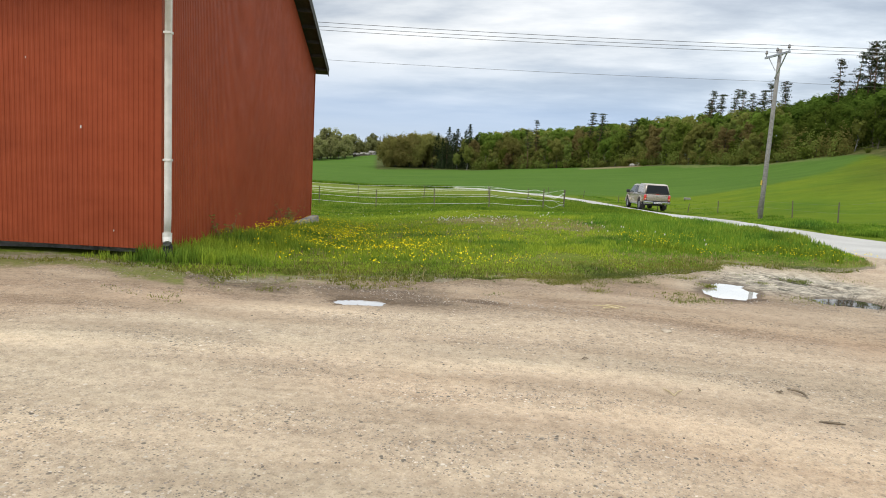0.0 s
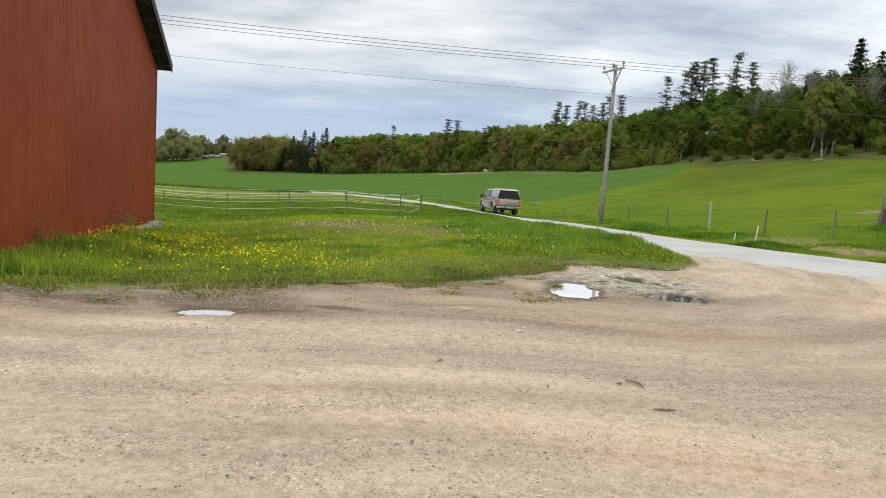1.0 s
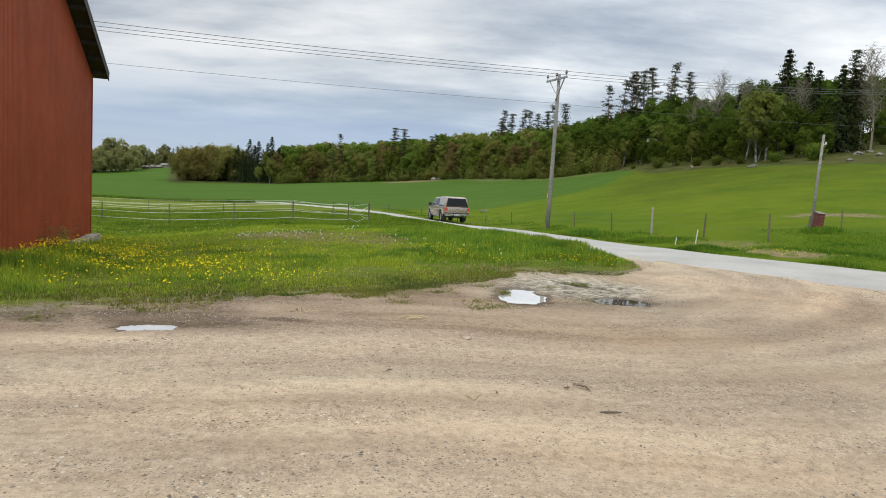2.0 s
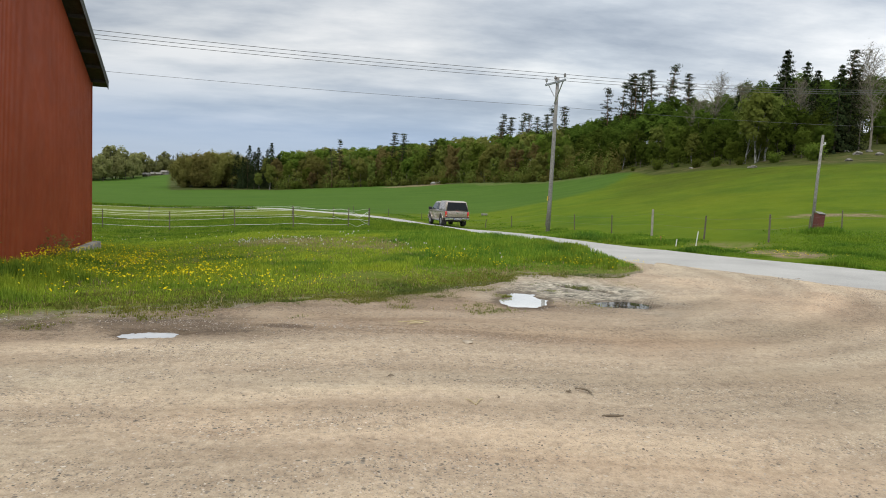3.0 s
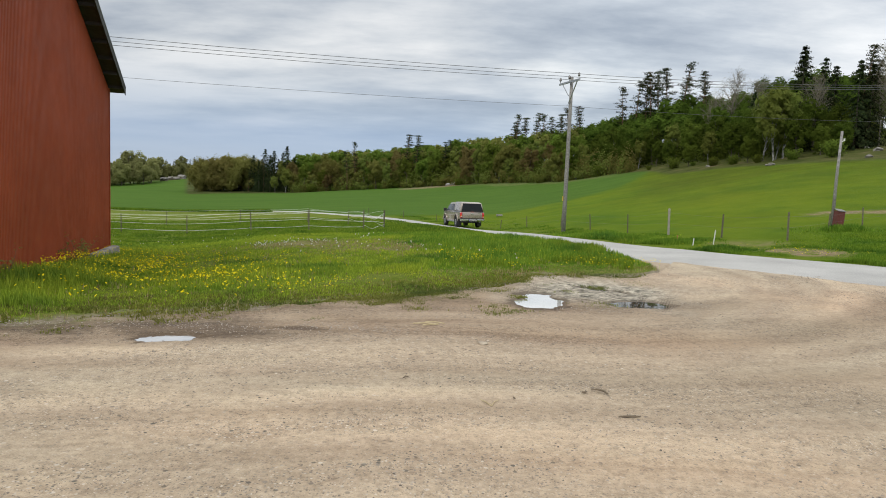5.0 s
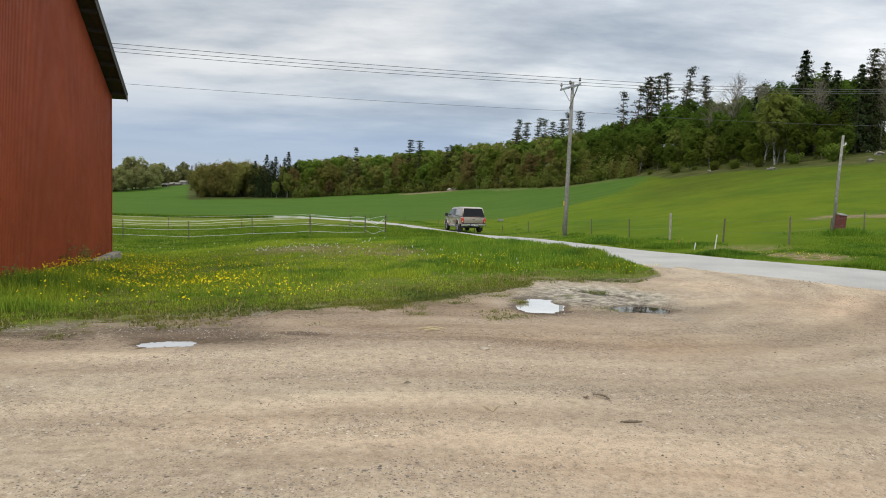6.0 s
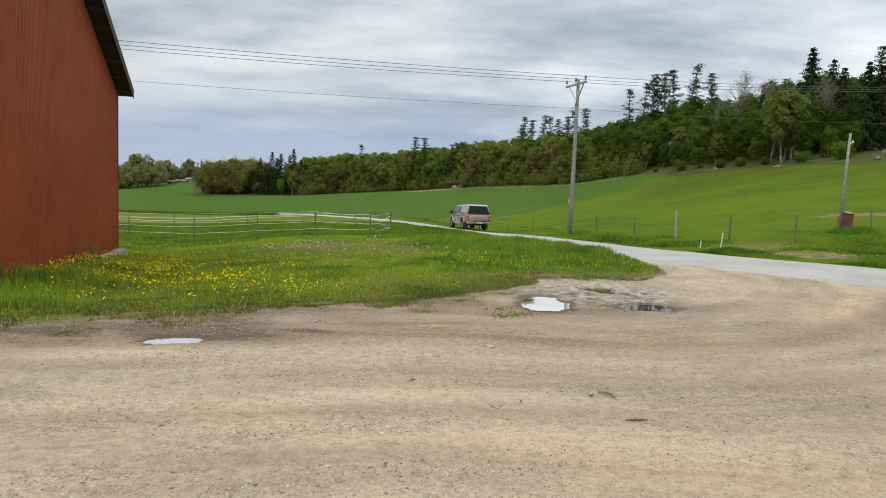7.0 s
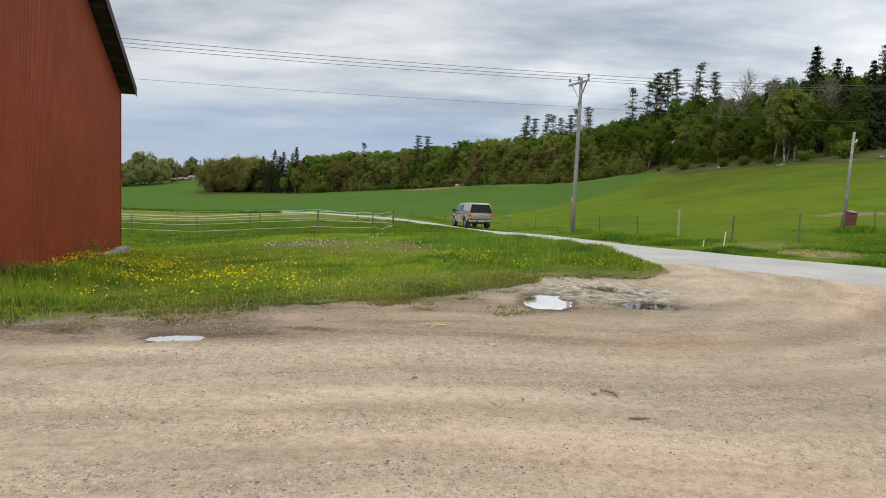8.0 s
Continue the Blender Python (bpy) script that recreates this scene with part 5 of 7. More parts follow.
YELLOW_SIGN = surface("yellow_enamel", [(0.3, (0.55, 0.38, 0.03)), (0.7, (0.68, 0.48, 0.05))], 12, 0.5, bump=0)


def build_power_line():
    turn = math.degrees(math.atan2(ARM.y, ARM.x))
    base = Vector((5.80, 34.1, 0))
    spots = [base, base + WIRE_U * 45, base - WIRE_U * 46]
    tops = []
    first = build_pole("grey wooden power pole with a crossarm beside the road")
    for k, p in enumerate(spots):
        z = lz(p.x, p.y) if k == 0 else (-0.45 if k == 1 else 3.9)
        m = Matrix.Translation((p.x, p.y, z)) @ pose(0, 0, 0, 0, 0, turn)
        if k == 0:
            first.matrix_basis = m
        else:
            copy_thing(first, m)
        tops.append(m)
    for end in (1, 2):
        for x in HOOKS:
            a, b = tops[0] @ Vector((x, -0.13, 7.72)), tops[end] @ Vector((x, -0.13, 7.72))
            span_wire(a, b, 0.37 if end == 1 else 0.75, 0.011)
        a = tops[0] @ Vector((0, -0.2, 6.27))
        b = tops[end] @ Vector((0, -0.2, 6.27 if end == 1 else 4.6))
        span_wire(a, b, 0.33 if end == 1 else 0.55, 0.007, "thin telephone cable below the power wires")


def span_wire(a, b, sag, r, label="thin bare power line wire between poles"):
    pts = [a.lerp(b, t) - Vector((0, 0, 4 * sag * t * (1 - t))) for t in np.linspace(0, 1, 25)]
    ob = part("overhead_wire", tube(pts, r, 5), WIRE, None, "", True)
    tagged(ob, label, "wire", "wires of the power line")


build_power_line()


# ---------------------------------------------------------------- fences
def post_mesh(h, r, mat, name="post"):
    return part(name, tube([(0, 0, -0.25), (0, 0, h * 0.6), (0, 0, h - 0.02), (0, 0, h)], [r, r * 0.97, r * 0.92, r * 0.7], 8), mat)


def build_paddock_fence():
    """Horse paddock: thin posts with four white tapes, sagging at the open end; a second run stands behind."""
    g = np.random.default_rng(11)
    runs = [([(-36, 50), (-30.5, 45.5), (-25.6, 41.5), (-20.9, 38.6), (-16.0, 36.2), (-11.4, 34.8), (-6.9, 34.6), (-5.2, 37.0)], (0.2, 0.55, 0.86, 0.98), "front"),
            ([(-33, 58), (-27.0, 55), (-22.4, 52.5), (-16.9, 50), (-11.5, 49), (-8.2, 45.0), (-5.2, 37.0)], (0.4, 0.75, 1.0), "back")]
    for spots, heights, which in runs:
        fence = thing("paddock_fence", "horse paddock fence of thin posts with white tapes" if which == "front" else "farther run of white tape paddock fence, tapes sagging", "fence")
        pts = []
        for th, r in spots:
            x, y = at_polar(th, r)
            z = lz(x, y)
            pts.append(Vector((float(x), float(y), z)))
            o = post_mesh(1.02, 0.03, POST_DARK)
            o.matrix_basis = Matrix.Translation((float(x), float(y), z)) @ pose(0, 0, 0, g.normal(scale=1.5), g.normal(scale=1.5), 0)
            o.parent = fence
        for h in heights:
            for k, (a, b) in enumerate(zip(pts, pts[1:])):
                loose = 1.0 if k >= len(pts) - 2 else 0.12
                sag = g.uniform(0.006, 0.025) + loose * g.uniform(0.0, 0.16)
                curve = []
                drop_a, drop_b = (g.uniform(0, 0.25), g.uniform(0.05, 0.6)) if k == len(pts) - 2 else (0, g.uniform(0, 0.25)) if k == len(pts) - 3 else (0, 0)
                for t in np.linspace(0, 1, 13):
                    drop = drop_a + (drop_b - drop_a) * t
                    p = a.lerp(b, t) + Vector((0, 0, h * (1 - drop) - 4 * sag * t * (1 - t) + loose * 0.05 * math.sin(9 * t + h * 7 + k)))
                    curve.append(p)
                part("tape", tube(curve, 0.0068 if which == "front" else 0.0058, 4), ROPE, fence)


def build_roadside_fence():
    """Wooden posts and wire along the far side of the road."""
    g = np.random.default_rng(5)
    fence = thing("roadside_fence", "old wooden fence posts with thin wire beside the road", "fence")
    spots = [(-6.5, 69, 0.7, 0), (-3.6, 64, 0.7, 0), (-0.8, 60, 0.65, 0), (2.3, 54, 0.65, 0), (4.6, 50, 0.7, 0), (6.8, 46, 0.75, 0), (9.6, 41, 0.8, 0), (12.0, 35.5, 0.8, 0), (15.0, 31.6, 0.84, 0), (18.15, 29.8, 1.1, 2), (22.1, 27.3, 0.9, 1), (26.7, 26.1, 0.98, 1), (29.3, 29.6, 0.66, 0), (31.4, 31.5, 0.72, 0), (34.5, 33.5, 0.8, 0), (38, 35, 0.8, 0)]
    pts = []
    for th, r, h, kind in spots:
        x, y = at_polar(th, r)
        z = lz(x, y)
        o = post_mesh(h, (0.027, 0.034, 0.05)[kind], (POST_DARK, POST_DARK, POST_PALE)[kind])
        o.matrix_basis = Matrix.Translation((float(x), float(y), z)) @ pose(0, 0, 0, g.normal(scale=2), g.normal(scale=2.5), 0)
        o.parent = fence
        pts.append((Vector((float(x), float(y), z)), h))
    for q in (0.45, 0.85):
        for (a, ha), (b, hb) in zip(pts, pts[1:]):
            curve = [a.lerp(b, t) + Vector((0, 0, q * (ha + (hb - ha) * t) - 0.012 * 4 * t * (1 - t))) for t in np.linspace(0, 1, 7)]
            part("fence_wire", tube(curve, 0.0022, 4), WIRE, fence)


build_paddock_fence()
build_roadside_fence()


def build_post_with_box():
    x, y = at_polar(29.5, 30.7)
    z = lz(x, y)
    post = thing("service_post", "leaning grey wooden post on the grass bank", "post", Matrix.Translation((float(x), float(y), z)))
    part("shaft", tube([(0, 0, -0.4), (0.02, 0, 2), (0.07, 0, 3.75)], [0.066, 0.055, 0.045], 12), POLE_WOOD, post, "", True)
    part("insulator", tube([(0.05, -0.1, 3.35), (0.08, -0.18, 3.38), (0.08, -0.18, 3.46)], [0.02, 0.03, 0.035], 8), STAKE_WHITE, post)
    m = Matrix.Translation((float(x) + 0.12, float(y) - 0.2, z + 0.07)) @ pose(0, 0, 0, 0, 3, 4) @ Matrix.Diagonal((0.58, 0.72, 0.85, 1))
    b = thing("wooden_box", "faded red wooden box on legs against the post", "box", m)
    part("body", box(-0.24, -0.2, 0.0, 0.24, 0.2, 0.72, 0.01), BOX_RED, b, "faded red boarded body")
    part("door", box(-0.19, -0.222, 0.06, 0.19, -0.2, 0.64, 0.006), BOX_RED, b)
    part("lid", slab([(-0.27, -0.25, 0.70), (0.27, -0.25, 0.70), (0.27, 0.22, 0.80), (-0.27, 0.22, 0.80)], 0.02), POLE_WOOD, b, "grey weathered lid")
    for sx in (-0.18, 0.18):
        part("leg", box(sx - 0.018, -0.04, -0.42, sx + 0.018, 0.0, 0.0, 0.004), POST_DARK, b)
    part("brace", tube([(0.15, 0.1, -0.38), (-0.12, 0.12, 0.0)], 0.018, 6), POST_DARK, b)


build_post_with_box()


def build_stakes():
    x, y = at_polar(18.85, 25.6)
    ob = part("marker_stake", tube([(0, 0, -0.1), (0, 0, 0.27), (0, 0, 0.29)], [0.020, 0.019, 0.010], 8), STAKE_ORANGE)
    ob.matrix_basis = Matrix.Translation((float(x), float(y), lz(x, y))) @ pose(0, 0, 0, -3, 2, 0)
    tagged(ob, "short faded orange stake in the roadside grass", "stake")
    for th, r, h in ((21.55, 24.9, 0.50), (20.05, 24.3, 0.28)):
        x, y = at_polar(th, r)
        ob = part("marker_stake", tube([(0, 0, -0.1), (0, 0, h - 0.03), (0, 0, h)], [0.020, 0.018, 0.009], 8), STAKE_WHITE)
        ob.matrix_basis = Matrix.Translation((float(x), float(y), lz(x, y))) @ pose(0, 0, 0, 2, 4, 0)
        tagged(ob, "short white marker stake in the roadside grass", "stake", "white stakes")


build_stakes()


# ---------------------------------------------------------------- pickup
PAINT = surface("champagne_metallic_paint", [(0.3, (0.36, 0.305, 0.26)), (0.7, (0.41, 0.35, 0.30))], 200, 0.28, 0.45, bump=0, blot=0.08, coat=0.7)
CHROME = surface("satin_chrome", [(0.3, (0.6, 0.6, 0.6)), (0.7, (0.72, 0.72, 0.72))], 20, 0.18, 1.0, bump=0)
DARK_GLASS = glass_material("dark_tinted_glass", (0.008, 0.009, 0.010))
CAB_GLASS = glass_material("grey_cab_glass", (0.06, 0.07, 0.075))
PLASTIC = surface("black_plastic_trim", [(0.3, (0.015, 0.015, 0.016)), (0.7, (0.03, 0.03, 0.032))], 30, 0.5, bump=0.1)
RED_LAMP, AMBER_LAMP, CLEAR_LAMP = lamp_glass("red_lamp_glass", (0.6, 0.014, 0.014)), lamp_glass("amber_lamp_glass", (0.65, 0.22, 0.02)), lamp_glass("clear_lamp_glass", (0.6, 0.6, 0.6))
PLATE_WHITE = surface("white_plate", [(0.3, (0.68, 0.68, 0.68)), (0.7, (0.76, 0.76, 0.76))], 8, 0.4, bump=0, blot=0.05)
PLATE_BLUE = surface("blue_plate", [(0.3, (0.02, 0.06, 0.3)), (0.7, (0.03, 0.08, 0.38))], 8, 0.4, bump=0, blot=0.05)


def arc(cx, cz, r, a0, a1, n=9):
    return [(cx + r * math.cos(radians(a)), cz + r * math.sin(radians(a))) for a in np.linspace(a0, a1, n)]


def build_pickup(m):
    """Local x forward from the rear bumper, y to its left, z up."""
    car = thing("pickup_truck", "champagne pickup truck with a hard canopy driving on the road", "pickup truck", m)

    def body_half(x, z):
        return (0.86 - 0.10 * max(0, x - 4.3) / 0.9 - 0.03 * max(0.0, z - 0.95) / 0.2 - 0.05 * max(0.0, 0.6 - z) / 0.2)

    outline = [(0.04, 0.62), (0.03, 1.08), (0.10, 1.13), (1.80, 1.13), (3.9, 1.10), (4.15, 1.13), (4.85, 1.02), (5.10, 0.88), (5.14, 0.58), (4.98, 0.42), (4.72, 0.42)]
    outline += arc(4.22, 0.40, 0.47, 2, 178) + [(3.72, 0.42), (1.66, 0.44)] + arc(1.15, 0.42, 0.48, 2, 178) + [(0.66, 0.58)]
    part("body", extrude_outline(outline, body_half, 0.05, 2), PAINT, car, "champagne metallic body", True)
    part("underbody", box(0.25, -0.70, 0.34, 4.9, 0.70, 0.60, 0.03), PLASTIC, car, "dark chassis and axles")

    def cab_half(x, z):
        return 0.835 - 0.165 * (z - 1.08) / 0.66

    cab = part("cab", extrude_outline([(1.80, 1.08), (1.80, 1.66), (1.95, 1.72), (2.9, 1.73), (3.28, 1.69), (3.42, 1.63), (4.08, 1.09)], cab_half, 0.05, 2), PAINT, car, "", True)

    def canopy_half(x, z):
        return 0.845 - 0.15 * (z - 1.10) / 0.7

    can = part("canopy", extrude_outline([(0.03, 1.115), (0.24, 1.66), (0.36, 1.755), (0.9, 1.79), (1.79, 1.78), (1.79, 1.115)], canopy_half, 0.045, 2), PAINT, car, "champagne fibreglass canopy over the bed", True)
    # rear window in the canopy, wrapping the slope
    zs = (1.16, 1.68)
    pts = [(0.03 + 0.21 / 0.545 * (z - 1.115) - 0.006, s * (canopy_half(0, z) - 0.07), z) for z, s in ((zs[0], 1), (zs[0], -1), (zs[1], -1), (zs[1], 1))]
    part("rear_window", slab(pts, 0.012), DARK_GLASS, can, "dark tinted rear window")
    part("window_handle", box(0.02, -0.07, 1.20, 0.06, 0.07, 1.235, 0.008), PLASTIC, can)
    part("rear_seal", box(0.005, -0.78, 1.098, 0.10, 0.78, 1.135, 0.008), PLASTIC, can)
    part("brake_light", box(0.0, -0.12, 1.09, 0.03, 0.12, 1.115, 0.005), RED_LAMP, can)
    for s in (1, -1):
        def side(p, half, out=0.006):
            q = [(x, s * (half(x, z) + out), z) for x, z in p]
            return q
        part("side_panel", slab(side([(0.52, 1.18), (1.70, 1.18), (1.70, 1.66), (0.62, 1.66)], canopy_half, 0.003), 0.01), PAINT, can, "canopy side hatch")
        part("seam", slab(side([(0.08, 1.108), (1.80, 1.108), (1.80, 1.135), (0.08, 1.135)], canopy_half, 0.006), 0.012), PLASTIC, can)
        part("latch", slab(side([(1.05, 1.20), (1.20, 1.20), (1.20, 1.235), (1.05, 1.235)], canopy_half, 0.012), 0.015), PLASTIC, can)
        part("side_window", slab(side([(2.62, 1.14), (3.92, 1.14), (3.40, 1.60), (2.72, 1.63)], cab_half), 0.01), CAB_GLASS, cab, "grey side window")
        part("side_window", slab(side([(1.92, 1.16), (2.55, 1.14), (2.62, 1.63), (2.02, 1.62)], cab_half), 0.01), DARK_GLASS, cab, "dark rear side window")
        part("door_seam", slab(side([(2.585, 0.55), (2.60, 0.55), (2.62, 1.10), (2.605, 1.10)], body_half, 0.002), 0.006), PLASTIC, car)
        part("door_seam", slab(side([(3.86, 0.55), (3.875, 0.55), (3.90, 1.09), (3.885, 1.09)], body_half, 0.002), 0.006), PLASTIC, car)
        part("door_handle", slab(side([(2.72, 0.98), (2.90, 0.98), (2.90, 1.02), (2.72, 1.02)], body_half, 0.018), 0.03), CHROME, car)
        part("fender_flare", tube([(x, s * (body_half(x, z) + 0.01), z) for x, z in arc(1.15, 0.42, 0.50, 0, 180, 11)], 0.04, 6), PAINT, car, "", True)
        part("fender_flare", tube([(x, s * (body_half(x, z) + 0.01), z) for x, z in arc(4.22, 0.40, 0.49, 0, 180, 11)], 0.04, 6), PAINT, car, "", True)
        part("side_step", box(1.75, s * 0.72 - 0.10, 0.36, 3.68, s * 0.72 + 0.10, 0.43, 0.02), STEEL, car, "silver side step")
        part("mirror", box(3.78, s * 0.98 - 0.13, 1.08, 3.94, s * 0.98 + 0.1, 1.30, 0.04), PLASTIC, car, "black door mirror")
        # tail lamp: red with amber and clear fields
        lamp = part("tail_light", box(-0.005, s * 0.79 - 0.075, 0.69, 0.16, s * 0.79 + 0.078, 1.06, 0.03), RED_LAMP, car, "red tail light", True)
        part("indicator", box(-0.012, s * 0.79 - 0.05, 0.81, 0.10, s * 0.79 + 0.05, 0.855, 0.008), AMBER_LAMP, lamp, "amber indicator field")
        part("reversing_light", box(-0.012, s * 0.79 - 0.05, 0.745, 0.10, s * 0.79 + 0.05, 0.795, 0.008), CLEAR_LAMP, lamp, "clear reversing light field")
        part("headlight", box(4.92, s * 0.60 - 0.16, 0.78, 5.12, s * 0.60 + 0.14, 0.96, 0.03), CLEAR_LAMP, car, "clear headlight")
        part("mud_flap", box(0.62, s * 0.72 - 0.14, 0.12, 0.64, s * 0.72 + 0.14, 0.55, 0.004), RUBBER, car, "black mud flap")
        for ax in (1.15, 4.22):
            wheel = thing("wheel", "", "")
            wheel.parent = car
            bm = bmesh.new()
            prof = [(0.22, -0.10), (0.30, -0.125), (0.355, -0.11), (0.37, -0.07), (0.37, 0.07), (0.355, 0.11), (0.30, 0.125), (0.22, 0.10)]
            rings = [[bm.verts.new((ax + rr * math.cos(q), s * 0.76 + yy, 0.37 + rr * math.sin(q))) for rr, yy in prof] for q in np.linspace(0, 2 * math.pi, 28, endpoint=False)]
            for i in range(28):
                for k in range(len(prof)):
                    bm.faces.new((rings[i][k], rings[i][(k + 1) % 8], rings[(i + 1) % 28][(k + 1) % 8], rings[(i + 1) % 28][k]))
            part("tyre", bm, RUBBER, wheel, "black tyre", True)
            bm = tube([(ax, s * 0.78, 0.37), (ax, s * 0.84, 0.37)], [0.21, 0.225], 20)
            for k in range(6):
                q = k * math.pi / 3
                c, d = math.cos(q), math.sin(q)
                tube([(ax + 0.05 * c, s * 0.855, 0.37 + 0.05 * d), (ax + 0.19 * c, s * 0.85, 0.37 + 0.19 * d)], [0.035, 0.028], 5, bm)
            part("rim", bm, STEEL, wheel, "silver alloy rim")
    part("windscreen", slab([(3.44 + 0.01, 0.60, 1.60), (3.44 + 0.01, -0.60, 1.60), (4.03, -0.70, 1.14), (4.03, 0.70, 1.14)], 0.012), CAB_GLASS, cab, "windscreen")
    gate = part("tailgate", box(0.0, -0.70, 0.66, 0.05, 0.70, 1.085, 0.018), PAINT, car, "champagne tailgate", True)
    part("gate_handle", box(-0.025, -0.09, 0.93, 0.01, 0.09, 0.985, 0.012), CHROME, gate, "chrome tailgate handle")
    part("badge", box(-0.006, 0.48, 1.02, 0.004, 0.64, 1.04, 0.002), CHROME, gate)
    part("badge", box(-0.006, -0.66, 1.00, 0.004, -0.42, 1.03, 0.002), CHROME, gate)
    bumper = part("rear_bumper", box(-0.13, -0.86, 0.47, 0.10, 0.86, 0.62, 0.03), CHROME, car, "chrome rear bumper")
    part("step_pad", box(-0.14, -0.84, 0.615, 0.06, 0.84, 0.65, 0.012), PLASTIC, bumper, "black plastic step pad")
    part("plate_recess", box(-0.145, -0.30, 0.47, -0.10, 0.30, 0.61, 0.008), PLASTIC, bumper)
    plate = part("number_plate", box(-0.156, -0.26, 0.485, -0.144, 0.26, 0.595, 0.003), PLATE_WHITE, bumper, "white number plate")
    plate["label"] = "white number plate"
    # dark bars for the writing and the blue end strip, set on the bumper beside the plate's face
    part("plate_strip", box(-0.160, 0.225, 0.487, -0.156, 0.258, 0.593), PLATE_BLUE, bumper)
    for k, y in enumerate((0.17, 0.105, 0.04, -0.07, -0.135, -0.20)):
        part("plate_bar", box(-0.160, y - 0.022, 0.505, -0.156, y + 0.022, 0.575), PLASTIC, bumper)
    part("tow_bar", tube([(0.3, 0, 0.40), (-0.12, 0, 0.40), (-0.20, 0, 0.44), (-0.2, 0, 0.50)], [0.05, 0.045, 0.03, 0.035], 8), RUBBER, car, "black tow bar")
    part("exhaust_pipe", tube([(0.9, -0.52, 0.42), (0.12, -0.60, 0.40)], 0.035, 8), STEEL, car)
    part("front_bumper", box(5.0, -0.80, 0.40, 5.22, 0.80, 0.66, 0.05), PAINT, car)
    part("grille", box(5.08, -0.42, 0.70, 5.16, 0.42, 0.92, 0.02), CHROME, car)
    return car


def place_pickup():
    x, y = at_polar(2.2, 51.0)
    heading = 14.5          # degrees to the left of +y
    a = radians(90 + heading)
    fx, fy = x + 4.2 * math.cos(a), y + 4.2 * math.sin(a)
    pitch = math.degrees(math.atan2(lz(fx, fy) - lz(x, y), 4.2))
    build_pickup(Matrix.Translation((float(x), float(y), lz(x, y) + 0.065)) @ pose(0, 0, 0, 0, -pitch, 90 + heading) @ Matrix.Scale(1.085, 4))


place_pickup()


# ---------------------------------------------------------------- grass, flowers, stones
def blades(x, y, z, h, w, n, g, bend=0.45):
    """n bent blades per spot; two quads each."""
    k = len(x)
    X, Y, Z = (np.repeat(a, n) for a in (x, y, z))
    H = np.repeat(h, n) * g.uniform(0.5, 1.25, k * n)
    W = np.repeat(w, n)
    a = g.uniform(0, 2 * math.pi, k * n)
    q = g.uniform(0, 2 * math.pi, k * n)
    off = np.repeat(w * 2.4, n) * g.uniform(0.2, 1.6, k * n)
    X, Y = X + np.cos(q) * off, Y + np.sin(q) * off
    dx, dy = np.cos(a), np.sin(a)
    sx, sy = -dy * W / 2, dx * W / 2
    b = g.uniform(0.1, 1.0, k * n) * bend
    p = []
    for s, wide in ((0, 1.0), (0.55, 0.8), (1.0, 0.12)):
        cx, cy = X + dx * H * b * s * s, Y + dy * H * b * s * s
        cz = Z - 0.01 + H * s * (1 - 0.25 * b * s)
        p += [np.stack([cx - sx * wide, cy - sy * wide, cz], 1), np.stack([cx + sx * wide, cy + sy * wide, cz], 1)]
    v = np.stack(p, 1).reshape(-1, 3)
    i = np.arange(k * n)[:, None] * 6
    f = np.concatenate([i + np.array([0, 1, 3, 2]), i + np.array([2, 3, 5, 4])], 0)
    return v, f


def scatter(name, v, f, mat, label, category):
    me = mesh_of(name, v, f)
    me.materials.append(mat)
    return tagged(new(name, me), label, category, kind="stuff")


def meadow_spots(g, n, t0, t1, r0, r1):
    th = g.uniform(t0, t1, n)
    r = g.uniform(r0, r1, n)
    x, y = at_polar(th, r)
    ot, orr = np.degrees(np.arctan2(x, y)), np.hypot(x, y)
    ok = (orr > yard_r(ot) + 0.02 + 0.30 * waves(np.sin(np.radians(ot)) * yard_r(ot), np.cos(np.radians(ot)) * yard_r(ot), 0.8) + 0.25 * waves(x, y, 0.3) + 0.16 * waves(x, y, 0.11, 4)) & ~in_barn(x, y, 0.02) & (np.abs(road_gap(th, r)) > road_half(th) + 0.12 + 0.15 * waves(x, y, 0.8))
    ok = ok & (apron(th, r) < 0.4)
    return th[ok], r[ok], x[ok], y[ok]


def barn_gap(x, y):
    """Distance out from the gable wall."""
    u = (x - BARN_N.x) * BARN_G.x + (y - BARN_N.y) * BARN_G.y
    v = -((x - BARN_N.x) * BARN_L.x + (y - BARN_N.y) * BARN_L.y)
    return np.where((u > -0.5) & (u < GABLE + 1), np.abs(v), 99)


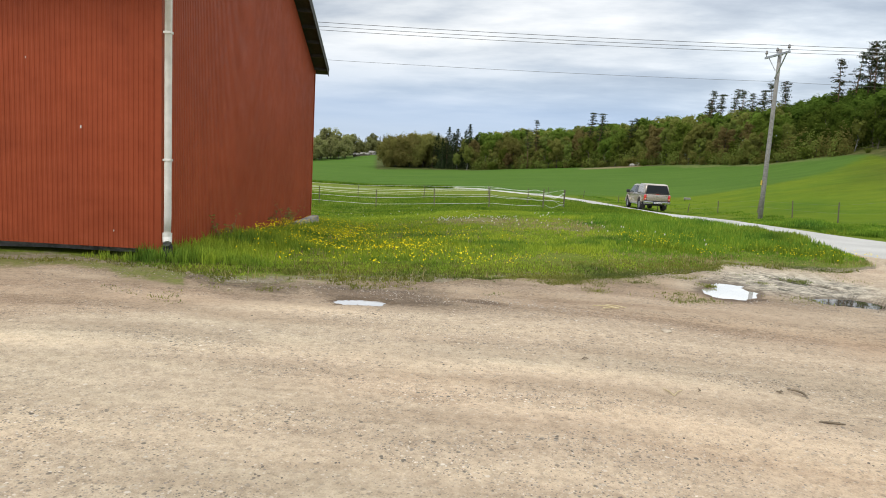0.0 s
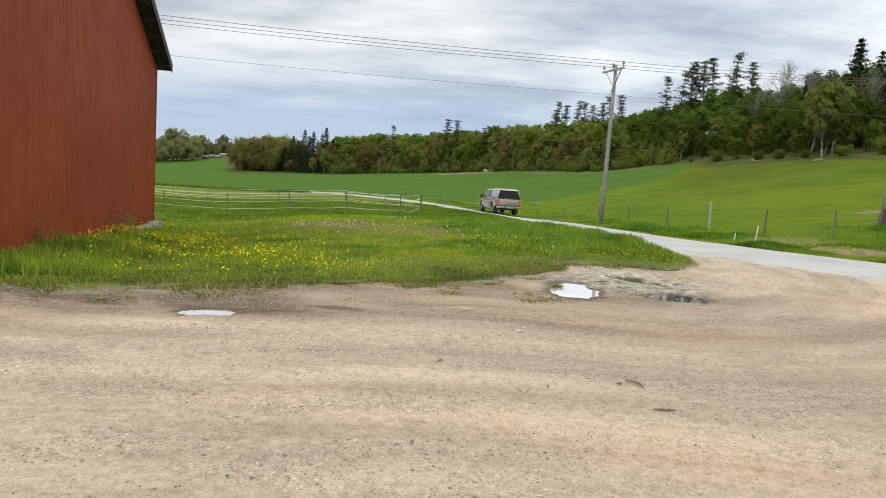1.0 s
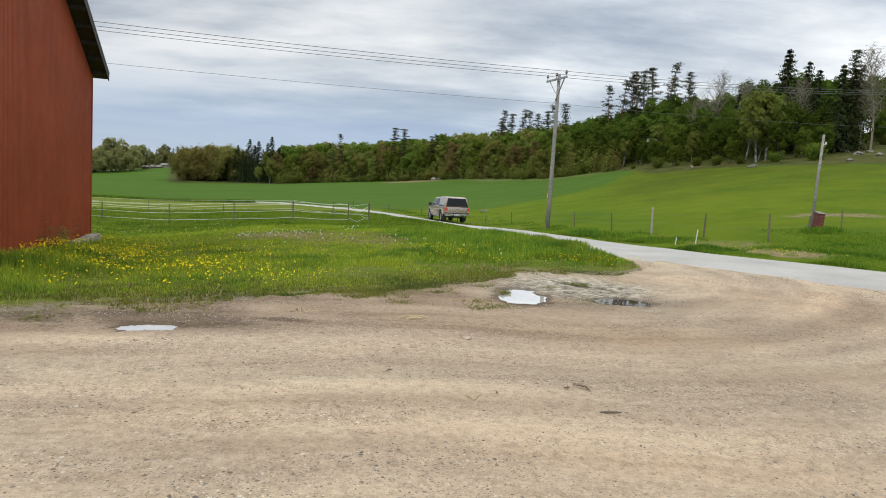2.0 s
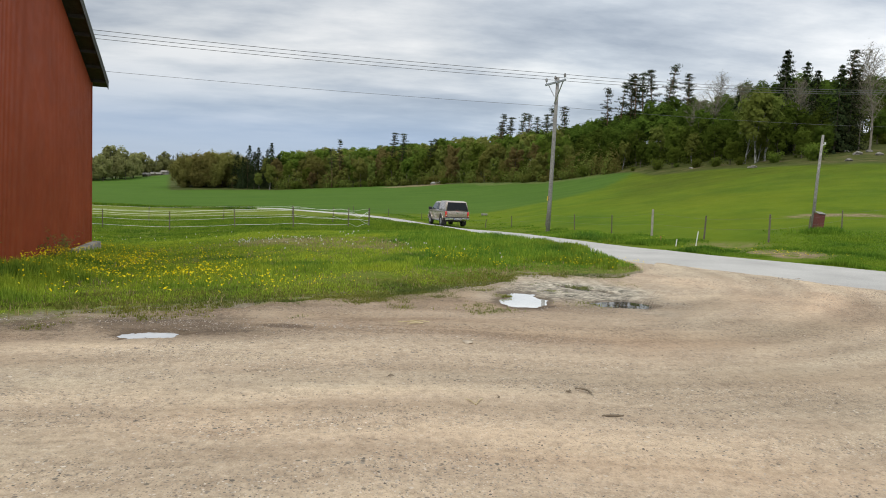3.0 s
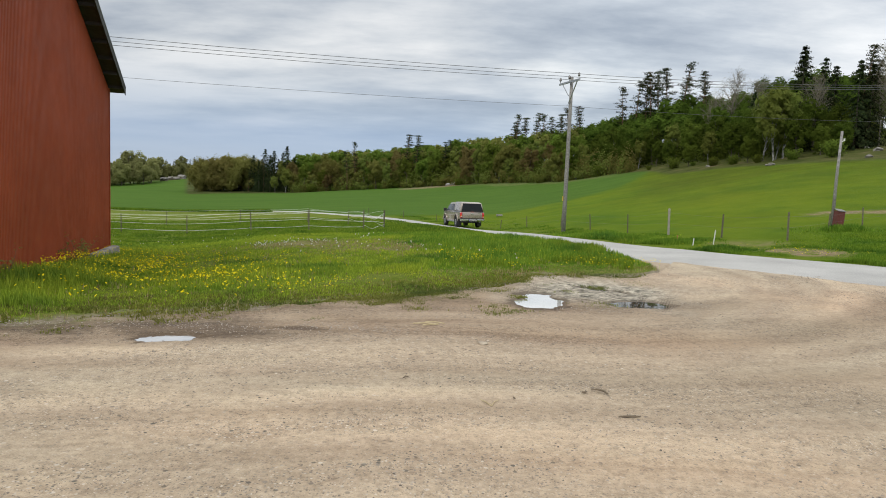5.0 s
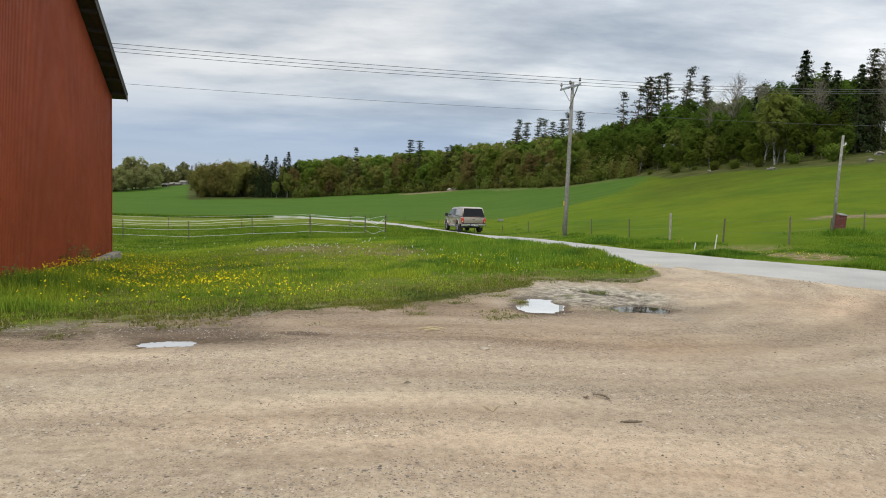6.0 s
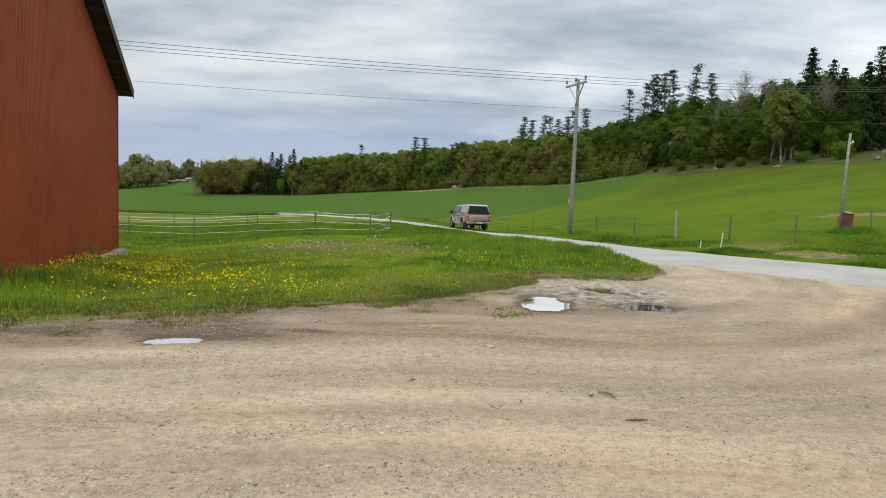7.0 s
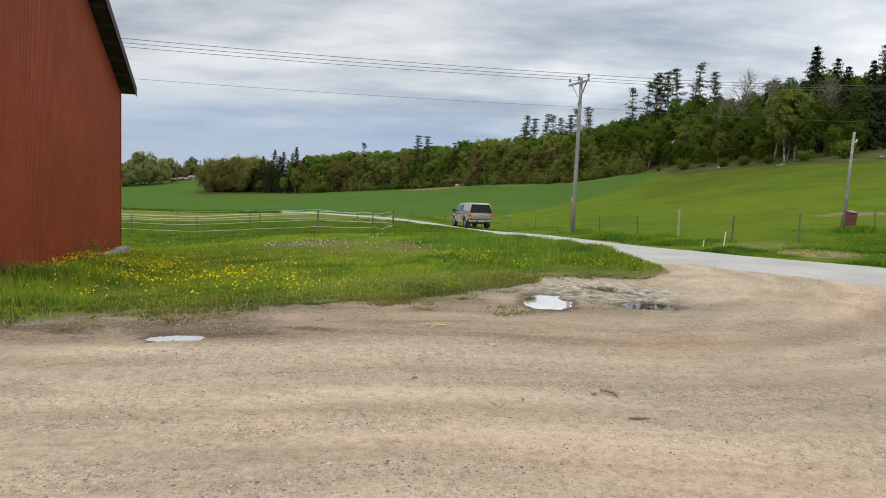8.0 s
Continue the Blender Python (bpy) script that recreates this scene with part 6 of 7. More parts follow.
def build_grass():
    g = np.random.default_rng(21)
    th, r, x, y = meadow_spots(g, 78000, -56, 19, 8.2, 30)
    ot, orr = np.degrees(np.arctan2(x, y)), np.hypot(x, y)
    inward = orr - yard_r(ot)
    bare = np.clip(blob(th, r, -10, 21.5, 6.0, 2.4) * (waves(x, y, 0.6, 2) > -0.6) + 0.9 * blob(th, r, -4, 19.5, 3.5, 1.2) + blob(th, r, 8.5, 13.4, 3.2, 0.5), 0, 1)
    patch = waves(x, y, 0.9) + 0.6 * waves(x, y, 0.25, 4)
    keep = (g.random(len(x)) > 0.6 * bare) & (g.random(len(x)) < np.clip(0.25 + inward * 0.8 + 0.3 * patch, 0.05, 1)) & ~((ot < -41) & (inward > 1.3 + 0 * x) & (g.random(len(x)) < 0.3))
    th, r, x, y, inward, patch, bare = (a[keep] for a in (th, r, x, y, inward, patch, bare))
    h = (0.020 + 0.075 * np.clip(inward / 3.2, 0, 1)) * (1 + 0.5 * patch)
    h = h + 0.19 * np.clip(1.6 - barn_gap(x, y) / 1.1, 0, 1)
    h = h * (1 - 0.55 * np.clip((r - (road_r(th) - 7)) / 4, 0, 1))
    h = h * np.where((th < -3) & (r > 14), 0.7, 1)
    h = h + 0.14 * np.clip((th + 3) / 4, 0, 1) * np.clip((15.5 - th) / 2, 0, 1) * np.clip((r - 16) / 3, 0, 1) * (1 + 0.5 * waves(x, y, 1.3, 5))
    h = h * (1 - 0.55 * bare)
    h = np.clip(h, 0.02, 0.42) * np.where(th < -40, 0.6, 1)
    lush = (th + 3.5 * waves(x, y, 1.6, 7) > -1.0 - 0.5 * np.clip(r - 18, 0, 8)) & (g.random(len(x)) < 0.85)
    for name, pick, mat, label in (("meadow_grass", ~lush, GRASS, "fresh green spring grass of uneven height"), ("lush_grass", lush, GRASS_LUSH, "lush deep green grass towards the road")):
        v, f = blades(x[pick], y[pick], land(x[pick], y[pick]), h[pick], 0.007 + 0.0008 * r[pick], 4, g)
        scatter(name, v, f, mat, label, "grass")
    # tall dark tufts before the road
    th, r, x, y = meadow_spots(g, 8000, 0.5, 15.5, 14.5, 27)
    keep = (waves(x, y, 0.8, 11) + 0.6 * waves(x, y, 0.3, 2) > 0.45) & (np.hypot(x, y) > yard_r(th) + 0.8)
    x, y, r = x[keep], y[keep], r[keep]
    v, f = blades(x, y, land(x, y), 0.13 + 0.10 * g.random(len(x)), 0.008 + 0.0008 * r, 4, g, 0.6)
    scatter("tall_tufts", v, f, GRASS_DARK, "tall dark green grass tufts before the road", "grass")
    # rank grass along the near side of the road
    th = g.uniform(-2.5, 13.2, 5200)
    gap = road_half(th) + 0.12 + 1.5 * g.random(5200) ** 1.3
    r = road_r(th) - gap * road_slant(th)
    x, y = at_polar(th, r)
    keep = (waves(x, y, 0.7, 13) + 0.5 * waves(x, y, 0.25, 5) > -0.35) & (apron(th, r) < 0.3)
    th, x, y, r = th[keep], x[keep], y[keep], r[keep]
    tall = np.clip(0.05 + 0.03 * (th - 6), 0.05, 0.18)
    v, f = blades(x, y, land(x, y), tall * (1 + 0.5 * waves(x, y, 0.8, 6) + 0.4 * g.random(len(x))), 0.009 + 0.0008 * r, 4, g, 0.6)
    scatter("road_edge_grass", v, f, GRASS_LUSH, "rank green grass along the near edge of the road", "grass")
    # dry blades mixed in
    th, r, x, y = meadow_spots(g, 9000, -40, 18, 8.4, 24)
    keep = g.random(len(x)) < np.clip(0.25 + 0.9 * blob(th, r, -9, 21, 8, 3) + blob(th, r, 8.5, 13.4, 4, 0.8) + 0.4 * (waves(x, y, 0.6, 9) > 0.3), 0, 1)
    x, y, r = x[keep], y[keep], r[keep]
    v, f = blades(x, y, land(x, y), 0.06 + 0.05 * g.random(len(x)), 0.005 + 0.0005 * r, 3, g, 0.9)
    scatter("dry_grass", v, f, GRASS_DRY, "dry straw-coloured grass among the green", "grass")
    # low olive growth along the yard's rim
    th = g.uniform(-56, 17, 19000)
    x0, y0 = np.sin(np.radians(th)), np.cos(np.radians(th))
    rr = yard_r(th) + np.where(th < -40, g.uniform(-2.4, 1.2, 19000), g.uniform(-0.8, 1.7, 19000))
    x, y = x0 * rr, y0 * rr
    keep = (g.random(19000) < 0.75) & ~in_barn(x, y, 0.05) & (hollow(x, y) < 0.05) & (waves(x, y, 0.45, 2) + 0.5 * waves(x, y, 0.14, 6) > -0.6 - 1.4 * np.clip(rr - yard_r(th), -0.8, 0))
    x, y = x[keep], y[keep]
    v, f = blades(x, y, land(x, y) + 0.008, 0.02 + 0.035 * g.random(len(x)), np.full(len(x), 0.012), 3, g, 0.9)
    scatter("rim_growth", v, f, GRASS_LOW, "low olive grass and herbs along the gravel's rim", "grass")
    # sparse trodden grass running out onto the gravel before the puddle
    th = g.uniform(-13, 8, 26000)
    inn = 1.9 * g.random(26000)
    rr = yard_r(th) - inn
    x, y = np.sin(np.radians(th)) * rr, np.cos(np.radians(th)) * rr
    reach = np.interp(th, [-13, -8, -2, 3, 6.5, 8], [0.3, 0.9, 1.3, 1.9, 1.5, 0.4])
    keep = (hollow(x, y) < 0.03) & (inn < reach) & (0.55 * waves(x, 1.6 * y, 0.5, 4) + 0.45 * waves(x, y, 0.13, 9) + 0.5 * g.random(26000) > -0.15 + 0.95 * inn / reach)
    x, y = x[keep], y[keep]
    v, f = blades(x, y, land(x, y) + 0.010, 0.018 + 0.030 * g.random(len(x)), np.full(len(x), 0.009), 3, g, 1.0)
    scatter("trodden_grass", v, f, GRASS_LOW, "short trodden olive grass running out onto the gravel", "grass")
    # longer, coarser grass farther out and along the road
    th, r, x, y = meadow_spots(g, 34000, -30, 19, 28, 60)
    keep = (road_gap(th, r) < -road_half(th) - 0.15) & (g.random(len(x)) < 0.9)
    th, r, x, y = (a[keep] for a in (th, r, x, y))
    h = 0.09 + 0.05 * waves(x, y, 1.5) + 0.20 * blob(th, r, -2.5, 36.5, 2.2, 2.0)
    v, f = blades(x, y, land(x, y), np.clip(h, 0.05, 0.5), 0.012 + 0.0009 * r, 3, g)
    scatter("rough_grass", v, f, GRASS_DARK, "rough meadow grass towards the road", "grass")
    # far verge of the road and the bank by the post
    th = g.uniform(-4, 42, 18000)
    d = road_half(th) + 0.12 + 3.6 * g.random(18000) ** 1.6
    r = road_r(th) + d * road_slant(th)
    x, y = at_polar(th, r)
    keep = ((blob(th, r, 27.8, 23.0, 2.4, 0.9) + blob(th, r, 23.9, 25.2, 2.6, 0.9) < 0.5) | (g.random(len(x)) < 0.1)) & (g.random(len(x)) < 0.35 + 0.8 * (waves(x, y, 0.7, 3) > 0.0))
    th, r, x, y, d = (a[keep] for a in (th, r, x, y, d))
    h = (0.06 + 0.16 * np.clip(waves(x, y, 0.7, 3), 0, 1)) * np.interp(th, [8, 12, 22, 24.5, 30, 32], [0.4, 1, 1, 0.4, 0.4, 1]) + 0.25 * blob(th, r, 30.5, 29.8, 0.8, 0.8)
    v, f = blades(x, y, land(x, y), h, 0.010 + 0.0008 * r, 3, g)
    scatter("verge_grass", v, f, GRASS_DARK, "tufted green grass on the far road verge", "grass")
    # grassy bank round the post
    th = g.uniform(26, 40, 5200)
    r = g.uniform(23.5, 31, 5200)
    x, y = at_polar(th, r)
    keep = (g.random(5200) < np.clip((th - 26) / 4 + 0.3 * waves(x, y, 0.7), 0, 1) * np.clip((31 - r) / 3, 0, 1)) & (blob(th, r, 27.8, 23.0, 2.4, 0.9) < 0.3)
    x, y, r = x[keep], y[keep], r[keep]
    v, f = blades(x, y, land(x, y), 0.07 + 0.04 * waves(x, y, 0.9, 1), 0.012 + 0.0008 * r, 3, g)
    scatter("bank_grass", v, f, GRASS_DARK, "green grass on the bank beside the road", "grass")
    px, py = at_polar(30.25, 29.6)
    x, y = g.normal(float(px), 0.34, 420), g.normal(float(py), 0.2, 420)
    v, f = blades(x, y, land(x, y), 0.12 + 0.16 * g.random(420), np.full(420, 0.025), 4, g, 0.7)
    scatter("tall_clump", v, f, GRASS_DARK, "tall dark grass clump at the foot of the post", "grass")
    # a strip of tall grass before the far stretch of road
    th = g.uniform(-34, -14.6, 6000)
    r = road_r(th) - 3.0 - 2.0 * g.random(6000)
    x, y = at_polar(th, r)
    v, f = blades(x, y, land(x, y), 0.3 + 0.1 * waves(x, y, 3), 0.035 + 0.0008 * r, 3, g)
    scatter("tall_grass", v, f, GRASS_DARK, "strip of tall grass along the far road", "grass")
    # tufts growing in the gravel
    spots = [(0.56, 8.92, 0.22), (0.63, 8.5, 0.30), (0.85, 8.62, 0.22), (0.69, 10.8, 0.25), (3.4, 11.9, 0.42), (1.91, 10.6, 0.2), (2.1, 9.35, 0.36), (0.98, 9.9, 0.12), (-0.5, 8.5, 0.22), (1.7, 11.2, 0.2), (2.5, 11.3, 0.3)]
    xs = np.concatenate([g.normal(a, s * 0.5, 130) for a, b, s in spots])
    ys = np.concatenate([g.normal(b, s * 0.45, 130) for a, b, s in spots])
    th = g.uniform(-14, 15.5, 7000)
    inn = 1.3 * g.random(7000) ** 1.4
    rim = yard_r(th) - inn + 0.1
    bx, by = np.sin(np.radians(th)) * rim, np.cos(np.radians(th)) * rim
    ok = (waves(bx, by, 0.35, 8) + 0.5 * waves(bx, by, 0.1, 3) > -0.2 + 0.7 * inn) & (hollow(bx, by) < 0.1)
    xs, ys = np.concatenate([xs, bx[ok]]), np.concatenate([ys, by[ok]])
    v, f = blades(xs, ys, land(xs, ys) + 0.01, 0.015 + 0.035 * g.random(len(xs)), np.full(len(xs), 0.009), 3, g, 0.9)
    scatter("gravel_tufts", v, f, GRASS_LOW, "low tufts of grass growing in the gravel", "grass")


def build_flowers():
    """Dandelions: a ring of petals on a stem; white seed heads farther out."""
    g = np.random.default_rng(4)

    def heads(x, y, top, rad, ball):
        n = len(x)
        base = land(x, y)
        q = np.linspace(0, 2 * math.pi, 8, endpoint=False)
        tilt = g.normal(scale=0.45, size=(n, 2))
        rings = []
        levels = ((0.0, 1.0), (0.35, 0.5)) if not ball else ((-0.8, 0.6), (0.0, 1.0), (0.8, 0.6))
        for zz, rr in levels:
            cx = x[:, None] + np.cos(q) * rad[:, None] * rr
            cy = y[:, None] + np.sin(q) * rad[:, None] * rr
            cz = (base + top)[:, None] + rad[:, None] * zz + (np.cos(q) * tilt[:, :1] + np.sin(q) * tilt[:, 1:]) * rad[:, None] * rr
            rings.append(np.stack([cx, cy, cz], -1))
        v = np.stack(rings, 1)                      # n, levels, 8, 3
        L = len(levels)
        i = np.arange(n)[:, None, None] * (8 * L)
        k = np.arange(8)
        side = []
        for l in range(L - 1):
            side.append(np.stack([l * 8 + k, l * 8 + (k + 1) % 8, l * 8 + 8 + (k + 1) % 8, l * 8 + 8 + k], 1))
        t = (L - 1) * 8
        side.append(np.array([[t, t + 1, t + 2, t + 3], [t, t + 3, t + 4, t + 7], [t + 4, t + 5, t + 6, t + 7]]))
        f = (i + np.concatenate(side)[None]).reshape(-1, 4)
        return v.reshape(-1, 3), f

    def clumps(spec):
        xs, ys = [], []
        for t0, r0, dt, dr, n in spec:
            th, r = g.normal(t0, dt, n), g.normal(r0, dr, n)
            x, y = at_polar(th, r)
            xs.append(x)
            ys.append(y)
        x, y = np.concatenate(xs), np.concatenate(ys)
        ot, orr = np.degrees(np.arctan2(x, y)), np.hypot(x, y)
        ok = (orr > yard_r(ot) + 0.05) & ~in_barn(x, y, 0.25)
        return x[ok], y[ok]

    spec = []
    for t0, r0, dt, dr, n in ((-23.5, 14.5, 4.5, 2.4, 44), (-20, 11.0, 5.5, 0.9, 34), (-28, 16, 2.4, 2.0, 30), (-22, 19, 4, 1.6, 20), (-16.5, 12.2, 3, 1.1, 20), (-16, 10, 4, 0.5, 12), (-10, 14.8, 2.5, 1.0, 5), (-8, 12.3, 3, 1.0, 3), (2, 16, 2, 0.9, 7), (8, 15.6, 4.0, 1.2, 12), (15.5, 16.2, 1.6, 0.9, 16), (11, 15.0, 2.5, 0.8, 10)):
        for _ in range(n):
            spec.append((g.normal(t0, dt * 1.15), g.normal(r0, dr * 1.1), g.uniform(0.3, 1.6), g.uniform(0.1, 0.4), int(g.integers(1, 9))))
        spec.append((t0, r0, dt * 1.1, dr * 1.1, n))
    spec += [(-34.5, 12.6, 0.9, 0.25, 16), (-31.0, 15.2, 0.5, 0.3, 34), (-30.2, 13.0, 0.7, 0.3, 14), (-26.0, 15.4, 0.5, 0.25, 40), (-26.5, 12.8, 2.2, 0.6, 46), (-31.8, 14.3, 0.8, 0.5, 26), (-29.5, 17.2, 1.2, 0.8, 50), (-27.7, 16.4, 1.0, 0.7, 45), (-24, 14.3, 1.2, 0.5, 36), (-23.4, 15.6, 0.7, 0.35, 50), (-29.0, 15.6, 0.8, 0.6, 55), (-22.4, 11.3, 1.6, 0.3, 40), (-17, 12.5, 0.8, 0.3, 26), (-25, 20.5, 1.2, 0.8, 40)]
    spec = [(t0, r0, dt, dr, int(n * 1.3) if t0 < -18 else n) for t0, r0, dt, dr, n in spec]
    spec += [(g.uniform(-31, -17), g.uniform(11, 21), g.uniform(0.25, 0.7), g.uniform(0.15, 0.35), int(g.integers(8, 22))) for _ in range(22)]
    spec += [(-0.4, 15.8, 0.5, 0.3, 18), (0.9, 15.3, 0.6, 0.35, 34), (2.6, 14.7, 0.7, 0.3, 34), (1.2, 14.2, 0.8, 0.3, 12), (5.9, 13.3, 0.25, 0.15, 9)]
    spec = [(t0, r0 - 0.09 * (r0 - 8.5) if -27 < t0 < -14 else r0, dt, dr, n) for t0, r0, dt, dr, n in spec]
    x, y = clumps(spec)
    v, f = heads(x, y, g.uniform(0.14, 0.25, len(x)) + 0.12 * np.clip(1.6 - barn_gap(x, y) / 1.1, 0, 1), g.uniform(0.009, 0.0165, len(x)) * np.where(polar(x, y)[0] > -13, 0.8, 1), False)
    scatter("dandelions", v, f, YELLOW, "yellow dandelion flowers scattered in the grass", "flowers")
    sv, sf = blades(x, y, land(x, y), np.full(len(x), 0.15), np.full(len(x), 0.006), 1, g, 0.1)
    scatter("dandelion_stems", sv, sf, GRASS, "thin pale stems of the dandelions", "flowers")
    x, y = clumps([(-15.2, 20.6, 0.5, 0.6, 26), (-11.5, 20.8, 1.2, 0.8, 30), (-9.5, 19.5, 1.6, 0.8, 12), (-4, 18.5, 2, 1.2, 14), (-22, 26, 3, 1.5, 16), (2, 18, 3, 1.5, 8), (-6.5, 24, 0.6, 0.7, 12), (-13, 20, 3, 1.5, 18)])
    v, f = heads(x, y, g.uniform(0.14, 0.22, len(x)), g.uniform(0.012, 0.02, len(x)), True)
    scatter("seed_heads", v, f, FLUFF, "white dandelion seed heads above the grass", "flowers")
    # yellow flowers on the far verge
    th = np.concatenate([g.normal(27.5, 2.2, 70), g.uniform(19, 33, 30)])
    r = road_r(th) + g.uniform(3.2, 5.2, 100)
    x, y = at_polar(th, r)
    v, f = heads(x, y, g.uniform(0.06, 0.12, len(x)), g.uniform(0.009, 0.015, len(x)), False)
    scatter("verge_dandelions", v, f, YELLOW, "yellow dandelions on the far road verge", "flowers")


def build_gravel_stones():
    """Loose stones: lumpy eight-sided pebbles, joined."""
    g = np.random.default_rng(31)
    n = 60000
    th = g.uniform(-50, 40, n)
    r = 1.8 + 16 * g.random(n) ** 1.15
    x, y = np.sin(np.radians(th)) * r, np.cos(np.radians(th)) * r
    u, v = x + 0.2 * y, y - 0.2 * x
    loose = waves(u, 2.6 * v, 1.1, 2) + 0.55 * waves(u, 2 * v, 0.37, 5)
    dense = 0.07 + 0.8 * (th < -42) * (r > 8) + 0.85 * np.clip((loose - 0.15) / 0.4, 0, 1) + 1.2 * (np.hypot((x + 2.6) / 1.9, (y - 7.0) / 0.45) < 1)
    ok = (r < yard_r(th) - 0.1) & (g.random(n) < dense) & (hollow(x, y) < 0.3)
    x, y, r = x[ok], y[ok], r[ok]
    pebbles("loose_gravel", x, y, 0.001 + 0.008 * g.random(len(x)) ** 4 + 0.0006 * r, g, PEBBLE, "loose grey and pale stones on the yard")
    # washed pale stones beside the hollows
    spots = [(-3.1, 6.95, 0.55, 0.12, 420), (-2.4, 6.85, 0.35, 0.16, 220), (-1.4, 7.16, 0.42, 0.12, 420), (-0.8, 7.15, 0.3, 0.08, 120), (-4.8, 6.6, 0.5, 0.12, 260), (2.9, 10.4, 0.6, 0.3, 420), (0.3, 8.2, 0.6, 0.2, 180), (1.9, 10.7, 0.7, 0.4, 520), (2.6, 11.4, 0.6, 0.4, 380), (3.3, 9.7, 0.4, 0.35, 300), (1.9, 9.0, 0.6, 0.12, 220)]
    x = np.concatenate([g.normal(a, c, k) for a, b, c, d, k in spots])
    y = np.concatenate([g.normal(b, d, k) for a, b, c, d, k in spots])
    ok = hollow(x, y) < 0.3
    x, y = x[ok], y[ok]
    pebbles("washed_stones", x, y, 0.0035 + 0.007 * g.random(len(x)) ** 2, g, PEBBLE_PALE, "pale washed stones beside the puddles")


def pebbles(name, x, y, s, g, mat, label):
    n = len(x)
    base = np.array([(1, 0, 0), (0, 1, 0), (-1, 0, 0), (0, -1, 0), (0.5, 0.5, 0.75), (-0.5, 0.5, 0.7), (-0.5, -0.5, 0.75), (0.5, -0.5, 0.7)], float)
    tris = np.array([(0, 1, 5, 4), (1, 2, 6, 5), (2, 3, 7, 6), (3, 0, 4, 7), (4, 5, 6, 7)])
    v = base[None] * s[:, None, None] * g.uniform(0.6, 1.35, (n, 8, 3)) * np.array([1, 1, 0.7])
    a = g.uniform(0, 6.28, n)
    c, q = np.cos(a)[:, None], np.sin(a)[:, None]
    px, py = v[..., 0] * c - v[..., 1] * q, v[..., 0] * q + v[..., 1] * c
    z = land(x, y) + 0.012 * waves(x, y, 0.6) + 0.006 * waves(x, y, 0.17, 3) + 0.018
    v = np.stack([px + x[:, None], py + y[:, None], v[..., 2] + z[:, None]], -1).reshape(-1, 3)
    f = (np.arange(n)[:, None, None] * 8 + tris[None]).reshape(-1, 4)
    scatter(name, v, f, mat, label, "gravel")


PEBBLE = leaf("mixed_pebbles", (0.13, 0.112, 0.092), (0.46, 0.40, 0.32), 0.0, 0.05)
PEBBLE_PALE = leaf("pale_pebbles", (0.24, 0.22, 0.19), (0.54, 0.50, 0.44), 0.0, 0.05)


def rock(name, size, seed, mat=STONE, flat=0.6):
    bm = bmesh.new()
    bmesh.ops.create_icosphere(bm, subdivisions=3, radius=1)
    for v in bm.verts:
        n = noise.noise(v.co * 1.3 + Vector((seed * 3.1, seed, 0))) * 0.35 + noise.noise(v.co * 3.4 + Vector((seed, 0, 2))) * 0.12
        v.co *= (1 + n) * size
        v.co.z *= flat
    return part(name, bm, mat)


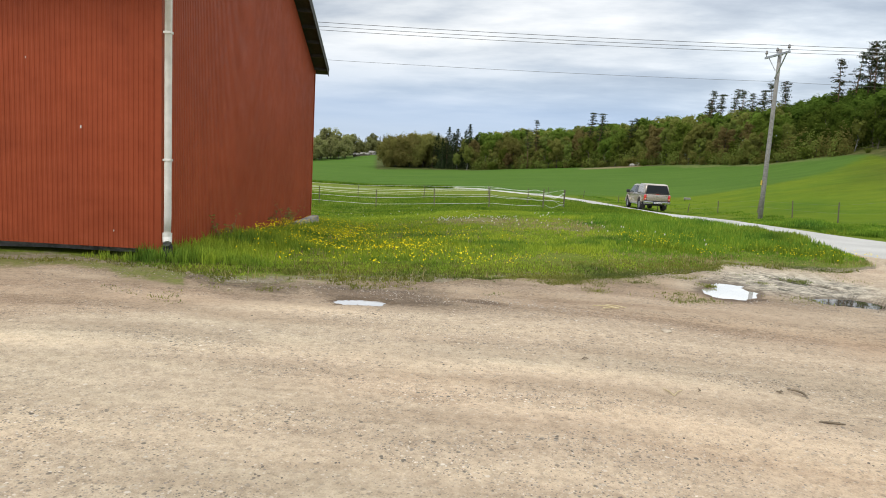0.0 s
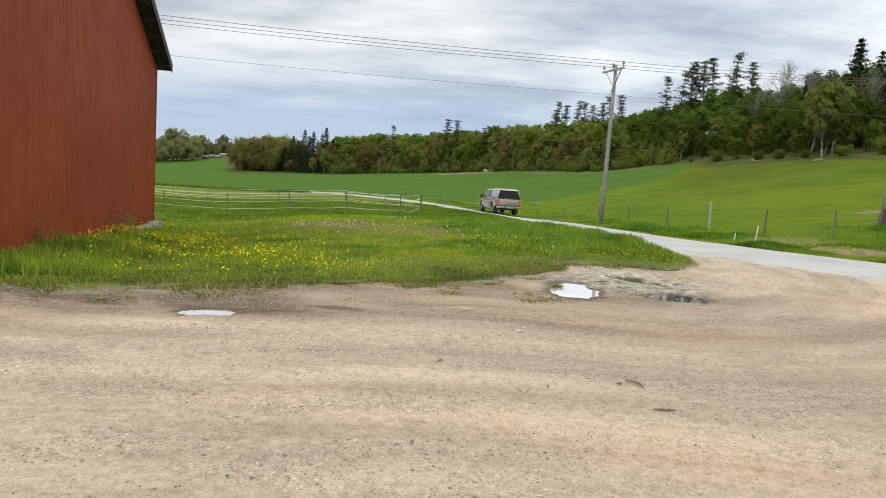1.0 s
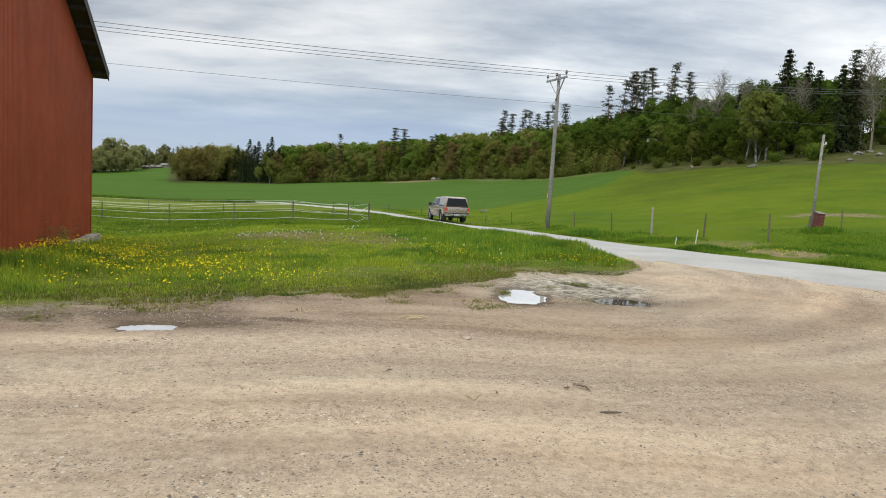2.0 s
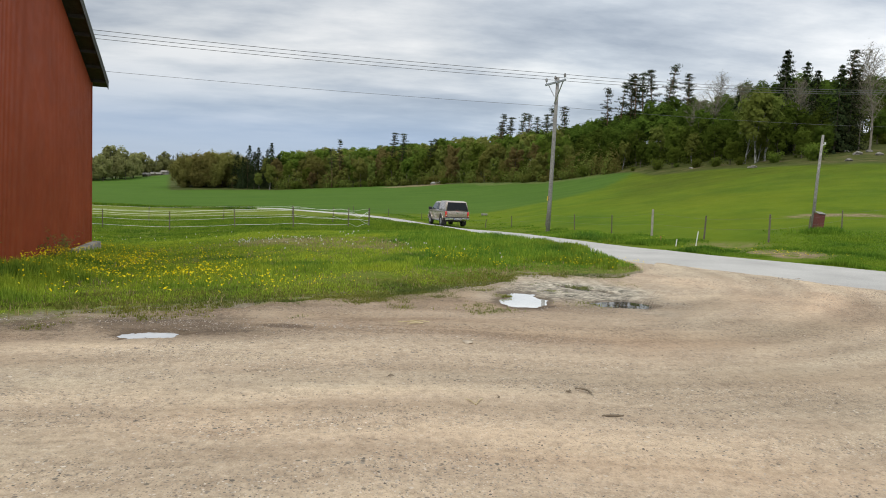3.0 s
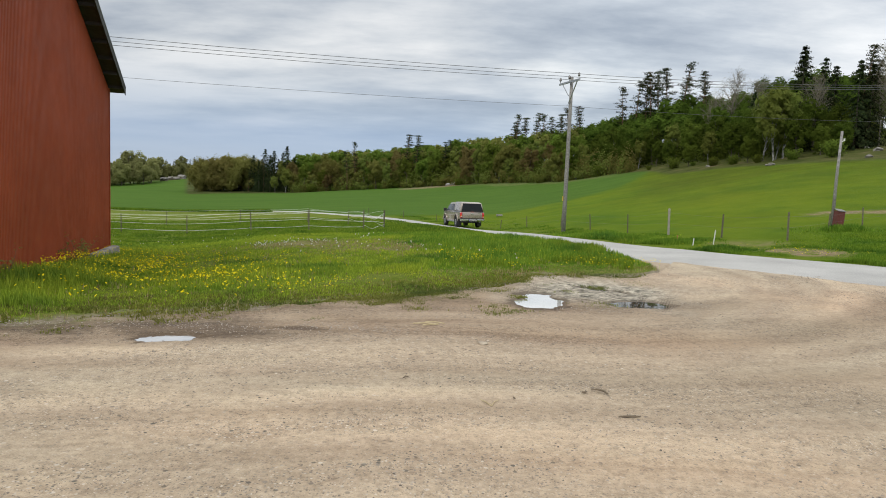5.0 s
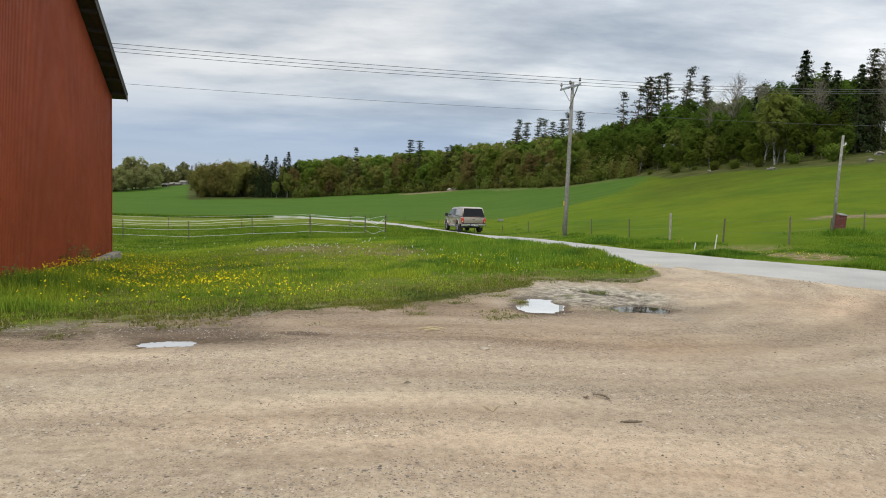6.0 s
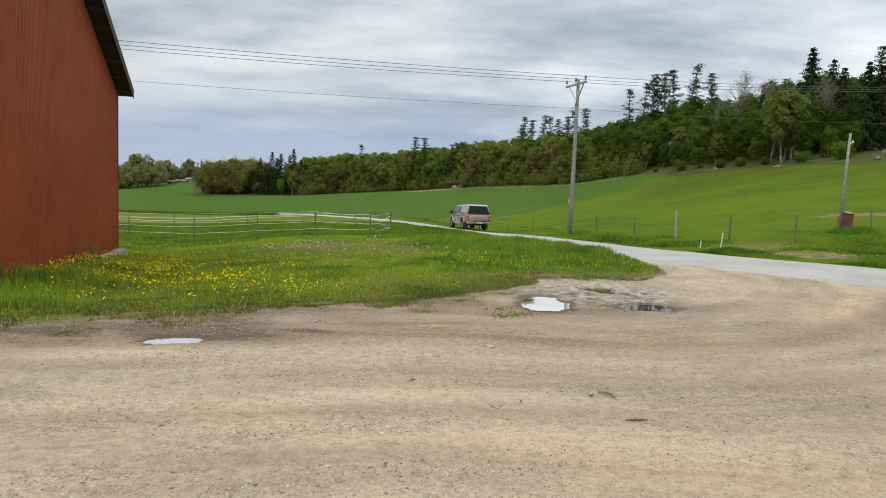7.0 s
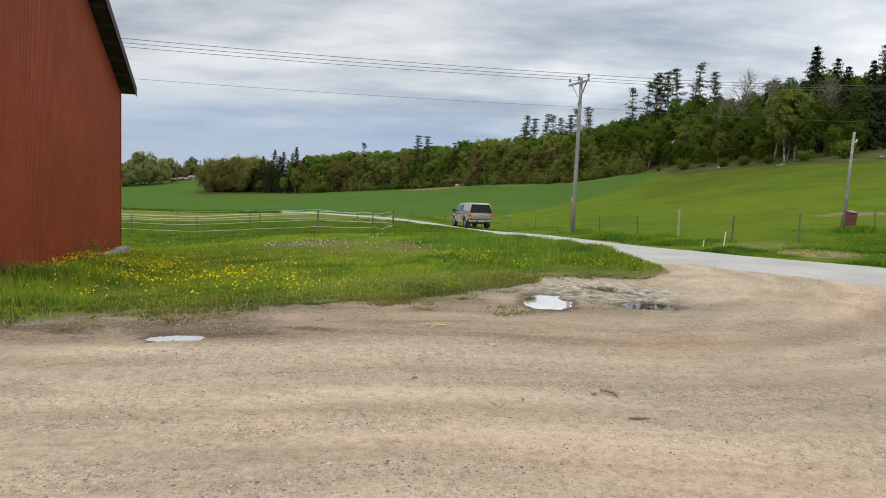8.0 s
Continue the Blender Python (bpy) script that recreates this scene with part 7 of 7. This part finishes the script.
def build_debris():
    g = np.random.default_rng(8)
    ob = rock("stone", 0.055, 3, TAN_STONE, 0.4)
    ob.matrix_basis = Matrix.Translation((0.27, 6.6, 0.025))
    tagged(ob, "pale tan flat stone lying on the gravel", "stone")
    # dead twigs and a curled leaf
    for x, y, l, a, r in ((1.15, 5.04, 0.16, 130, 0.009), (1.235, 4.43, 0.17, 5, 0.008), (1.02, 5.0, 0.05, 10, 0.008), (0.42, 4.75, 0.05, 60, 0.005), (-0.45, 5.2, 0.06, 20, 0.006)):
        bm = bmesh.new()
        pts = [Vector((-l / 2, 0, 0.008)), Vector((-l / 6, g.normal(scale=0.01), 0.014)), Vector((l / 5, g.normal(scale=0.012), 0.012)), Vector((l / 2, 0.01, 0.006))]
        tube(pts, [r * 0.6, r, r, r * 0.4], 6, bm)
        tube([pts[1], pts[1] + Vector((0.02, 0.035, 0.008))], [r * 0.6, r * 0.2], 5, bm)
        ob = part("twig", bm, TWIG)
        ob.matrix_basis = Matrix.Translation((x, y, 0.02)) @ pose(0, 0, 0, 0, 0, a)
        tagged(ob, "short dead twig on the gravel", "twig", "twigs on the yard")
    for x, y, l, a, q in ((0.19, 4.62, 0.16, 118, 1), (0.26, 4.62, 0.17, 68, 1), (-0.36, 7.5, 0.30, 5, 1.8), (-0.25, 7.58, 0.24, -12, 1.6), (-0.30, 7.44, 0.2, 22, 2)):
        ob = part("straw", tube([(-l / 2, 0, 0.008), (0, 0.006, 0.016), (l / 2, 0, 0.008)], [0.004 * q, 0.0045 * q, 0.003 * q], 5), STRAW)
        ob.matrix_basis = Matrix.Translation((x, y, 0.02)) @ pose(0, 0, 0, 0, 0, a)
        tagged(ob, "dry straw stalk lying on the gravel", "straw", "straws on the yard")
    # weeds by the barn wall
    for k, u in enumerate((6.6, 6.9, 7.3, 2.2)):
        p = BARN_N + BARN_G * u - BARN_L * 0.25
        w = thing("weed", "tall reddish green weed by the barn wall", "plant", Matrix.Translation((p.x, p.y, lz(p.x, p.y))), "weeds by the wall")
        bm = bmesh.new()
        pts = []
        for j in range(5):
            c = limb_curve((0, 0, -0.02), (g.normal(scale=0.3), g.normal(scale=0.3), 1), g.uniform(0.4, 0.75), g, 4)
            tube(c, [0.006, 0.005, 0.004, 0.003, 0.002], 4, bm, False)
            pts += [np.array(q) + g.normal(size=(7, 3)) * 0.04 for q in c[1:]]
        part("stem", bm, TWIG, w)
        o = leaf_object("leaves", np.concatenate(pts), 0.03, LEAF_WILLOW, g, np.array([0, 0, 0.3]))
        o.parent = w


def build_boulders():
    for k, (th, r, s) in enumerate(((0.05, 186.5, 1.5), (0.5, 187, 2.0), (0.95, 187.5, 1.5), (10.8, 143, 1.3), (25.2, 86, 0.6), (24.9, 86.5, 0.45), (31.4, 82, 0.6), (20.7, 104.5, 0.5), (31.9, 92, 0.8), (32.6, 96, 0.6), (33.2, 89, 0.7), (31.2, 99, 0.5))):
        x, y = at_polar(th, r)
        ob = rock("boulder", s * 0.6, k + 5, PALE_ROCK if k < 3 else STONE)
        ob.matrix_basis = Matrix.Translation((float(x), float(y), lz(x, y) + 0.1 * s)) @ pose(0, 0, 0, 0, 0, k * 47)
        tagged(ob, "grey granite boulder at the wood's edge", "boulder", "boulders along the wood")


def build_far_farm():
    """Low farm sheds on the rise beyond the valley."""
    for th, r, l, h, c in ((-22.6, 322, 4.2, 1.4, POST_DARK), (-21.9, 326, 8, 1.0, POST_DARK), (-21.3, 330, 4.5, 1.8, POLE_WOOD)):
        x, y = at_polar(th, r)
        shed = thing("farm_shed", "small distant farm shed with a pale roof", "shed", Matrix.Translation((float(x), float(y), lz(x, y))) @ pose(0, 0, 0, 0, 0, 15 + th) @ Matrix.Scale(0.58, 4))
        part("wall", box(-l / 2, -2, -1, l / 2, 2, h, 0.03), c, shed)
        bm = bmesh.new()
        v = [bm.verts.new(p) for p in ((-l / 2 - 0.4, -2.5, h), (l / 2 + 0.4, -2.5, h), (l / 2 + 0.4, 2.5, h), (-l / 2 - 0.4, 2.5, h), (-l / 2 - 0.4, 0, h + 1.4), (l / 2 + 0.4, 0, h + 1.4))]
        for q in ((0, 1, 5, 4), (2, 3, 4, 5), (0, 4, 3), (1, 2, 5), (0, 3, 2, 1)):
            bm.faces.new([v[i] for i in q])
        part("roof", bm, STONE, shed, "grey weathered roof")
        part("door", box(-0.8, -2.06, -0.2, 0.8, -2.0, 2.0, 0.01), POST_DARK, shed)


def build_field_trough():
    x, y = at_polar(4.46, 68.4)
    t = thing("water_trough", "low grey water trough out in the pasture", "trough", Matrix.Translation((float(x), float(y), lz(x, y))) @ pose(0, 0, 0, 0, 0, 5) @ Matrix.Scale(0.45, 4))
    part("basin", box(-0.65, -0.3, 0.12, 0.65, 0.3, 0.5, 0.04), POLE_WOOD, t)
    for sx in (-0.5, 0.5):
        part("foot", box(sx - 0.08, -0.25, -0.1, sx + 0.08, 0.25, 0.12, 0.01), POST_DARK, t)


build_grass()
build_flowers()
build_gravel_stones()
build_debris()
build_boulders()
build_far_farm()
build_field_trough()
